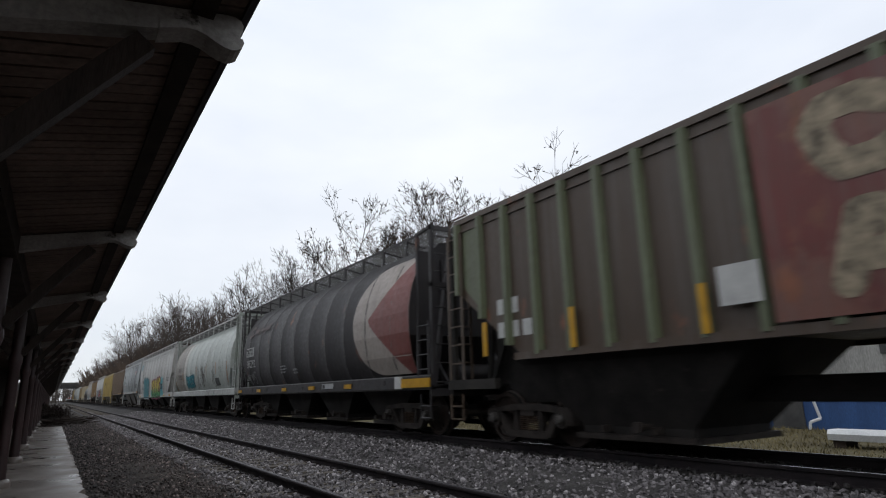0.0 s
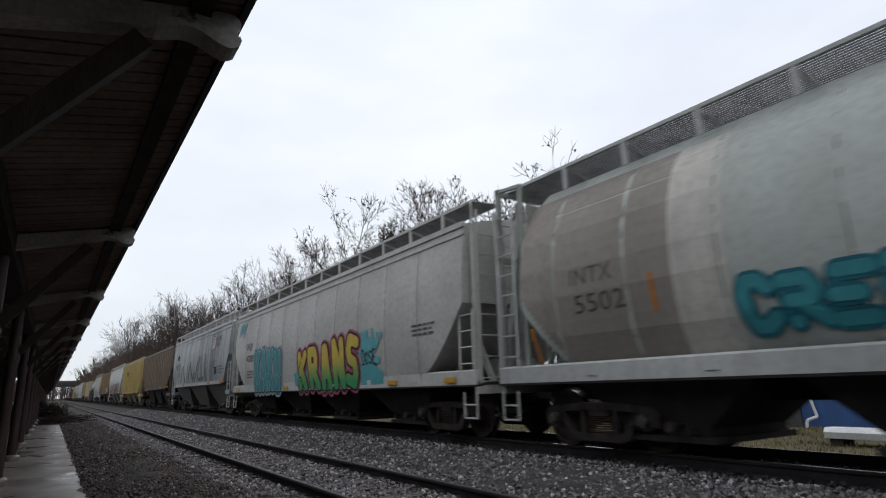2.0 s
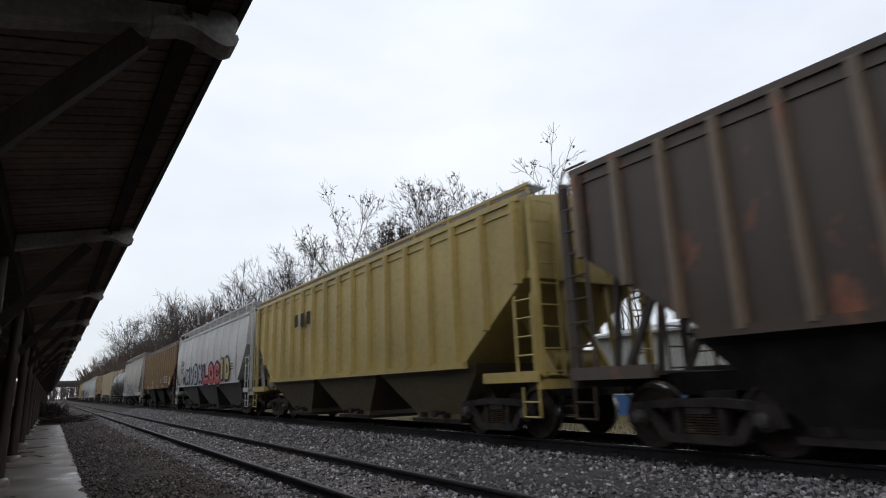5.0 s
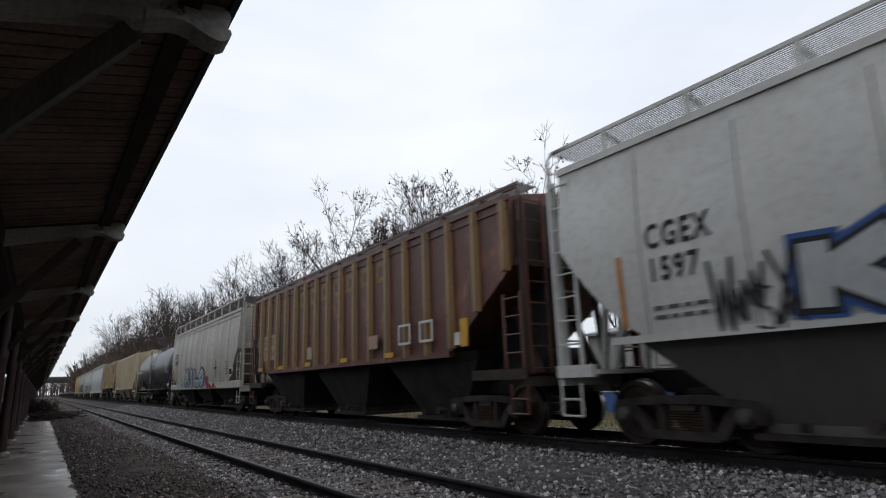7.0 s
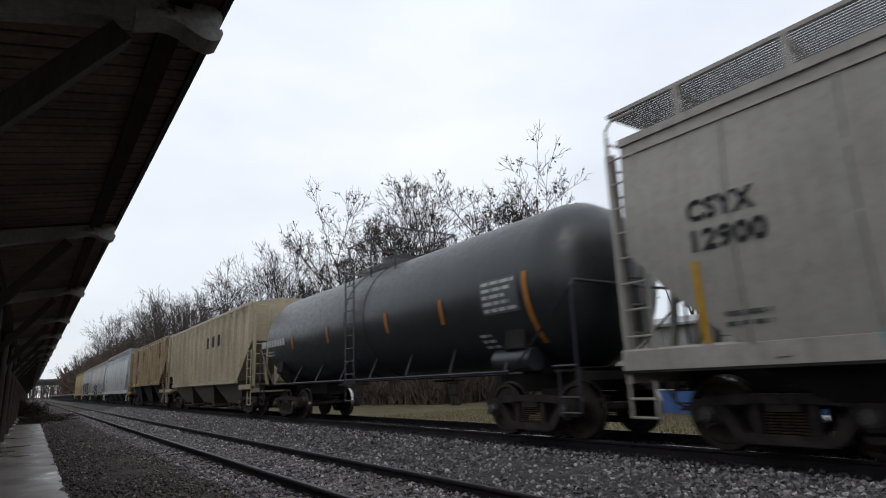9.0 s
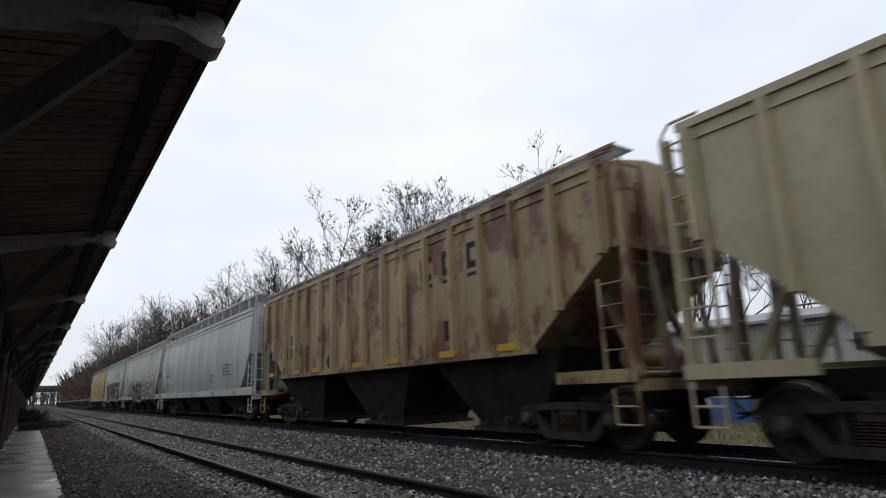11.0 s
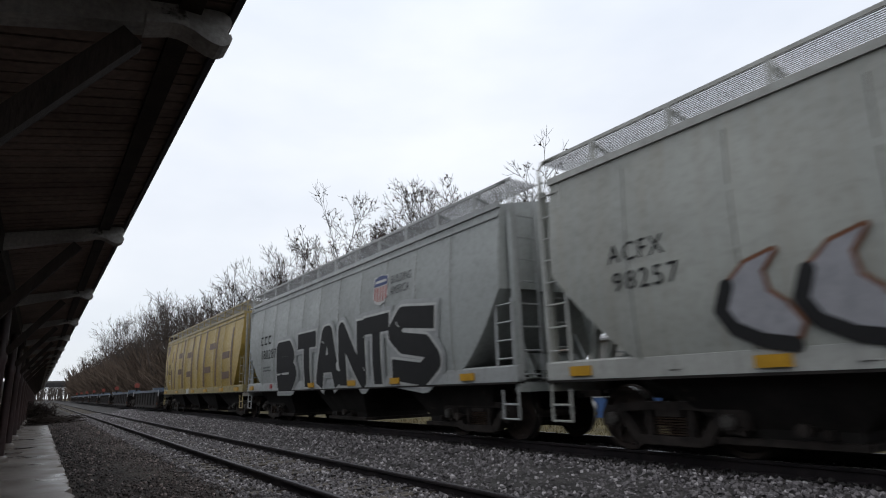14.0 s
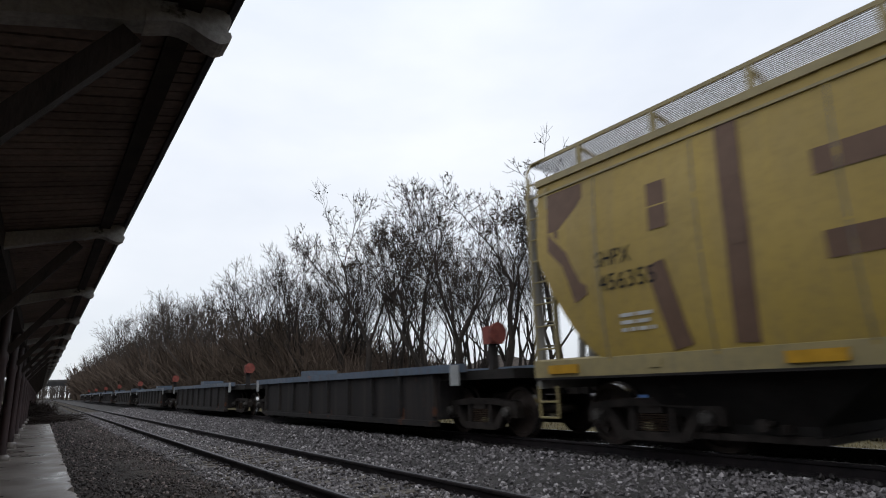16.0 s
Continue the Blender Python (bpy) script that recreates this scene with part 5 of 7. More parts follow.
    wheel_stripe(c, -5.7 + o, 1.6, 2.6, ORANGE, 0.09)


def cars_of_the_middle():
    # red-brown ribbed car with yellowed posts
    L, _ = car_span(8)
    o = -0.675
    p8 = car_paint("red_brown_paint", (0.112, 0.028, 0.013), streak=(0.040, 0.024, 0.020), streak_amt=0.65, rust=0.30, rust_col=(0.13, 0.045, 0.02), seed=20)
    c = add_car(8, hopper("red-brown ribbed hopper car with yellowed posts", "rib", L, p8, shear=True, rear_cut=1.05, sill_z=1.52, pitch=4.5, ribs=18, rib_paint=car_paint("yellowed_post", (0.28, 0.17, 0.06), rust=0.2, streak_amt=0.5, seed=21), cut=2.0, cut_z=2.95, end_paint=surface("sooty_brown_end", (0.016, 0.012, 0.01), (0.04, 0.028, 0.023), 2, 0.7)))
    ghost = flat_paint("ghost_yellow_letter", (0.24, 0.165, 0.065), wear=0.6)
    for k in range(7):
        y = 3.5 - k * 0.88 + o
        part("faded_letter", side_mesh("rib", [rect(y, 3.42, 0.14, 0.5), rect(y - 0.14, 3.42, 0.26, 0.13), rect(y - 0.14, 3.79, 0.26, 0.13)], 0.008), ghost, c, "faded yellow letter shape between posts")
    part("data_panel", side_mesh("rib", [rect(6.42, 1.92, 0.62, 0.88), rect(5.72, 1.92, 0.64, 0.88)], 0.008), car_paint("cream_panel", (0.40, 0.34, 0.24), rust=0.1), c, "cream number panel between posts")
    part("dark_patch", side_mesh("rib", [rect(5.0, 1.85, 0.62, 1.0)], 0.009), flat_paint("slate_patch", (0.05, 0.055, 0.06), wear=0.5), c, "dark repaint patch between posts")
    part("data_panel", side_mesh("rib", [rect(2.5 + o, 1.75, 0.4, 0.36)], 0.13), car_paint("cream_panel", (0.40, 0.34, 0.24)), c, "cream panel")
    part("data_panel", side_mesh("rib", [rect(-1.6 + o, 1.8, 0.45, 0.32)], 0.13), flat_paint("pink_cream_panel", (0.40, 0.25, 0.19)), c, "pinkish panel")
    for text, y, z in (("IN", 6.32, 2.42), ("TX", 5.66, 2.42), ("76", 6.32, 2.02), ("14", 5.66, 2.02)):
        lettering(c, "car_number", text, y, z, 0.27, BROWNP, "worn brown stencilled mark", fat=0.012, width=0.44)
    reflectors(c, [7.1 + o, 4.95 + o, 2.47 + o, -0.12 + o, -2.57 + o], 1.56, YELLOW, 0.4, 0.11, 1.585)
    part("yellow_plate", Mesh().box(-1.60, -1.57, -6.35, -6.13, 1.62, 2.15), YELLOW, c, "yellow plate")
    part("white_plate", Mesh().box(-1.595, -1.57, -6.1, -5.92, 1.66, 1.9), WHITEP, c, "white plate")
    for y0 in (-3.05 + o, -3.95 + o):
        fr = Mesh()
        for a, b, d, e in ((0, 0.52, 0, 0.05), (0, 0.52, 0.40, 0.45), (0, 0.05, 0, 0.45), (0.47, 0.52, 0, 0.45)):
            fr.box(-1.59, -1.575, y0 - b, y0 - a, 1.80 + d, 1.80 + e)
        part("placard_frame", fr, WHITEP, c, "pale placard frame")

    # warm grey car, small colourful piece
    L, _ = car_span(9)
    o = -0.975
    p9 = car_paint("warm_grey_paint", (0.45, 0.425, 0.38), streak=(0.15, 0.125, 0.10), streak_amt=0.5, rust=0.02, seed=22)
    c = add_car(9, hopper("warm grey hopper car with a pale blue and red graffiti piece", "flow", L, p9, walk_z=4.74, dense=GRATING, bays=3, cut=1.5, cut_z=2.6, rounded=0.2, trim=car_paint("warm_grey_trim", (0.54, 0.505, 0.45), streak_amt=0.5, seed=23)))
    lettering(c, "reporting_mark", "CSYX", 7.3 + o, 2.8, 0.25, BLACK, "blurred black reporting mark", fat=0.015, spread=1.15, width=0.85)
    lettering(c, "car_number", "12900", 7.33 + o, 2.42, 0.25, BLACK, "blurred black number", fat=0.015, spread=1.1, width=0.92)
    wheel_stripe(c, 7.33 + o, 1.3, 2.3, YELLOW, 0.10)
    part("spray_ground", side_mesh("flow", [rect(5.5 + o - 0.7 * k, 1.06, 0.69, 0.26 + 0.1 * (k % 3)) for k in range(9)], 0.022), PALEBLUE, c, "pale blue sprayed strip")["kind"] = "stuff"
    crimson = flat_paint("crimson_spray", (0.36, 0.02, 0.06))
    part("spray_red", side_mesh("flow", [[(-0.75 + o, 1.05), (-2.1 + o, 1.05), (-1.7 + o, 1.2), (-1.1 + o, 1.34), (-0.75 + o, 1.4)], [(-1.9 + o, 1.055), (-2.9 + o, 1.055), (-2.5 + o, 1.22), (-2.2 + o, 1.28)]], 0.032), crimson, c, "crimson sprayed flames")["kind"] = "stuff"
    tag_piece(c, "MILO", 4.2 + o, -0.5 + o, 1.15, 2.05, [(0.20, flat_paint("dark_violet_spray", (0.10, 0.05, 0.10))), (0.0, PALEBLUE)], 20, 0.14, thick=0.3, shine=WHITEP)
    tag_piece(c, "(", -0.5 + o, -1.4 + o, 1.2, 1.6, [(0.02, crimson)], 21, thick=0.3)
    part("cross_mark", side_mesh("flow", [rect(-2.68 + o, 1.5, 0.07, 0.75), rect(-2.5 + o, 1.9, 0.44, 0.07)], 0.014), BLACK, c, "black sprayed cross")
    part("data_bars", side_mesh("flow", bars(-4.45 + o, 2.15, 0.6, 6, 0.05, 0.1, 12) + bars(7.0 + o, 1.65, 0.7, 2, 0.05, 0.12, 13), 0.012), GREYTAG, c)["kind"] = "stuff"
    part("data_panel", side_mesh("flow", [rect(-5.1 + o, 1.52, 0.48, 0.34)], 0.014), WHITEP, c, "white framed data panel")
    part("data_panel", side_mesh("flow", [rect(-5.13 + o, 1.58, 0.42, 0.23)], 0.018), BLACK, c, "black data panel")
    wheel_stripe(c, -5.62 + o, 1.65, 1.9, YELLOW, 0.14)
    wheel_stripe(c, -0.6 + o, 1.2, 1.75, YELLOW, 0.09)
    wheel_stripe(c, 2.75 + o, 1.2, 1.7, YELLOW, 0.08)

    # black tank car
    add_car(10, tank_car(car_span(10)[0]))

    # cream ribbed car
    L, _ = car_span(11)
    p11 = car_paint("cream_paint", (0.52, 0.45, 0.30), streak=(0.24, 0.16, 0.085), streak_amt=0.45, rust=0.05, seed=24)
    c = add_car(11, hopper("cream ribbed hopper car, dirty striped bays with shade painted in", "rib", L, p11, sill_z=1.30, ribs=17, cut=1.8, walk_side=False, bay_paint=car_paint("dirty_shaded_cream_bay", (0.17, 0.14, 0.095), streak_amt=0.8, seed=25)))
    blocks("mark_block", "rib", [rect(-1.1 - 0.95 * k, 2.9, 0.45, 0.5) for k in range(3)], 0.008, BLACK, c, "black lettering blocks")

    # cream car with heavy rust
    L, _ = car_span(12)
    p12 = car_paint("rusted_cream_paint", (0.41, 0.32, 0.155), streak=(0.11, 0.048, 0.022), streak_amt=0.8, rust=0.52, rust_col=(0.085, 0.026, 0.010), seed=26)
    c = add_car(12, hopper("cream ribbed hopper car with heavy red rust", "rib", L, p12, sill_z=1.55, pitch=4.6, ribs=17, cut=1.8, cut_z=2.9, rib_paint=car_paint("rusted_cream_post", (0.43, 0.34, 0.175), streak=(0.11, 0.05, 0.025), streak_amt=0.7, rust=0.40, rust_col=(0.09, 0.028, 0.011), seed=27)))
    for k in range(3):
        y = -2.55 - 0.84 * k
        part("mark_block", side_mesh("rib", [rect(y, 3.22, 0.12, 0.5), rect(y - 0.12, 3.22, 0.32, 0.13), rect(y - 0.12, 3.6, 0.32, 0.12)] + ([rect(y - 0.33, 3.3, 0.12, 0.2)] if k else []), 0.006), BLACK, c, "black letter block between posts")
        part("mark_underline", side_mesh("rib", [rect(y, 3.06, 0.48, 0.07)], 0.006), BLACK, c)
    blocks("number_block", "rib", [rect(6.1 - 0.42 * (k % 5), 2.5 if k < 5 else 2.1, 0.22, 0.3) for k in (0, 2, 5, 6, 7, 8, 9)], 0.008, flat_paint("worn_brown_black", (0.06, 0.045, 0.035), wear=0.6), c, "worn number blocks")
    part("placard", side_mesh("rib", [[(2.42, 1.82), (2.2, 1.6), (1.98, 1.82), (2.2, 2.04)]], 0.01), BLACK, c, "black diamond placard")
    part("data_panel", side_mesh("rib", [rect(-3.4, 1.9, 0.4, 0.4)], 0.01), BLACK, c, "black panel with torn label")
    reflectors(c, [6.65, 4.41, 2.87, 0.28, -1.49, -3.6, -5.4], 1.57, YELLOW, 0.48, 0.12, 1.585)


def cars_of_the_tail():
    # clean blue-grey car
    L, _ = car_span(13)
    p13 = car_paint("clean_blue_grey_paint", (0.46, 0.50, 0.495), streak=(0.34, 0.36, 0.36), streak_amt=0.25, low_dirt=0.12, seed=28)
    c = add_car(13, hopper("clean blue-grey hopper car with orange side stripes", "flow", L, p13, walk_z=4.74, dense=PALE_GRATING, bays=4, cut=1.4, cut_z=2.55, rounded=0.5, trim=car_paint("clean_pale_trim", (0.58, 0.60, 0.60), streak_amt=0.15, low_dirt=0.1, seed=29)))
    lettering(c, "reporting_mark", "ECUX", 7.2, 2.56, 0.28, BLACK, "black stencilled reporting mark", width=0.85)
    lettering(c, "car_number", "887320", 7.2, 2.18, 0.28, BLACK, "black stencilled number", width=1.1)
    part("placard_frame", side_mesh("flow", [rect(5.85, 2.45, 0.3, 0.03), rect(5.85, 2.7, 0.3, 0.03), rect(5.85, 2.45, 0.025, 0.28), rect(5.575, 2.45, 0.025, 0.28)], 0.012), GREYTAG, c, "small stencilled frame")
    part("data_bars", side_mesh("flow", bars(7.3, 1.85, 1.5, 2, 0.055, 0.15, 14) + bars(-3.0, 1.95, 0.8, 3, 0.05, 0.12, 15) + bars(-5.3, 2.3, 1.3, 4, 0.06, 0.13, 16), 0.012), GREYTAG, c)["kind"] = "stuff"
    for y, z0, z1 in ((7.68, 1.5, 2.5), (4.77, 1.5, 2.0), (3.03, 1.5, 2.0), (1.58, 1.5, 2.0), (-1.2, 1.5, 2.0), (-2.9, 1.5, 2.05), (-7.2, 1.55, 2.5)):
        wheel_stripe(c, y - 0.2, z0, z1, ORANGE, 0.075)
    reflectors(c, [4.0, 0.6, -3.5, -7.0], 1.08, YELLOW, 0.13, 0.12)

    # grey car, black outlined lettering and silver piece
    L, _ = car_span(14)
    p14 = car_paint("grey_olive_paint", (0.45, 0.465, 0.425), streak=(0.20, 0.165, 0.115), streak_amt=0.4, rust=0.05, seed=30)
    c = add_car(14, hopper("grey hopper car with black lettered and silver graffiti", "flow", L, p14, bays=4, cut=1.5, cut_z=2.65, rounded=0.2, trim=car_paint("grey_olive_trim", (0.53, 0.54, 0.505), streak_amt=0.4, rust=0.06, seed=31), eave_lip=False))
    lettering(c, "reporting_mark", "ACFX", 7.27, 2.6, 0.27, BLACK, "black stencilled reporting mark", spread=1.15, width=0.92)
    lettering(c, "car_number", "98257", 7.23, 2.2, 0.27, BLACK, "black stencilled number", spread=1.15, width=1.05)
    lilac = flat_paint("pale_lilac_spray", (0.40, 0.40, 0.43), wear=0.3)
    horn = ((0.80, 1.0), (0.45, 0.90), (0.18, 0.66), (0.06, 0.36), (0.20, 0.12), (0.52, -0.05), (0.86, -0.12), (0.98, 0.12), (0.84, 0.36), (0.66, 0.52), (0.62, 0.78))
    for k in range(4):
        pts = [(5.75 - 0.9 * k - 0.95 * u, 1.42 + (0.92 + 0.06 * k) * v) for u, v in horn]
        m = Mesh()
        brush_stroke("flow", m, pts + pts[:1], 0.10, 0.024, 0)
        part("graffiti", m, RUSTP, c, "rust-red edge of a sprayed flame")
        m = Mesh()
        brush_stroke("flow", m, pts[2:7], 0.17, 0.034, 0)
        part("graffiti", side_mesh("flow", [pts], 0.029), lilac, c, "pale sprayed flame")
        part("graffiti", m, BLACK, c, "black shade of a sprayed flame")
    tag_piece(c, "CYBER", 2.75, -1.7, 1.0, 2.2, [(0.30, SILVER), (0.22, BLACK), (0.12, WHITEP), (0.02, BLACK)], 31, 0.1, thick=0.3)
    tag_piece(c, "N~X~E", -2.2, -7.1, 1.05, 2.15, [(0.08, lilac), (0.0, GREYTAG)], 41, 0.25, thick=0.26, lift=0.022)
    tag_piece(c, "S~R~K", -2.1, -7.0, 1.0, 2.1, [(0.16, BLACK), (0.0, SILVER)], 32, 0.2, thick=0.24)
    tag_piece(c, "H4", -1.3, -2.05, 1.75, 2.4, [(0.0, RUSTP)], 33, 0.2, thick=0.22)
    reflectors(c, [8.0, 5.2, 2.82, 0.51, -2.91, -5.0, -7.4], 1.08, YELLOW, 0.40, 0.14)
    part("rust_seam", side_mesh("flow", [rect(-2.3, 2.52, 5.2, 0.04)], 0.014), RUSTP, c, "rusty seam")

    # grey car with the big black and white piece
    L, _ = car_span(15)
    p15 = car_paint("mid_grey_paint", (0.405, 0.43, 0.415), streak=(0.24, 0.24, 0.23), streak_amt=0.25, seed=32)
    c = add_car(15, hopper("mid grey hopper car with a huge black and white graffiti piece", "flow", L, p15, bays=3, pitch=5.3, bay_half=(1.75, 1.1), cut=1.5, cut_z=2.65, rounded=0.5, trim=car_paint("mid_grey_trim", (0.51, 0.53, 0.525), streak_amt=0.25, seed=33)))
    for k in range(3):
        y = 6.1 - 0.42 * k
        part("mark_block", side_mesh("flow", [rect(y, 2.62, 0.06, 0.3), rect(y - 0.06, 2.62, 0.2, 0.06), rect(y - 0.06, 2.86, 0.2, 0.06)], 0.012), BLACK, c, "black reporting mark block")
    lettering(c, "car_number", "180287", 6.07, 2.12, 0.32, BLACK, "black stencilled number", width=1.55)
    part("data_bars", side_mesh("flow", bars(5.8, 1.85, 0.9, 2, 0.05, 0.11, 16), 0.012), GREYTAG, c)["kind"] = "stuff"
    shield(c, -2.7, 2.95, 0.72)
    lettering(c, "slogan", "BUILDING", -3.55, 3.36, 0.2, GREYTAG, "grey slogan", width=0.9)
    lettering(c, "slogan", "AMERICA", -3.55, 3.10, 0.2, GREYTAG, "grey slogan", width=0.85)
    layers = [(0.36, flat_paint("grey_spray_mist", (0.42, 0.435, 0.43))), (0.24, SILVER), (0.16, WHITEP), (0.05, BLACK)]
    for ch, yl, yr, z0, z1 in (("B", 4.25, 2.45, 1.05, 2.5), ("T", 2.35, 0.7, 1.05, 2.6), ("A", 0.85, -0.85, 1.05, 2.65), ("N", -0.75, -2.35, 1.05, 2.65), ("T", -2.2, -3.65, 1.05, 2.6), ("S", -3.5, -5.6, 1.05, 2.66)):
        tag_piece(c, ch, yl, yr, z0, z1, layers, 36, 0.06, "huge black graffiti letter with a white halo", 0.20 if ch == "S" else 0.25, blunt=True)
    reflectors(c, [7.2, 1.31, -1.42, -3.66, -6.4], 1.08, YELLOW, 0.42, 0.13)
    part("red_plate", Mesh().box(-1.56, -1.53, 4.9, 5.1, 1.1, 1.24), REDS, c, "small red plate")

    # yellow car with brown block letters
    L, _ = car_span(16)
    p16 = car_paint("ochre_yellow_paint", (0.50, 0.345, 0.062), streak=(0.16, 0.12, 0.06), streak_amt=0.4, seed=34)
    c = add_car(16, hopper("ochre yellow hopper car with faded brown block letters", "flow", L, p16, bays=4, cut=1.25, cut_z=2.9, rounded=0.5, trim=car_paint("ochre_trim", (0.42, 0.34, 0.15), streak_amt=0.4, seed=35), end_paint=car_paint("dusty_grey_end", (0.40, 0.385, 0.35), seed=35)))
    lettering(c, "reporting_mark", "SHPX", 7.35, 2.55, 0.24, BLACK, "black stencilled reporting mark", width=0.62)
    lettering(c, "car_number", "456355", 7.31, 2.2, 0.24, BLACK, "black stencilled number", width=0.95)
    n = 0
    for line in (((6.24, 3.55), (6.24, 2.9)), ((5.2, 4.0), (5.2, 2.6), (5.28, 1.0)), ((6.35, 2.45), (6.1, 1.2)), ((4.3, 3.15), (3.3, 3.15)), ((4.3, 2.25), (3.3, 2.25)), ((3.05, 4.0), (3.05, 1.0)), ((1.95, 3.05), (0.85, 3.05)), ((1.9, 2.05), (0.9, 2.05)), ((0.62, 4.0), (0.66, 0.95)),
                 ((-0.8, 3.95), (-0.76, 2.2)), ((-2.25, 4.0), (-2.15, 0.95)), ((-2.3, 2.1), (-3.6, 2.1)), ((-4.4, 3.15), (-3.2, 3.15)), ((-4.62, 4.0), (-4.5, 0.95)), ((-5.7, 2.6), (-6.9, 2.6)), ((-5.7, 1.75), (-6.9, 1.75)), ((-7.2, 3.7), (-7.2, 1.3))):
        m = Mesh()
        n = brush_stroke("flow", m, [(y, max(z, 1.33)) for y, z in line], 0.29, 0.012, n, False)
        part("letter_stroke", m, BROWNP, c, "faded brown stroke of a huge block letter")
    part("brown_end_patch", side_mesh("flow", [[(8.3, 3.95), (7.55, 3.95), (7.55, 2.2), (7.8, 2.1), (8.0, 2.7), (8.3, 3.0)]], 0.010), BROWNP, c, "brown end patch")
    part("data_bars", side_mesh("flow", bars(7.0, 1.85, 0.6, 3, 0.05, 0.1, 17), 0.016), WHITEP, c)["kind"] = "stuff"
    reflectors(c, [8.2, 4.6, 0.2, -2.6, -5.6, -8.0], 1.08, YELLOW, 0.6, 0.13)
    part("white_patch", Mesh().box(-1.555, -1.53, 1.3, 1.85, 1.04, 1.29), WHITEP, c, "white repaint patch on the sill")


def build_train():
    cars_of_the_head()
    cars_of_the_middle()
    cars_of_the_tail()


def shield(c, y, z, s):
    st = c["style"]
    base = [(y + 0.02 * s, z + 0.85 * s), (y - 0.06 * s, z + 0.98 * s), (y - 0.28 * s, z + 0.92 * s), (y - 0.5 * s, z + 1.02 * s), (y - 0.72 * s, z + 0.92 * s), (y - 0.94 * s, z + 0.98 * s), (y - 1.02 * s, z + 0.85 * s), (y - 0.97 * s, z + 0.6 * s), (y - 1.0 * s, z + 0.25 * s), (y - 0.85 * s, z + 0.05 * s), (y - 0.5 * s, z - 0.05 * s), (y - 0.15 * s, z + 0.05 * s), (y, z + 0.25 * s), (y - 0.03 * s, z + 0.6 * s)]
    em = part("shield_emblem", side_mesh(st, [base], 0.016), WHITEP, c, "shield emblem with blue top and red stripes")
    part("shield_top", side_mesh(st, [[(y - 0.04 * s, z + 0.62 * s), (y - 0.96 * s, z + 0.62 * s), (y - 0.94 * s, z + 0.9 * s), (y - 0.5 * s, z + 0.97 * s), (y - 0.06 * s, z + 0.9 * s)]], 0.020), LOGO_BLUE, em)
    part("shield_bar", side_mesh(st, [rect(y - 0.14 * s, z + 0.72 * s, 0.72 * s, 0.09 * s)], 0.024), WHITEP, em)
    part("shield_stripes", side_mesh(st, [rect(y - (0.08 + 0.19 * k) * s, z + (0.08 if k in (1, 2, 3) else 0.16) * s, 0.095 * s, (0.5 if k in (1, 2, 3) else 0.42) * s) for k in range(5)], 0.020), LOGO_RED, em)


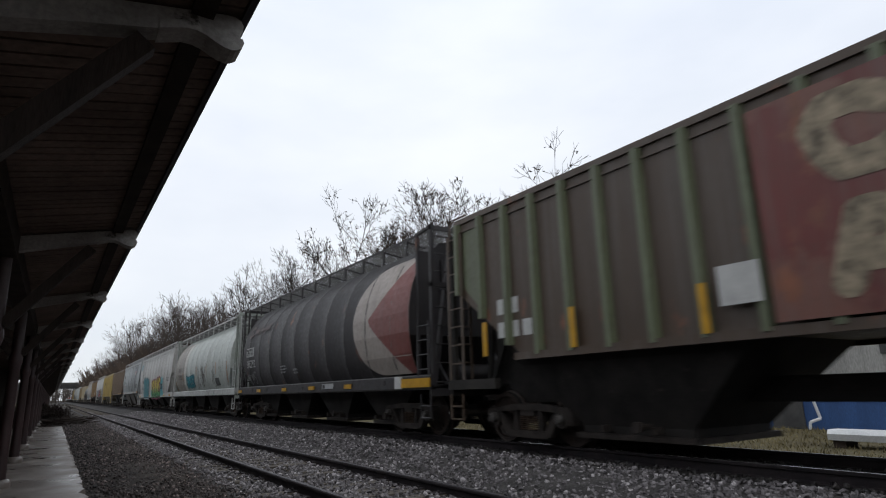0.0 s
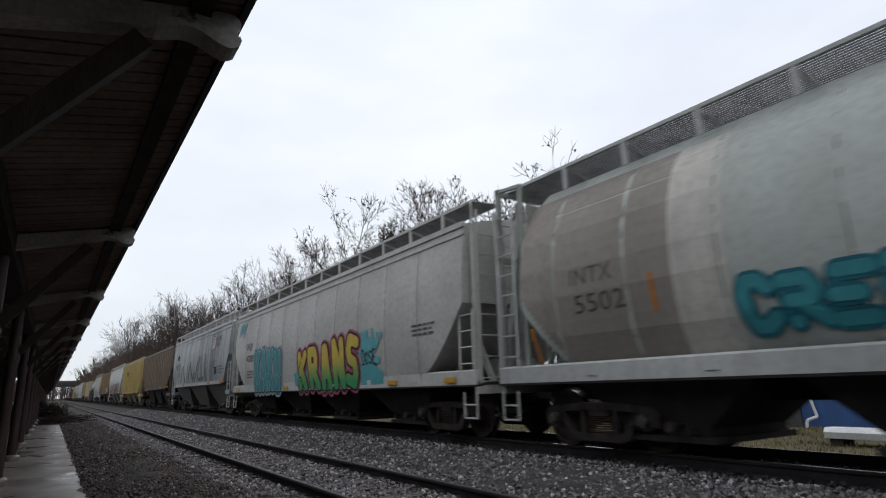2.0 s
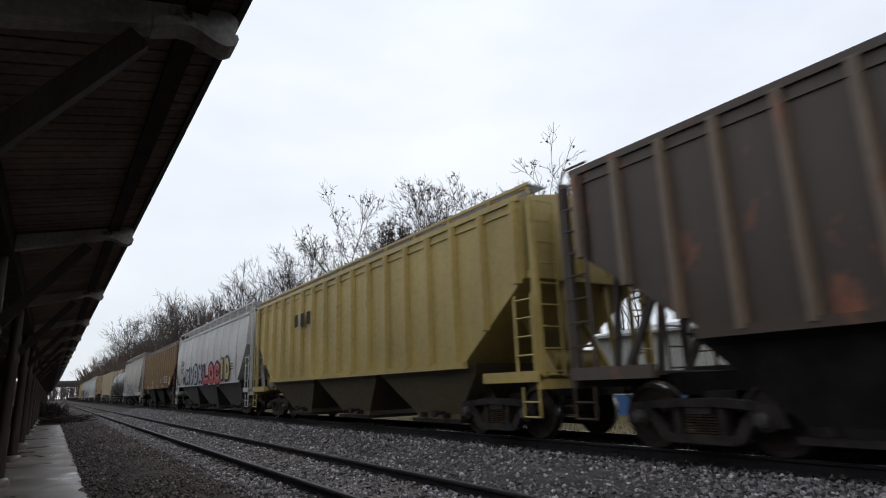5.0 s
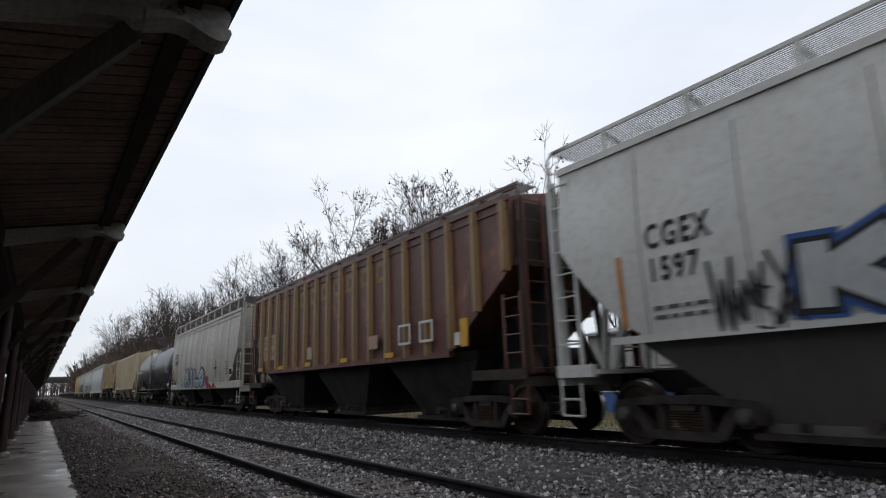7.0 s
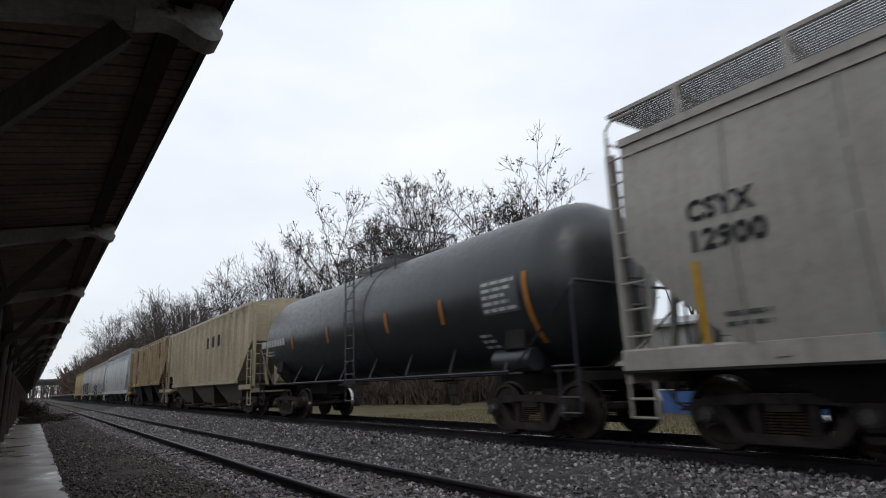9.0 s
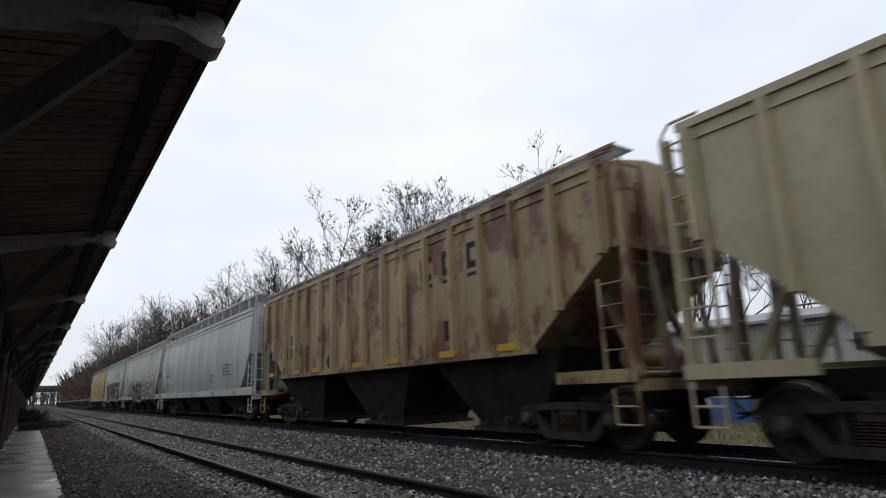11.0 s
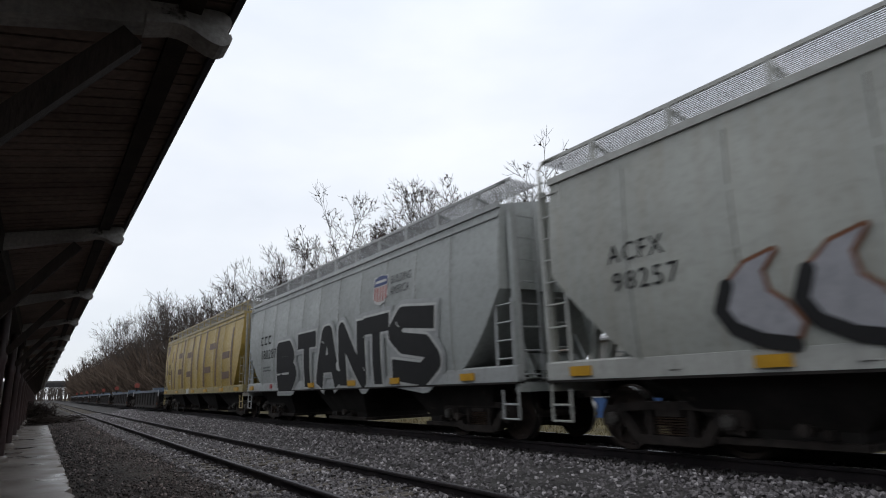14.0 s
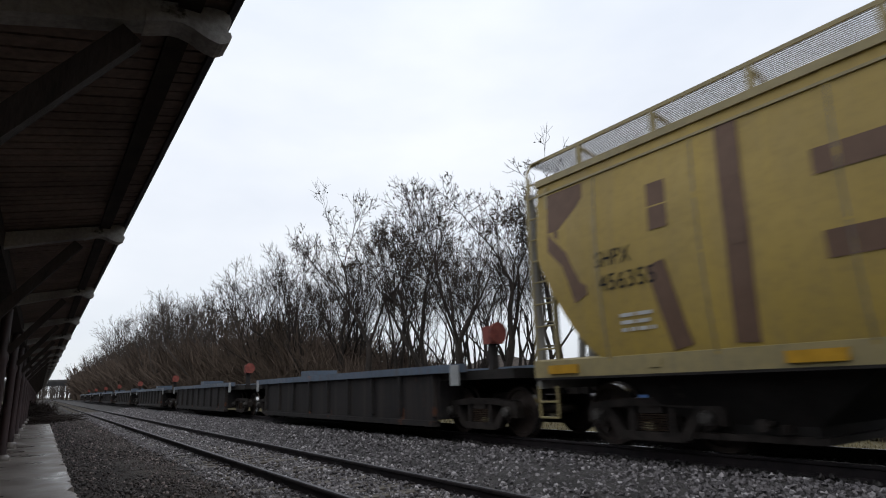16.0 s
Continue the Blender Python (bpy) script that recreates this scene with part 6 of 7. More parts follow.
def tank_car(length):
    paint = car_paint("tank_black_paint", (0.028, 0.034, 0.039), streak=(0.05, 0.05, 0.05), streak_amt=0.3, seed=40, rough=0.36, low_dirt=0.2)
    car = empty("tank_car", "black tank car with orange stripes and a valve dome", "tank car", "freight train")
    hl = length / 2 - 0.5
    R, zc, yb = 1.50, 2.62, hl - 0.05
    n = 44
    PROFILE["tank"] = tuple((zc + R * math.sin(a), R * math.cos(a)) for a in [math.pi * (i / 32 - 0.5) for i in range(33)])
    car["style"] = "tank"
    prof = [(-yb, 0.15), (-yb + 0.06, 0.6), (-yb + 0.2, 1.0), (-yb + 0.42, 1.3), (-yb + 0.7, 1.46), (-yb + 0.95, R)]
    rings = prof + [(0.0 - 0.62, R), (-0.60, R + 0.02), (-0.50, R + 0.02), (-0.48, R), (0.48, R), (0.5, R + 0.02), (0.6, R + 0.02), (0.62, R)] + [(-y, r) for y, r in reversed(prof)]
    part("tank", Mesh().loft([[(r * math.cos(2 * math.pi * i / n), y, zc + r * math.sin(2 * math.pi * i / n)) for i in range(n)] for y, r in rings]), paint, car, smooth=30)
    dome = part("dome", Mesh().rod((0, 0, zc + R - 0.1), (0, 0, zc + R + 0.22), 0.55, n=20).rod((0, 0, zc + R + 0.22), (0, 0, zc + R + 0.3), 0.3, n=14), paint, car, smooth=40)
    rail = Mesh()
    pl = [(-0.95, -1.3), (0.95, -1.3), (0.95, 1.3), (-0.95, 1.3)]
    for (a, b), (c, d) in zip(pl, pl[1:] + pl[:1]):
        rail.rod((a, b, zc + R + 0.72), (c, d, zc + R + 0.72), 0.022, n=6)
    for a, b in pl + [(-0.95, 0), (0.95, 0)]:
        rail.rod((a, b, zc + 1.1), (a, b, zc + R + 0.72), 0.022, n=6)
    part("dome_railing", rail, FASCIA, car, "pipe safety railing")
    part("dome_platform", grating_walk(-0.95, 0.95, -1.3, 1.3, zc + R - 0.08), GRATING, car)
    for e in (-1, 1):
        m = Mesh().box(-0.30, 0.30, min(e * hl, e * (hl - 3.2)), max(e * hl, e * (hl - 3.2)), 0.74, 1.08)
        m.box(-1.45, 1.45, min(e * hl, e * (hl - 0.12)), max(e * hl, e * (hl - 0.12)), 0.92, 1.12)
        m.box(-1.4, 1.4, min(e * hl, e * (hl - 0.6)), max(e * hl, e * (hl - 0.6)), 1.06, 1.1)
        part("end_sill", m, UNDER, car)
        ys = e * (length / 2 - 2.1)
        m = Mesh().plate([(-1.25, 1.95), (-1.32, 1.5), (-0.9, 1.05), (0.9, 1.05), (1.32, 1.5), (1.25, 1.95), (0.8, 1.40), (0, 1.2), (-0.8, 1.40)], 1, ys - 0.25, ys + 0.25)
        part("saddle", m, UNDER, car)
        fr = Mesh()
        pts = [(-1.47, e * (hl - 0.05), 1.1), (-1.47, e * (hl - 0.05), 2.35), (-1.40, e * (hl - 0.05), 2.45), (1.40, e * (hl - 0.05), 2.45), (1.47, e * (hl - 0.05), 2.35), (1.47, e * (hl - 0.05), 1.1)]
        for a, b in zip(pts, pts[1:]):
            fr.rod(a, b, 0.026, n=6)
        for s in (-1, 1):
            fr.rod((s * 1.47, e * (hl - 0.05), 1.15), (s * 1.47, e * (hl - 0.55), 1.15), 0.02, n=5).rod((s * 1.47, e * (hl - 1.5), 1.12), (s * 1.47, e * (hl - 0.05), 2.35), 0.022, n=5)
            for z in (0.45, 0.68):
                fr.rod((s * 1.45, e * (hl - 0.05), z), (s * 1.45, e * (hl - 0.45), z), 0.018, n=5)
            for y in (0.05, 0.45):
                fr.rod((s * 1.45, e * (hl - y), 0.45), (s * 1.45, e * (hl - y), 1.1), 0.02, n=5)
        part("end_railing", fr, FASCIA, car)
        coupler(car, e * hl, e)
        truck(car, ys)
    part("air_reservoir", Mesh().rod((-1.15, -hl + 1.25, 1.30), (-1.15, -hl + 2.2, 1.30), 0.2, n=16), paint, car, "brake air tank", smooth=40)
    for s in (-1, 1):
        m = Mesh().rod((s * 1.47, -hl + 1.6, 1.10), (s * 1.47, hl - 1.6, 1.10), 0.028, n=6)
        for i in range(8):
            y = (-1 + 2 * i / 7) * (hl - 1.7)
            m.rod((s * 1.47, y, 1.10), (s * 1.10, y + 0.25, 1.62), 0.022, n=5)
        part("side_handrail", m, FASCIA, car)
        part("ladder", ladder_mesh(s * 1.58, -0.24, 0.24, 0.55, 3.9, 11), FASCIA, car)
        part("centre_step", Mesh().box(min(s * 1.3, s * 1.65), max(s * 1.3, s * 1.65), -0.5, 0.5, 0.98, 1.03), UNDER, car)
    for d, z0, z1 in ((-6.45, 1.55, 2.75), (-3.93, 2.1, 2.6), (-1.66, 2.12, 2.6), (1.7, 2.15, 2.6), (4.4, 2.15, 2.6)):
        part("stripe", side_mesh("tank", strip_rect(d, z0, 0.12, z1 - z0, 10), 0.012), ORANGE, car, "orange reflective stripe")
    part("data_panel", side_mesh("tank", strip_rect(-5.3, 2.12, 1.0, 0.62, 5), 0.010), flat_paint("tank_grey_panel", (0.12, 0.13, 0.135)), car, "grey data panel")
    part("data_bars", side_mesh("tank", bars(-5.35, 2.7, 0.9, 5, 0.06, 0.12, 20) + bars(-4.95, 1.8, 0.4, 3, 0.05, 0.1, 21), 0.014), WHITEP, car)["kind"] = "stuff"
    blocks("number_block", "tank", [rect(7.3 - 0.26 * k, 2.35, 0.2, 0.22) for k in range(9)] + bars(7.0, 2.2, 0.9, 2, 0.05, 0.1, 22), 0.014, WHITEP, car, "white stencilled marks")
    return car


def well_car(length):
    """An empty double-stack well unit."""
    side = car_paint("well_grey_paint", (0.024, 0.022, 0.023), streak=(0.05, 0.04, 0.035), streak_amt=0.6, rust=0.12, rough=0.8, seed=50)
    blue = car_paint("well_blue_paint", (0.10, 0.15, 0.22), streak=(0.08, 0.06, 0.05), streak_amt=0.6, rust=0.2, seed=51)
    car = empty("well_car", "empty low well car with a worn blue top chord", "well car", "well car string")
    hl = length / 2 - 0.45
    wl = hl - 2.35
    for s in (-1, 1):
        part("side_wall", Mesh().box(min(s * 1.36, s * 1.40), max(s * 1.36, s * 1.40), -wl, wl, 0.20, 1.22), side, car)
        part("top_chord", Mesh().box(min(s * 1.32, s * 1.50), max(s * 1.32, s * 1.50), -wl - 1.0, wl + 1.0, 1.20, 1.36), blue, car, "worn blue top chord")
        part("bottom_chord", Mesh().box(min(s * 1.32, s * 1.48), max(s * 1.32, s * 1.48), -wl, wl, 0.15, 0.26), side, car)
        k = 9
        for i in range(k):
            y = (-1 + 2 * i / (k - 1)) * (wl - 0.06)
            part("side_post", Mesh().plate([(s * 1.39, y - 0.07), (s * 1.475, y - 0.045), (s * 1.475, y + 0.045), (s * 1.39, y + 0.07)], 2, 0.34, 1.22), side, car)
    part("well_floor", Mesh().box(-1.36, 1.36, -wl, wl, 0.28, 0.33), side, car)
    for e in (-1, 1):
        part("well_bulkhead", Mesh().box(-1.36, 1.36, min(e * wl, e * (wl + 0.08)), max(e * wl, e * (wl + 0.08)), 0.30, 1.25), side, car)
        part("end_deck", Mesh().box(-1.3, 1.3, min(e * wl, e * hl), max(e * wl, e * hl), 1.05, 1.22).box(-0.3, 0.3, min(e * wl, e * hl), max(e * wl, e * hl), 0.75, 1.05), UNDER, car)
        part("white_plate", Mesh().box(-1.52, -1.49, min(e * (wl + 0.7), e * (wl + 0.98)), max(e * (wl + 0.7), e * (wl + 0.92)), 0.95, 1.34), SILVER, car, "white end plate")
        coupler(car, e * hl, e)
        truck(car, e * (hl - 1.35))
    stand = Mesh().box(-0.95, -0.80, -hl + 1.0, -hl + 1.14, 1.2, 1.75)
    part("brake_stand", stand, side, car)
    part("brake_housing", Mesh().box(-1.02, -0.72, -hl + 0.93, -hl + 1.2, 1.72, 2.06).rod((-0.88, -hl + 0.92, 1.92), (-0.88, -hl + 0.86, 1.92), 0.21, n=14), surface("faded_red_housing", (0.13, 0.035, 0.028), (0.24, 0.07, 0.055), 6, 0.7), car, "faded red brake housing")
    part("blue_box", Mesh().box(-0.2, 0.9, hl - 3.2, hl - 2.45, 1.25, 1.62), blue, car, "blue locker")
    return car


build_train()
first_well = well_car(16.6)
TRAIN.append((first_well, 282.7 + 8.3))
for k in range(1, 8):
    w = copy_thing(first_well, Matrix.Identity(4))
    TRAIN.append((w, 282.7 + 8.3 + 16.6 * k))

# ---------------------------------------------------------------- trees and distance


def twig(m, a, b, r0, r1):
    """A thin three-sided branch without end caps."""
    a, b = Vector(a), Vector(b)
    d = (b - a).normalized()
    s1 = d.orthogonal().normalized()
    s2 = d.cross(s1)
    ring = [s1 * math.cos(w) + s2 * math.sin(w) for w in (0.0, 2.094, 4.189)]
    m.add([tuple(a + q * r0) for q in ring] + [tuple(b + q * r1) for q in ring], [(0, 1, 4, 3), (1, 2, 5, 4), (2, 0, 3, 5)])


def grow_tree(seed, leafy=False, stems=2, levels=7, spread=0.42, thin=0.016, sprays=3):
    """A bare forking tree 15 m high: trunk, branch and leaf meshes."""
    r = random.Random(seed)
    trunk, wood, leaf = Mesh(), Mesh(), Mesh()
    tips = []

    def stray(a):
        return Vector((r.uniform(-a, a), r.uniform(-a, a), r.uniform(-a, a)))

    def fork(p, d, ln, rad, lev):
        q, d = Vector(p), Vector(d).normalized()
        seg = 4 if lev < 2 else 3 if lev < 5 else 2
        r0 = rad
        for i in range(seg):
            d = (d + stray(0.16) + Vector((0, 0, 0.05))).normalized()
            e = q + d * (ln / seg)
            r1 = rad * (1 - 0.28 * (i + 1) / seg)
            if lev == 0:
                trunk.rod(q, e, r0, r1, 7)
            elif lev < 3:
                wood.rod(q, e, r0, r1, 5)
            else:
                twig(wood, q, e, r0, r1)
            if lev > 1 and r.random() < (0.55 if lev > 3 else 0.30):
                # a side twig that forks once
                w = d.cross(stray(1)).normalized()
                t = e + (d * 0.75 + w * 0.7) * ln * r.uniform(0.35, 0.65)
                twig(wood, e, t, max(r1 * 0.5, thin * 0.9), thin * 0.7)
                twig(wood, t, t + (d + w * 0.2 + stray(0.5)) * ln * 0.3, thin * 0.7, thin * 0.45)
                tips.append(t)
            q, r0 = e, r1
        if lev >= levels:
            tips.append(q.copy())
            for _ in range(sprays):
                twig(wood, q, q + (d + stray(0.65)).normalized() * ln * r.uniform(0.35, 0.65), thin * 0.75, thin * 0.4)
            return
        n = 3 if r.random() < 0.15 else 2
        turn = r.uniform(0, 6.28)
        s1 = d.orthogonal().normalized()
        s2 = d.cross(s1)
        for k in range(n):
            a = spread * r.uniform(0.5, 1.3) * (1.0 if lev < 4 else 1.25)
            w = turn + 2 * math.pi * k / n + r.uniform(-0.4, 0.4)
            nd = d * math.cos(a) + (s1 * math.cos(w) + s2 * math.sin(w)) * math.sin(a)
            # one leader stays long and stout, the others are weaker
            f = 1.0 if k == 0 else r.uniform(0.72, 0.95)
            fork(q, nd, ln * r.uniform(0.72, 0.86) * f, max(r0 * r.uniform(0.74, 0.84) * f, thin), lev + 1)

    for k in range(stems):
        lean = 0.08 if stems == 1 else 0.26
        fork((0.3 * k, 0.15 * k, -0.2), (r.uniform(-lean, lean), r.uniform(-lean, lean), 1), r.uniform(3.0, 4.4), r.uniform(0.16, 0.23), 0)
    if leafy:
        for t in tips:
            if t.z > 8 and r.random() < 0.34:
                for _ in range(4):
                    c = t + Vector((r.uniform(-0.16, 0.16), r.uniform(-0.16, 0.16), r.uniform(-0.25, 0.08)))
                    a, b = stray(1).normalized() * 0.095, stray(1).normalized() * 0.052
                    leaf.add([tuple(c - a), tuple(c + b), tuple(c + a), tuple(c - b)], [(0, 1, 2, 3)])
    top = max(v[2] for v in wood.v)
    # the crown stands over the root
    high = [v for v in wood.v if v[2] > 0.8 * top]
    cx, cy = (sum(v[i] for v in high) / len(high) for i in (0, 1))
    for m in (trunk, wood, leaf):
        m.v = [(x - cx * min(1, max(0, z / (0.5 * top))), y - cy * min(1, max(0, z / (0.5 * top))), z) for x, y, z in m.v]
        m.v = [(x * 15 / top, y * 15 / top, z * 15 / top) for x, y, z in m.v]
    return trunk, wood, leaf


def plain_data(m, name, mat):
    me = bpy.data.meshes.new(name)
    me.from_pydata(m.v, [], m.f)
    me.materials.append(mat)
    return me


def build_trees():
    kinds = []
    for k in range(8):
        pair = []
        # the far kinds wear the bark that is paled for haze
        for thin, bark, far in ((0.015, BARK, 0), (0.020, BARK_HAZE, 1)):
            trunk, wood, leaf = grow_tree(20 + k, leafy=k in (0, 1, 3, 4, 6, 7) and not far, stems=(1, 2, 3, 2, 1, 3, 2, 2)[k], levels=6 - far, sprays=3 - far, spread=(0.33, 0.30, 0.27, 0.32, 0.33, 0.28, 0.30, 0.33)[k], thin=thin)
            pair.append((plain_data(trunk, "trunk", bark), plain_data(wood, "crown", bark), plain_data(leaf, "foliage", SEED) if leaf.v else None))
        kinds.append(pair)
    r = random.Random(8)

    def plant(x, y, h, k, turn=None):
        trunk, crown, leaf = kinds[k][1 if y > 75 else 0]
        t = empty("tree", "bare deciduous tree with withered leaf clusters" if leaf else "bare forking winter tree with fine twigs", "tree", "trees behind the railway")
        t.matrix_basis = pose(x, y, ground_z(x), 0, 0, r.uniform(0, 360)) @ Matrix.Diagonal((h / 15.0, h / 15.0, h / 15.0, 1))
        part("trunk", trunk, None, t)
        part("crown", crown, None, t)
        if leaf:
            part("foliage", leaf, None, t)

    # the marked crowns by the gap, then the belt that closes in on the line
    for x, y, h, k in ((30.0, 30.0, 19.5, 0), (31.0, 35.3, 17.6, 7), (29.0, 35.8, 18.8, 4), (27.0, 37.8, 19.9, 1), (27.0, 41.4, 19.0, 6), (27.0, 47.5, 19.6, 3), (23.5, 47.6, 21.4, 0), (25.0, 59.5, 19.4, 4), (23.0, 63.0, 19.5, 2), (22.5, 71.5, 18.4, 5), (22.0, 82.6, 19.4, 4), (20.5, 88.9, 18.0, 1), (18.5, 98.7, 18.0, 6), (16.5, 107.7, 20.0, 0), (38, 24.0, 13.5, 2), (40, 18, 13, 3), (37, 30, 13, 5), (36, 12, 12, 2), (37, 5, 12, 5), (33, 44, 16, 5), (35, 50, 17, 3), (31, 47, 15.5, 7), (34, 37, 15, 2), (29, 60, 17, 2), (31, 55, 16.5, 5)):
        plant(x, y, h, k)
    y = 36.0
    while y < 262:
        base = 31 - 15.5 * min(1, max(0, (y - 30) / 85)) ** 0.8 - 3.5 * min(1, max(0, (y - 115) / 130))
        tall = 18.0 + 2.6 * min(1, max(0, (y - 40) / 30)) - 4.5 * min(1, max(0, (y - 120) / 140))
        for row in range(2 if y < 130 else 3):
            plant(base + 1 + row * 5.5 + r.uniform(-1.6, 1.6), y + r.uniform(-2, 2), tall * (r.uniform(0.62, 0.86) if y < 115 else r.uniform(0.72, 1.0)), r.choice((2, 3, 5, 7, 6, 4)))
        y += 5.0 if y < 70 else 4.4 if y < 130 else 6.0
    # brush: one tangle of thin stems, tall and close down the line, low by the gap
    m = Mesh()
    for i in range(11800):
        y = 40 + 232 * r.random() ** 1.15
        base = 29 - 15.5 * min(1, max(0, (y - 30) / 85)) ** 0.8 - 3.0 * min(1, max(0, (y - 115) / 130))
        x = base + r.random() * 14
        far = min(1, max(0, (y - 44) / 24))
        h = r.uniform(1.2, 4.0) + 11.0 * far * r.random() ** 0.9
        q = Vector((x, y, ground_z(x) - 0.1))
        e = q + Vector((r.uniform(-0.3, 0.3), r.uniform(-0.3, 0.3), 1)) * h * 0.5
        twig(m, q, e, 0.024 + 0.0006 * y, 0.016 + 0.0005 * y)
        for _ in range(5):
            p = q.lerp(e, r.uniform(0.35, 1))
            twig(m, p, p + Vector((r.uniform(-0.7, 0.7), r.uniform(-0.7, 0.7), r.uniform(0.3, 1.1))) * h * 0.42, 0.014 + 0.0006 * y, 0.008 + 0.0003 * y)
    for i in range(5000):
        y = 12 + 50 * r.random()
        base = 31 - 12 * min(1, max(0, (y - 30) / 60))
        x = base + 4 + r.random() * 16
        h = r.uniform(0.8, 2.6)
        q = Vector((x, y, ground_z(x) - 0.1))
        e = q + Vector((r.uniform(-0.3, 0.3), r.uniform(-0.3, 0.3), 1)) * h * 0.55
        twig(m, q, e, 0.035, 0.02)
        for _ in range(4):
            twig(m, e, e + Vector((r.uniform(-0.7, 0.7), r.uniform(-0.7, 0.7), r.uniform(0.2, 1))) * h * 0.4, 0.018, 0.008)
    thing("brush", plain_data(m, "brush", BRUSH), None, "tangle of bare brown winter brush under the trees", "brush", "stuff")
    # a low wooded ridge far behind the belt
    m = Mesh()
    for i in range(60):
        x0 = 190 - i * 0.5
        y0, y1 = -160 + i * 9.0, -160 + i * 9.0 + 9.2
        h0, h1 = (11 + 3.5 * math.sin(0.31 * k) + 2.0 * math.sin(0.83 * k + 1) for k in (i, i + 1))
        m.add([(x0, y0, -1), (x0, y1, -1), (x0 + 40, y1, h1), (x0 + 40, y0, h0), (x0 + 120, y0, -1), (x0 + 120, y1, -1)], [(0, 1, 2, 3), (3, 2, 5, 4)])
    thing("ridge", m, BARK_HAZE, "low hazy wooded ridge far behind the trees", "hill", "structure")
    # far woods past the bridge and on the other side
    m = Mesh()
    for i in range(2600):
        x, y = r.uniform(-120, 90), r.uniform(300, 520)
        if -6 < x < 16 and y < 420:
            continue
        h = r.uniform(6, 13)
        q = Vector((x, y, -0.5))
        m.rod(q, q + Vector((r.uniform(-1, 1), 0, h)), 0.25, 0.08, 3)
        for _ in range(6):
            z = r.uniform(0.35, 0.95) * h
            p = q + Vector((0, 0, z))
            m.rod(p, p + Vector((r.uniform(-2.5, 2.5), r.uniform(-1, 1), r.uniform(0.8, 2.8))), 0.14, 0.05, 3)
    thing("far_woods", plain_data(m, "far_woods", BARK_HAZE), None, "hazy bare woods closing the far end of the line", "woods", "stuff")


def build_bridge():
    steel = surface("bridge_grey_steel", (0.028, 0.027, 0.028), (0.055, 0.054, 0.056), 0.4, 0.7, bump_s=0.2, fine=4)
    b = empty("road_bridge", "grey girder road bridge over the tracks on concrete piers", "bridge")
    part("deck", Mesh().box(-60, 60, 288, 298, 6.6, 7.4), steel, b)
    part("girder", Mesh().box(-60, 60, 288.2, 289.0, 5.6, 6.6), steel, b)
    part("parapet", Mesh().box(-60, 60, 288.0, 288.3, 7.35, 8.0).box(-60, 60, 287.95, 288.35, 8.0, 8.1), surface("bridge_parapet", (0.06, 0.059, 0.057), (0.10, 0.098, 0.095), 0.4, 0.8, bump_s=0.2, fine=4), b, "pale concrete parapet")
    for x in (14.0, -10.0):
        part("pier", Mesh().plate([(x - 1.1, -0.7), (x + 1.1, -0.7), (x + 0.9, 4.6), (x + 1.6, 5.6), (x - 1.6, 5.6), (x - 0.9, 4.6)], 1, 289, 297), surface("bridge_concrete", (0.09, 0.087, 0.082), (0.15, 0.146, 0.14), 0.4, 0.85, bump_s=0.2, fine=4), b, "concrete pier")


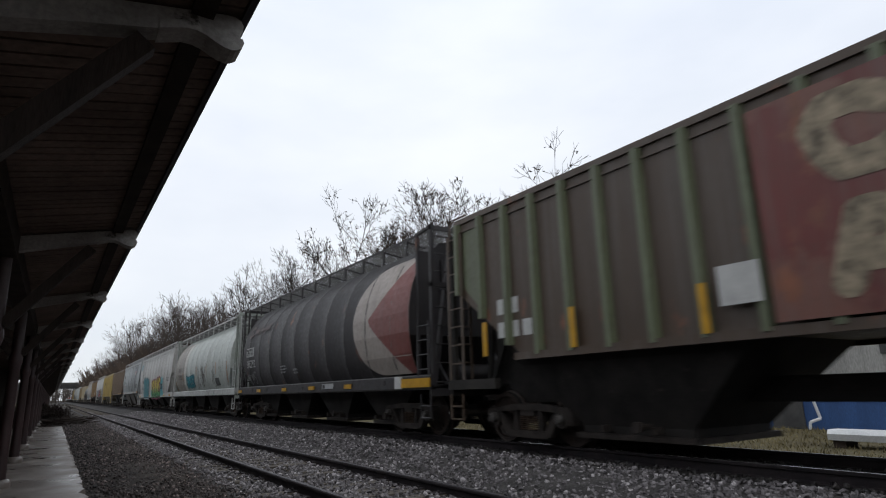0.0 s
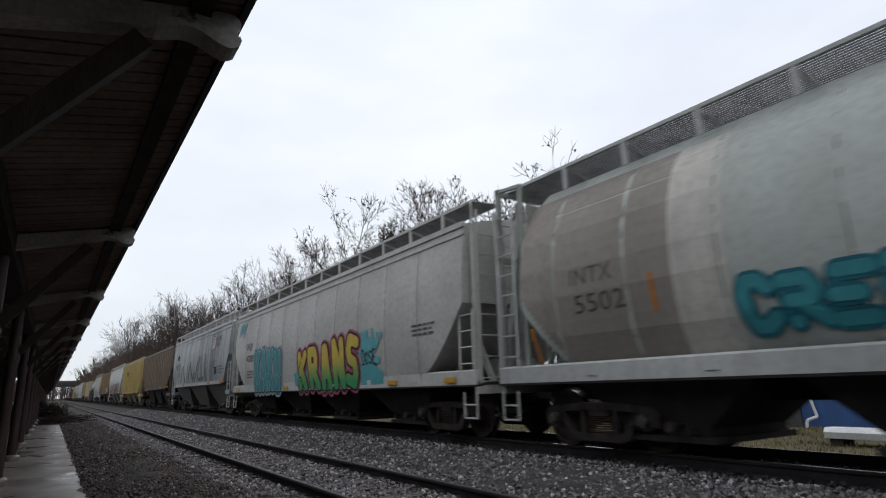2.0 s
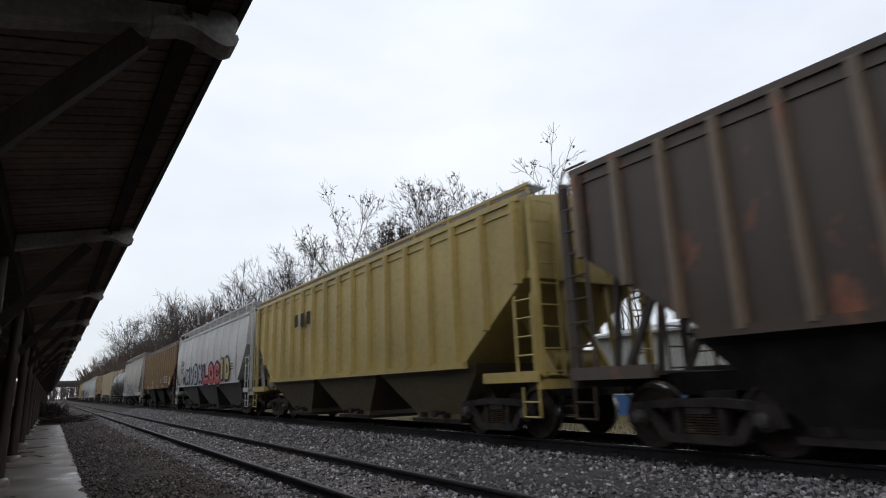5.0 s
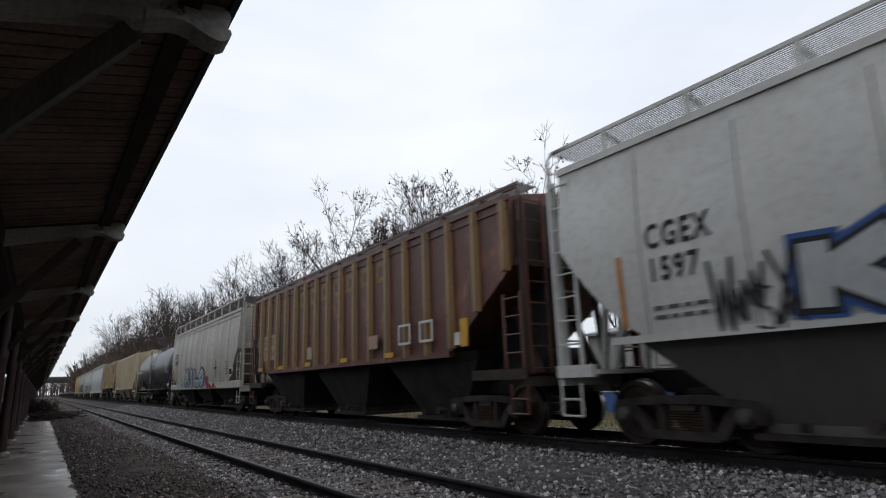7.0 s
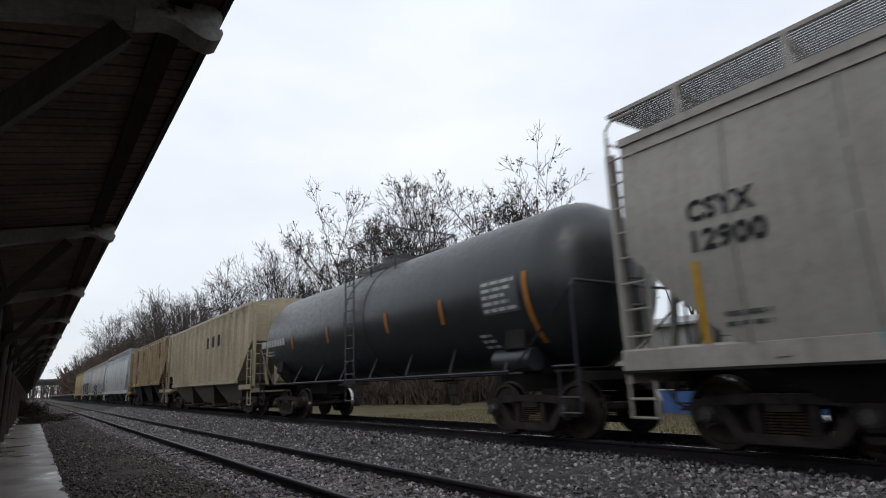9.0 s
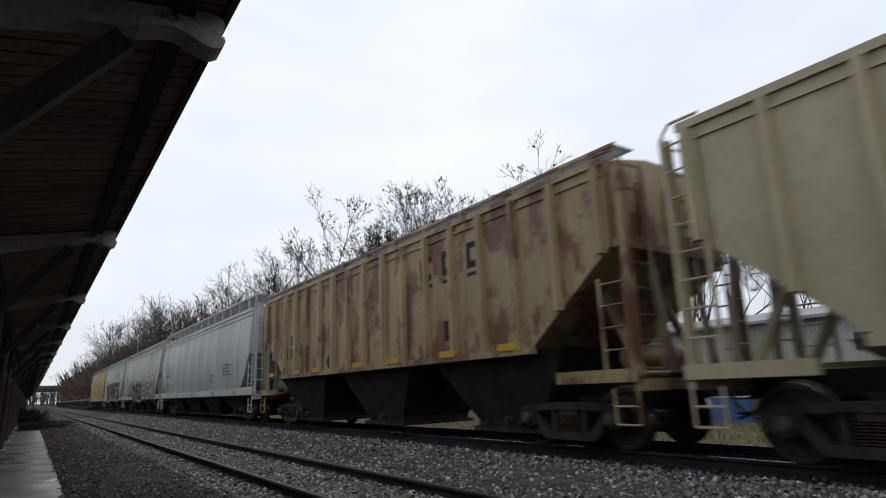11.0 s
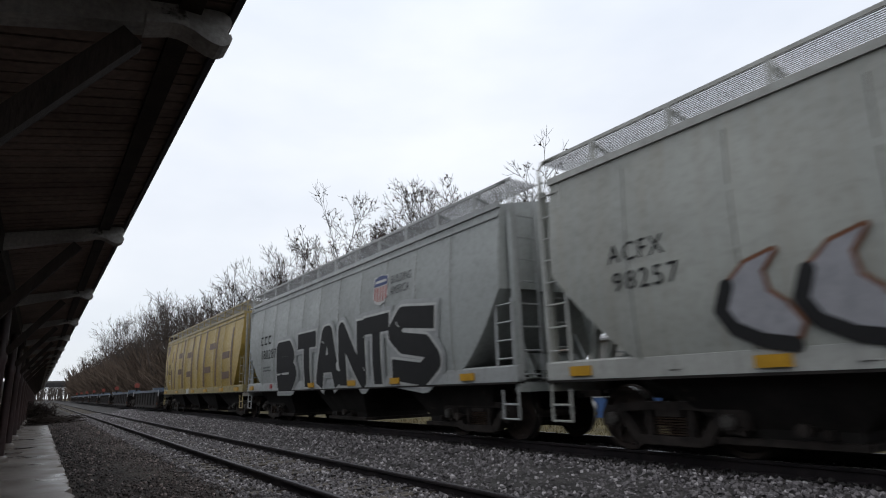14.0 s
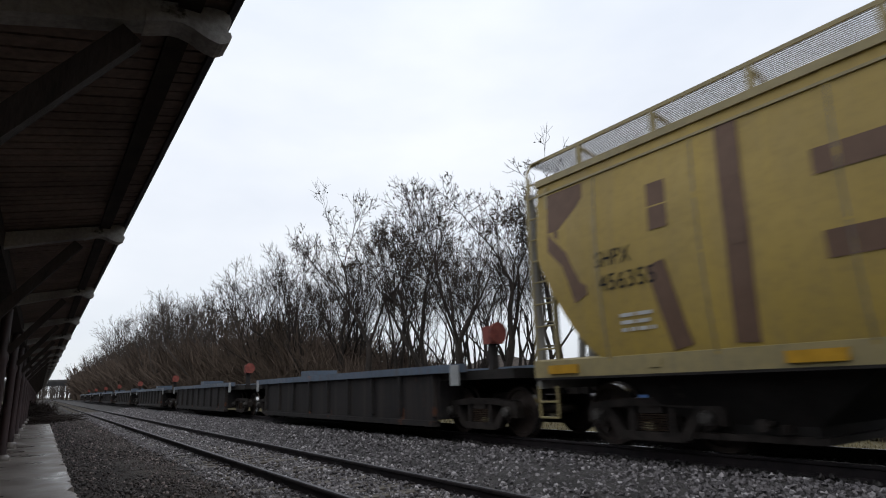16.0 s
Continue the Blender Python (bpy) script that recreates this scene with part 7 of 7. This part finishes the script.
def build_shed():
    white = surface("dirty_white_siding", (0.26, 0.255, 0.24), (0.36, 0.355, 0.335), 0.7, 0.7, bump_s=0.15, fine=20, stretch=(1, 1, 0.3))
    blue = surface("blue_painted_siding", (0.020, 0.060, 0.17), (0.035, 0.095, 0.25), 0.8, 0.6, bump_s=0.2, fine=20, stretch=(1, 2, 0.4))
    grey = surface("grey_sheet_panel", (0.045, 0.045, 0.045), (0.085, 0.083, 0.08), 1.5, 0.7, bump_s=0.2)
    x0, y0, y1, g, e = 24.0, -16.0, 21.7, -0.62, 3.30
    h = empty("shed", "low white and blue metal-sided building behind the railway", "building")
    wall = part("wall", Mesh().box(x0, x0 + 9, y0, y1, g - 0.1, e), white, h, "dirty white metal siding")
    for k in range(int((y1 - y0) / 0.6)):
        y = y0 + 0.3 + k * 0.6
        part("siding_rib", Mesh().box(x0 - 0.025, x0, y - 0.03, y + 0.03, 0.48, e), white, wall)
    part("blue_base", Mesh().box(x0 - 0.05, x0 + 0.02, y0, y1 + 0.02, g, 0.40), blue, wall, "blue painted lower wall")
    part("drip_rail", Mesh().box(x0 - 0.08, x0 + 0.02, y0, y1 + 0.02, 0.40, 0.48), WHITE_PIPE, wall, "white ledge")
    part("roof", Mesh().plate([(x0 - 0.4, e - 0.05), (x0 + 4.5, e + 0.7), (x0 + 9.4, e - 0.05), (x0 + 9.4, e + 0.07), (x0 + 4.5, e + 0.85), (x0 - 0.4, e + 0.07)], 1, y0 - 0.3, y1 + 0.3), surface("grey_metal_roof", (0.20, 0.20, 0.20), (0.30, 0.30, 0.30), 0.6, 0.5, metal=0.3), h)
    part("panel", Mesh().box(x0 - 0.12, x0 - 0.06, 11.75, 12.95, g + 0.02, 0.42), grey, h, "grey sheet panel over an opening")
    m = Mesh()
    pts = [(x0 - 0.16, 11.22, 1.6), (x0 - 0.16, 11.22, 0.55), (x0 - 0.2, 11.30, 0.42), (x0 - 0.2, 11.15, -0.22), (x0 - 0.5, 11.38, -0.34), (x0 - 0.55, 11.40, -0.60)]
    for a, b in zip(pts, pts[1:]):
        m.rod(a, b, 0.055, n=8)
    part("downspout", m, WHITE_PIPE, h, "white bent downspout")
    part("vent", Mesh().box(x0 - 0.06, x0, 8.3, 8.9, 2.0, 2.6), grey, h)
    # low white bundles on dark blocks by the wall
    for k in range(3):
        y = 8.2 - 2.15 * k
        b = empty("white_bundle", "long white wrapped bundle lying on dark blocks", "bundle", "bundles by the shed", pose(18.0 - 0.15 * k, y - 1.0, -0.62))
        part("wrap", Mesh().loft([[(-0.4 * w, yy, 0.20), (0.4 * w, yy, 0.20), (0.42 * w, yy, 0.36), (0.3 * w, yy, 0.46), (-0.3 * w, yy, 0.46), (-0.42 * w, yy, 0.36)] for yy, w in ((-1.02, 0.6), (-0.95, 1), (0, 1.03), (0.95, 1), (1.02, 0.6))]), WHITE_PIPE, b, smooth=40)
        for yy in (-0.7, 0.7):
            part("block", Mesh().box(-0.35, 0.35, yy - 0.15, yy + 0.15, 0, 0.20), DARK_WOOD, b)
    thing("orange_plank", Mesh().box(11.6, 11.9, 3.1, 4.6, -0.45, -0.36), surface("pale_orange_board", (0.45, 0.24, 0.07), (0.6, 0.35, 0.12), 3, 0.7), "pale orange board lying in the grass", "board")


def build_grass():
    r = random.Random(12)
    m = Mesh()
    for i in range(16000):
        x, y = r.uniform(11.4, 23.8), -2 + 32 * r.random()
        z, h = ground_z(x), r.uniform(0.04, 0.16)
        a, w = r.uniform(0, 6.28), r.uniform(0.012, 0.03)
        dx, dy = math.cos(a) * w, math.sin(a) * w
        m.add([(x - dx, y - dy, z - 0.01), (x + dx, y + dy, z - 0.01), (x + r.uniform(-0.08, 0.08), y + r.uniform(-0.08, 0.08), z + h)], [(0, 1, 2)])
    thing("dry_grass", plain_data(m, "dry_grass", surface("dry_grass_blade", (0.12, 0.10, 0.052), (0.19, 0.16, 0.085), 0.7, 0.9, bump_s=0.05)), None, "short yellowed winter grass beyond the tracks", "grass", "stuff")


WHITE_PIPE = surface("white_painted_metal", (0.44, 0.45, 0.45), (0.58, 0.59, 0.59), 2, 0.5, bump_s=0.1)
def build_shrub():
    """A dark leafless shrub with a heap of cut branches past the platform's end."""
    r = random.Random(31)
    m = Mesh()
    for i in range(900):
        q = Vector((r.gauss(-0.9, 0.7), r.uniform(40, 46), -0.25))
        e = q + Vector((r.uniform(-0.5, 0.5), r.uniform(-0.5, 0.5), r.uniform(0.2, 0.85)))
        m.rod(q, e, 0.03, 0.015, 3)
        for _ in range(3):
            m.rod(e, e + Vector((r.uniform(-0.4, 0.4), r.uniform(-0.4, 0.4), r.uniform(-0.1, 0.5))), 0.018, 0.008, 3)
    for i in range(160):
        q = Vector((r.uniform(-0.4, 1.6), r.uniform(38, 41), r.uniform(-0.25, 0.15)))
        m.rod(q, q + Vector((r.uniform(-1.0, 1.0), r.uniform(-0.5, 0.5), r.uniform(-0.05, 0.2))), 0.03, 0.015, 3)
    thing("shrub", plain_data(m, "shrub", DARK_WOOD), None, "dark leafless shrub over a heap of cut branches", "shrub", "stuff")


build_bridge()
build_shed()
build_shrub()
build_trees()
build_grass()
GREY_STONE = stone_mat("ballast_stone", (0.038, 0.034, 0.036), (0.156, 0.144, 0.149), (0.38, 0.36, 0.365))
DARK_STONE = stone_mat("dirty_stone", (0.016, 0.012, 0.011), (0.072, 0.056, 0.051), (0.26, 0.21, 0.19))
rail_gaps = [(c + s * GAUGE / 2 - 0.09, c + s * GAUGE / 2 + 0.09) for c in (X_SIDING, X_MAIN) for s in (-1, 1)]
stones("ballast_stones", "loose grey crushed stone between the tracks", 2.4, 6.95, 2.0, 60, 36000, 0.018, 0.046, GREY_STONE, 1, rail_gaps, 1.75)
# stones of the main track, darkened for oil and for the train's shade
stones("oily_stones", "oily crushed stone of the main track, train shade painted in", 6.85, 9.6, 2.0, 30, 6000, 0.018, 0.042, stone_mat("oily_shaded_stone", (0.008, 0.007, 0.007), (0.026, 0.022, 0.020), (0.07, 0.062, 0.058)), 3, rail_gaps, 1.5)
stones("shoulder_stones", "dark dirty gravel beside the platform", 0.56, 2.5, 1.5, 50, 17000, 0.014, 0.036, DARK_STONE, 2, (), 1.7)


def motions():
    steps = [-0.5] + [0.5 * k for k in range(33)] + [16.5]
    for car, mid in TRAIN:
        walk(car, [(t, pose(X_MAIN, mid - SPEED * t, Z_MAIN)) for t in steps])
    turn = math.degrees(SPEED / 0.457) / FPS
    for car, _ in TRAIN:
        for w in [o for o in car.children_recursive if o.name.startswith("wheelset")]:
            dy = w.location.y
            walk(w, [(k / FPS, pose(0, dy, 0.457, turn * k)) for k in range(0, 481)])


motions()
